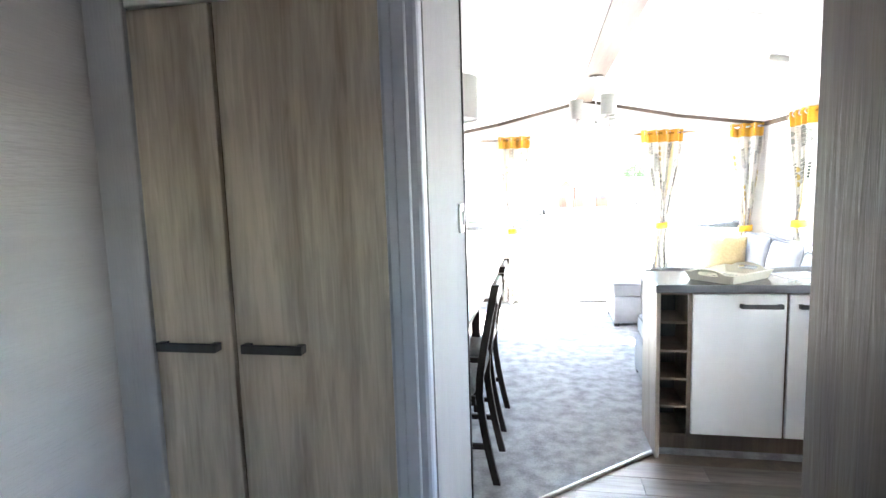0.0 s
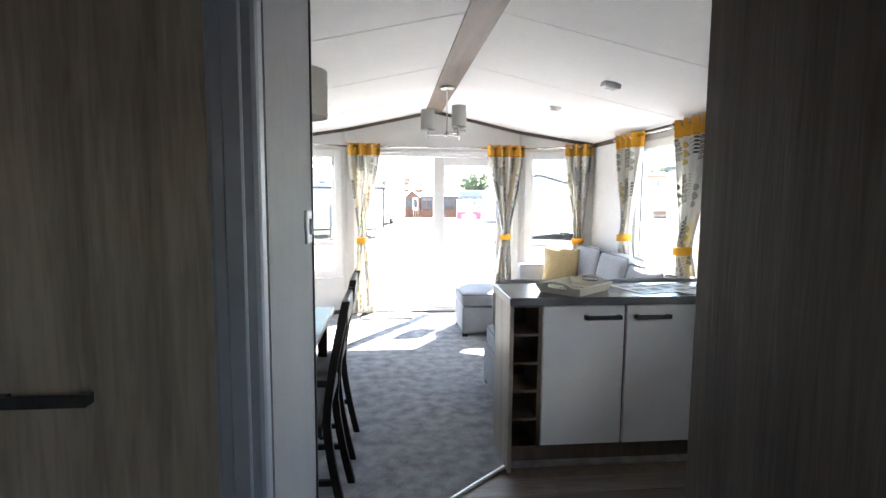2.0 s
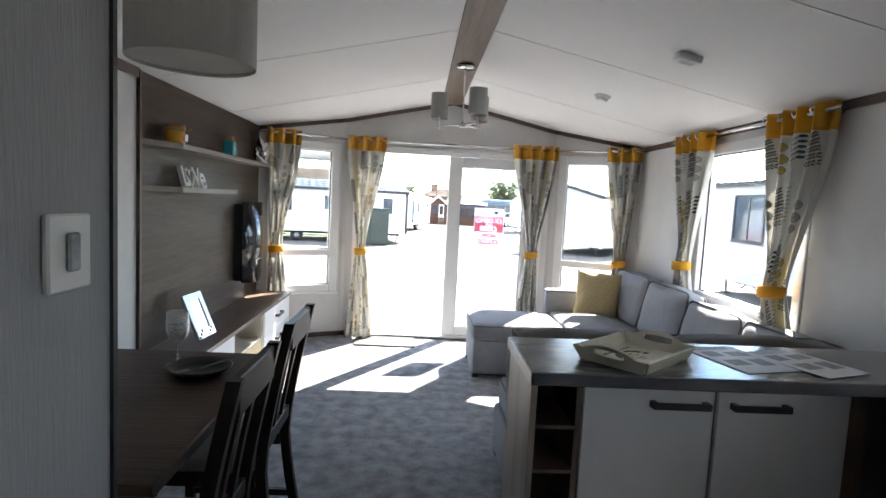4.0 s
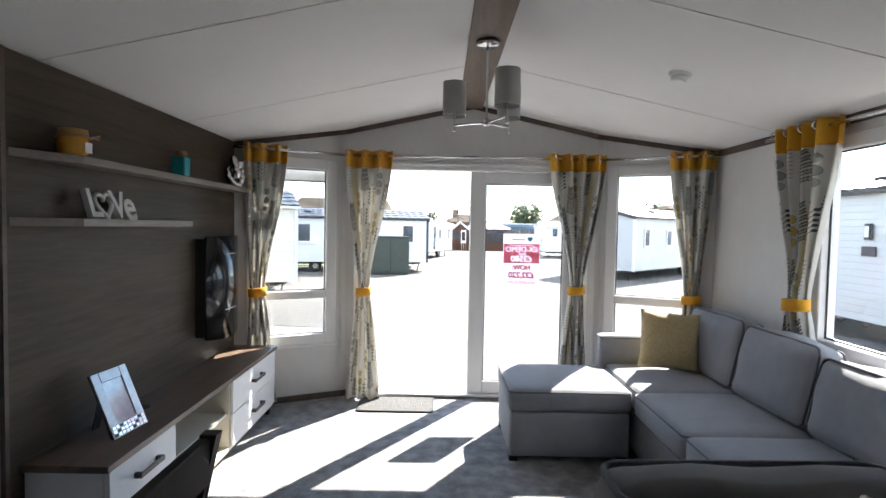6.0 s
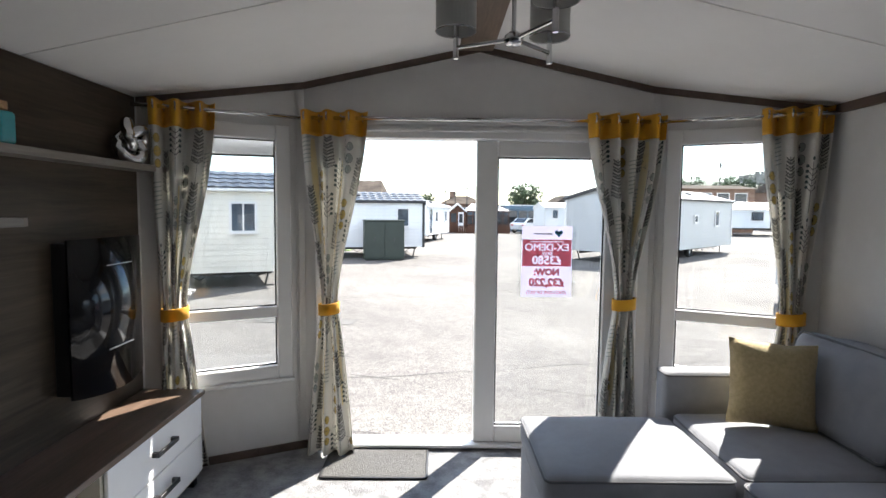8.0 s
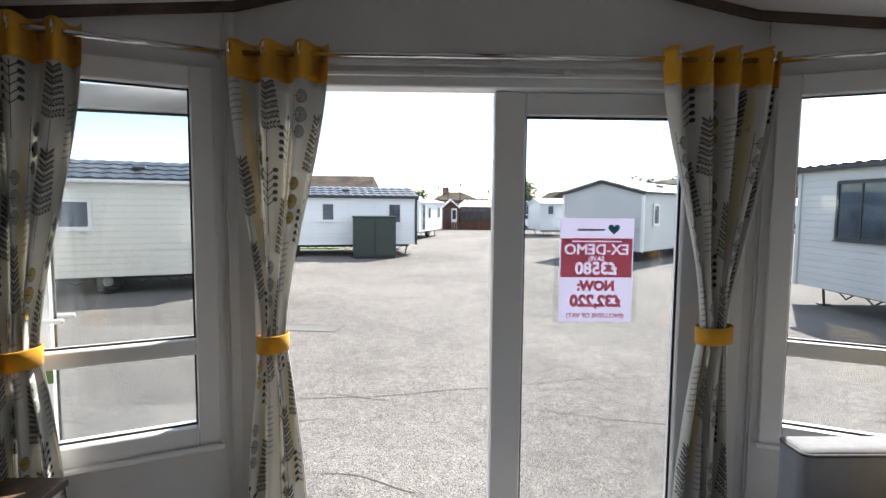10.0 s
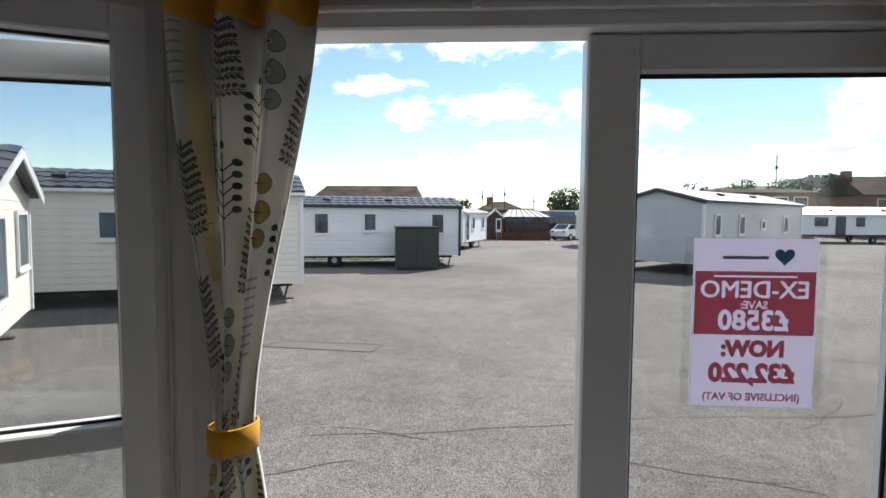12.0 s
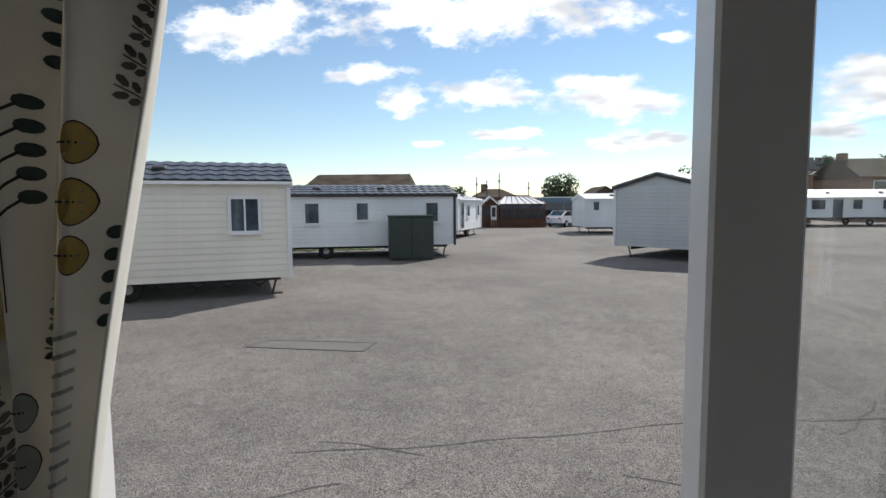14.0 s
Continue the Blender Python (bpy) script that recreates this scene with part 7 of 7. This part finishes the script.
def house(at, turn, w, d, eave, ridge, label, wallmat=M_BRICK, hip=0.0, stack=True, stack_x=1.0):
    h = thing("house", (*at, GZ), label, "house", turn=turn)
    part("wall", box(0, w, 0, d, 0, eave), wallmat, h, local=True)
    bm = bmesh.new()
    v = [bm.verts.new(p) for p in ((-0.4, -0.4, eave), (w + 0.4, -0.4, eave), (w + 0.4, d + 0.4, eave), (-0.4, d + 0.4, eave), (hip, d / 2, ridge), (w - hip, d / 2, ridge))]
    for f in ((0, 1, 5, 4), (2, 3, 4, 5), (1, 2, 5), (3, 0, 4), (3, 2, 1, 0)):
        bm.faces.new([v[i] for i in f])
    bmesh.ops.recalc_face_normals(bm, faces=bm.faces[:])
    r = part("roof", bm, M_HROOF, h, local=True)
    if stack:
        part("chimney", box(stack_x, stack_x + 0.8, d / 2 - 0.4, d / 2 + 0.4, ridge - 1.2, ridge + 0.6), M_BRICK, r, local=True)
    for i in range(4):
        wn_ = part("window", box(w * (0.1 + 0.22 * i), w * (0.1 + 0.22 * i) + 1.2, -0.06, -0.001, eave - 1.7, eave - 0.5), M_DARKGLASS, h, local=True)
        part("frame", box(w * (0.1 + 0.22 * i) - 0.08, w * (0.1 + 0.22 * i) + 1.28, -0.03, -0.002, eave - 1.78, eave - 0.42), M_UPVC, wn_, local=True)
    return h


house((-12.35, 47.08), 0, 7.6, 7.0, 3.3, 4.62, "bungalow with weathered brown roof behind the caravans", stack=False)
house((0.61, 72.0), 0, 5.2, 6.0, 2.9, 3.95, "distant bungalow with hipped brown roof", hip=1.7)
house((19.44, 77.88), 90, 8.0, 3.0, 3.1, 4.3, "distant brick house with gable roof", stack=False)
house((41.8, 66.0), 0, 14.0, 9.0, 4.7, 6.95, "brown brick house with clay roof and chimney above the far caravan", hip=0.4, stack_x=0.5)
house((25.6, 62.0), -2, 8.6, 6.0, 4.7, 5.2, "low brown building behind the grey caravan", hip=0.3, stack=False)


def tree(name, at, height, spread, label, seed, trunk=0.3, leaves=1300):
    rnd = random.Random(seed)
    t = thing(name, (*at, GZ), label, "tree")
    bm = tube([(0, 0, 0), (0.1, 0.05, height * 0.3), (0.0, 0.1, height * 0.62)], trunk, seg=8)
    for v in bm.verts:
        k = 1 - 0.6 * v.co.z / height
        v.co.x *= k; v.co.y *= k
    for i in range(7):
        a = 2 * math.pi * i / 7 + rnd.uniform(-0.3, 0.3)
        z = height * rnd.uniform(0.3, 0.55)
        tube([(0, 0, z), (spread * 0.4 * math.cos(a), spread * 0.4 * math.sin(a), z + height * 0.2), (spread * 0.75 * math.cos(a), spread * 0.75 * math.sin(a), z + height * 0.28)], trunk * 0.28, seg=6, bm=bm)
    part("trunk", bm, M_BARK, t, local=True)
    lobes = [(Vector((rnd.uniform(-0.6, 0.6) * spread, rnd.uniform(-0.6, 0.6) * spread, height * rnd.uniform(0.42, 0.82))), rnd.uniform(0.28, 0.5) * spread) for _ in range(13)]
    verts, faces = [], []
    for i in range(leaves):
        c, r = rnd.choice(lobes)
        d = Vector((rnd.gauss(0, 1), rnd.gauss(0, 1), rnd.gauss(0, 1))).normalized()
        p = c + d * r * rnd.uniform(0.7, 1.05)
        s = spread * rnd.uniform(0.035, 0.075)
        u = Vector((rnd.gauss(0, 1), rnd.gauss(0, 1), rnd.gauss(0, 1))).normalized()
        w = u.cross(d).normalized() if u.cross(d).length > 0.1 else Vector((1, 0, 0))
        u = w.cross(d).normalized() + 0.4 * d
        b0 = len(verts)
        for a, q in ((-1, 0), (0, 0.7), (1, 0), (0, -0.7)):
            verts.append(p + s * (a * u + q * w))
        faces.append((b0, b0 + 1, b0 + 2, b0 + 3))
    me = bpy.data.meshes.new("crown")
    me.from_pydata([tuple(v) for v in verts], [], faces)
    me.materials.append(M_LEAF)
    ob = new("crown", me)
    ob.parent = t
    return t


tree("tree", (13.09, 84.92), 6.3, 3.0, "round dark green tree behind the site office", 1, leaves=2600)
tree("tree", (-1.97, 92.01), 5.0, 2.4, "far green tree behind the roofs", 2)
for i, (x, y, h, s) in enumerate(((36.5, 95, 8.2, 3.0), (43, 96, 8.6, 2.8), (48, 95, 8.4, 3.4), (53.5, 98, 9.2, 3.6), (58.5, 96, 9.8, 4.0), (64, 94, 9.2, 4.5), (70, 96, 10.5, 4.6), (77, 96, 11.0, 5.0), (31, 97, 6.5, 2.8))):
    tree("tree", (x, y), h, s, "dark green tree on the rising ground", 10 + i, leaves=1500)

# wooded hill with a small ruined keep
bm = bmesh.new()
g = []
for i in range(41):
    row = []
    for j in range(13):
        x, y = -20 + i * 9.0, 130 + j * 14.0
        e = math.exp(-((x - 120) / 75) ** 2) * math.exp(-((y - 230) / 70) ** 2)
        row.append(bm.verts.new((x, y, GZ - 0.3 + 15.0 * e + 1.5 * e * noise.noise((x * 0.05, y * 0.05, 0)))))
    g.append(row)
for i in range(40):
    for j in range(12):
        bm.faces.new((g[i][j], g[i + 1][j], g[i + 1][j + 1], g[i][j + 1]))
tagged(part("ground_hill", bm, M_HILL, smooth=True), "wooded hillside in the distance", "hill", kind="structure")
kp = thing("castle_keep", (124, 211, 10), "grey stone castle keep on the hill", "castle")
part("tower", box(118.5, 129.2, 205, 217, 8, 15.6), M_STONE, kp)
for i in range(5):
    part("merlon", box(118.5 + i * 2.33, 119.9 + i * 2.33, 205, 206, 15.6, 16.5), M_STONE, kp)
for i, (x, y, h) in enumerate(((1.0, 70, 5.2), (2.19, 70, 4.85), (3.64, 70, 5.6), (34.67, 70, 9.4), (7.07, 70, 4.65))):
    pl_ = thing("utility_pole", (x, y, GZ), "thin dark mast above the roofs", "pole", group="masts")
    part("mast", tube([(x, y, GZ), (x, y, GZ + h)], 0.055, seg=6), M_DARKMET, pl_)
    part("insulator", box(x - 0.12, x + 0.12, y - 0.1, y + 0.1, GZ + h * 0.82, GZ + h * 0.86), M_DARKMET, pl_)
flat_patch("ground_verge", [(-9.0, 31.0), (-4.5, 32.0), (-4.5, 34.5), (-9.0, 34.0)], M_GRASS, 0.05, "strip of grass behind the caravans", "grass")

# wall lamp and name plate of the near grey caravan
wl_ = thing("wall_lamp", (8.83, 13.5, 1.2), "dark outdoor wall lamp on the grey caravan", "lamp")
part("lamp_body", box(8.80, 8.872, 13.42, 13.58, 1.28, 1.62, 0.01), M_DARKMET, wl_)
part("lens", box(8.79, 8.7995, 13.45, 13.55, 1.34, 1.56), M_PLASTIC, wl_)
single("name_plate", box(8.84, 8.872, 13.32, 13.68, 0.95, 1.15, 0.004), M_DARKMET, "dark name plate on the grey caravan", "sign")

# ---- vinyl floor boards ----
pw, pl2 = 0.15, 0.92
me_p = shared("plank", box(-pl2 / 2 + 0.001, pl2 / 2 - 0.001, -pw / 2 + 0.001, pw / 2 - 0.001, -0.008, 0.0, 0.001), M_PLANK)
for r in range(31):
    y = -1.52 + r * pw
    for k in range(5):
        x = XL + 0.1 + (0.31 * r) % pl2 + (k - 1) * pl2 + pl2 / 2
        if x - pl2 / 2 < XL - 0.02 or x + pl2 / 2 > XR + 0.02:
            continue
        if y > 2.3 and x + pl2 / 2 < (y - 2.40) * 1.1 - 0.6:
            continue
        place("plank", me_p, floor_vinyl, pose(x, y, -0.0025))
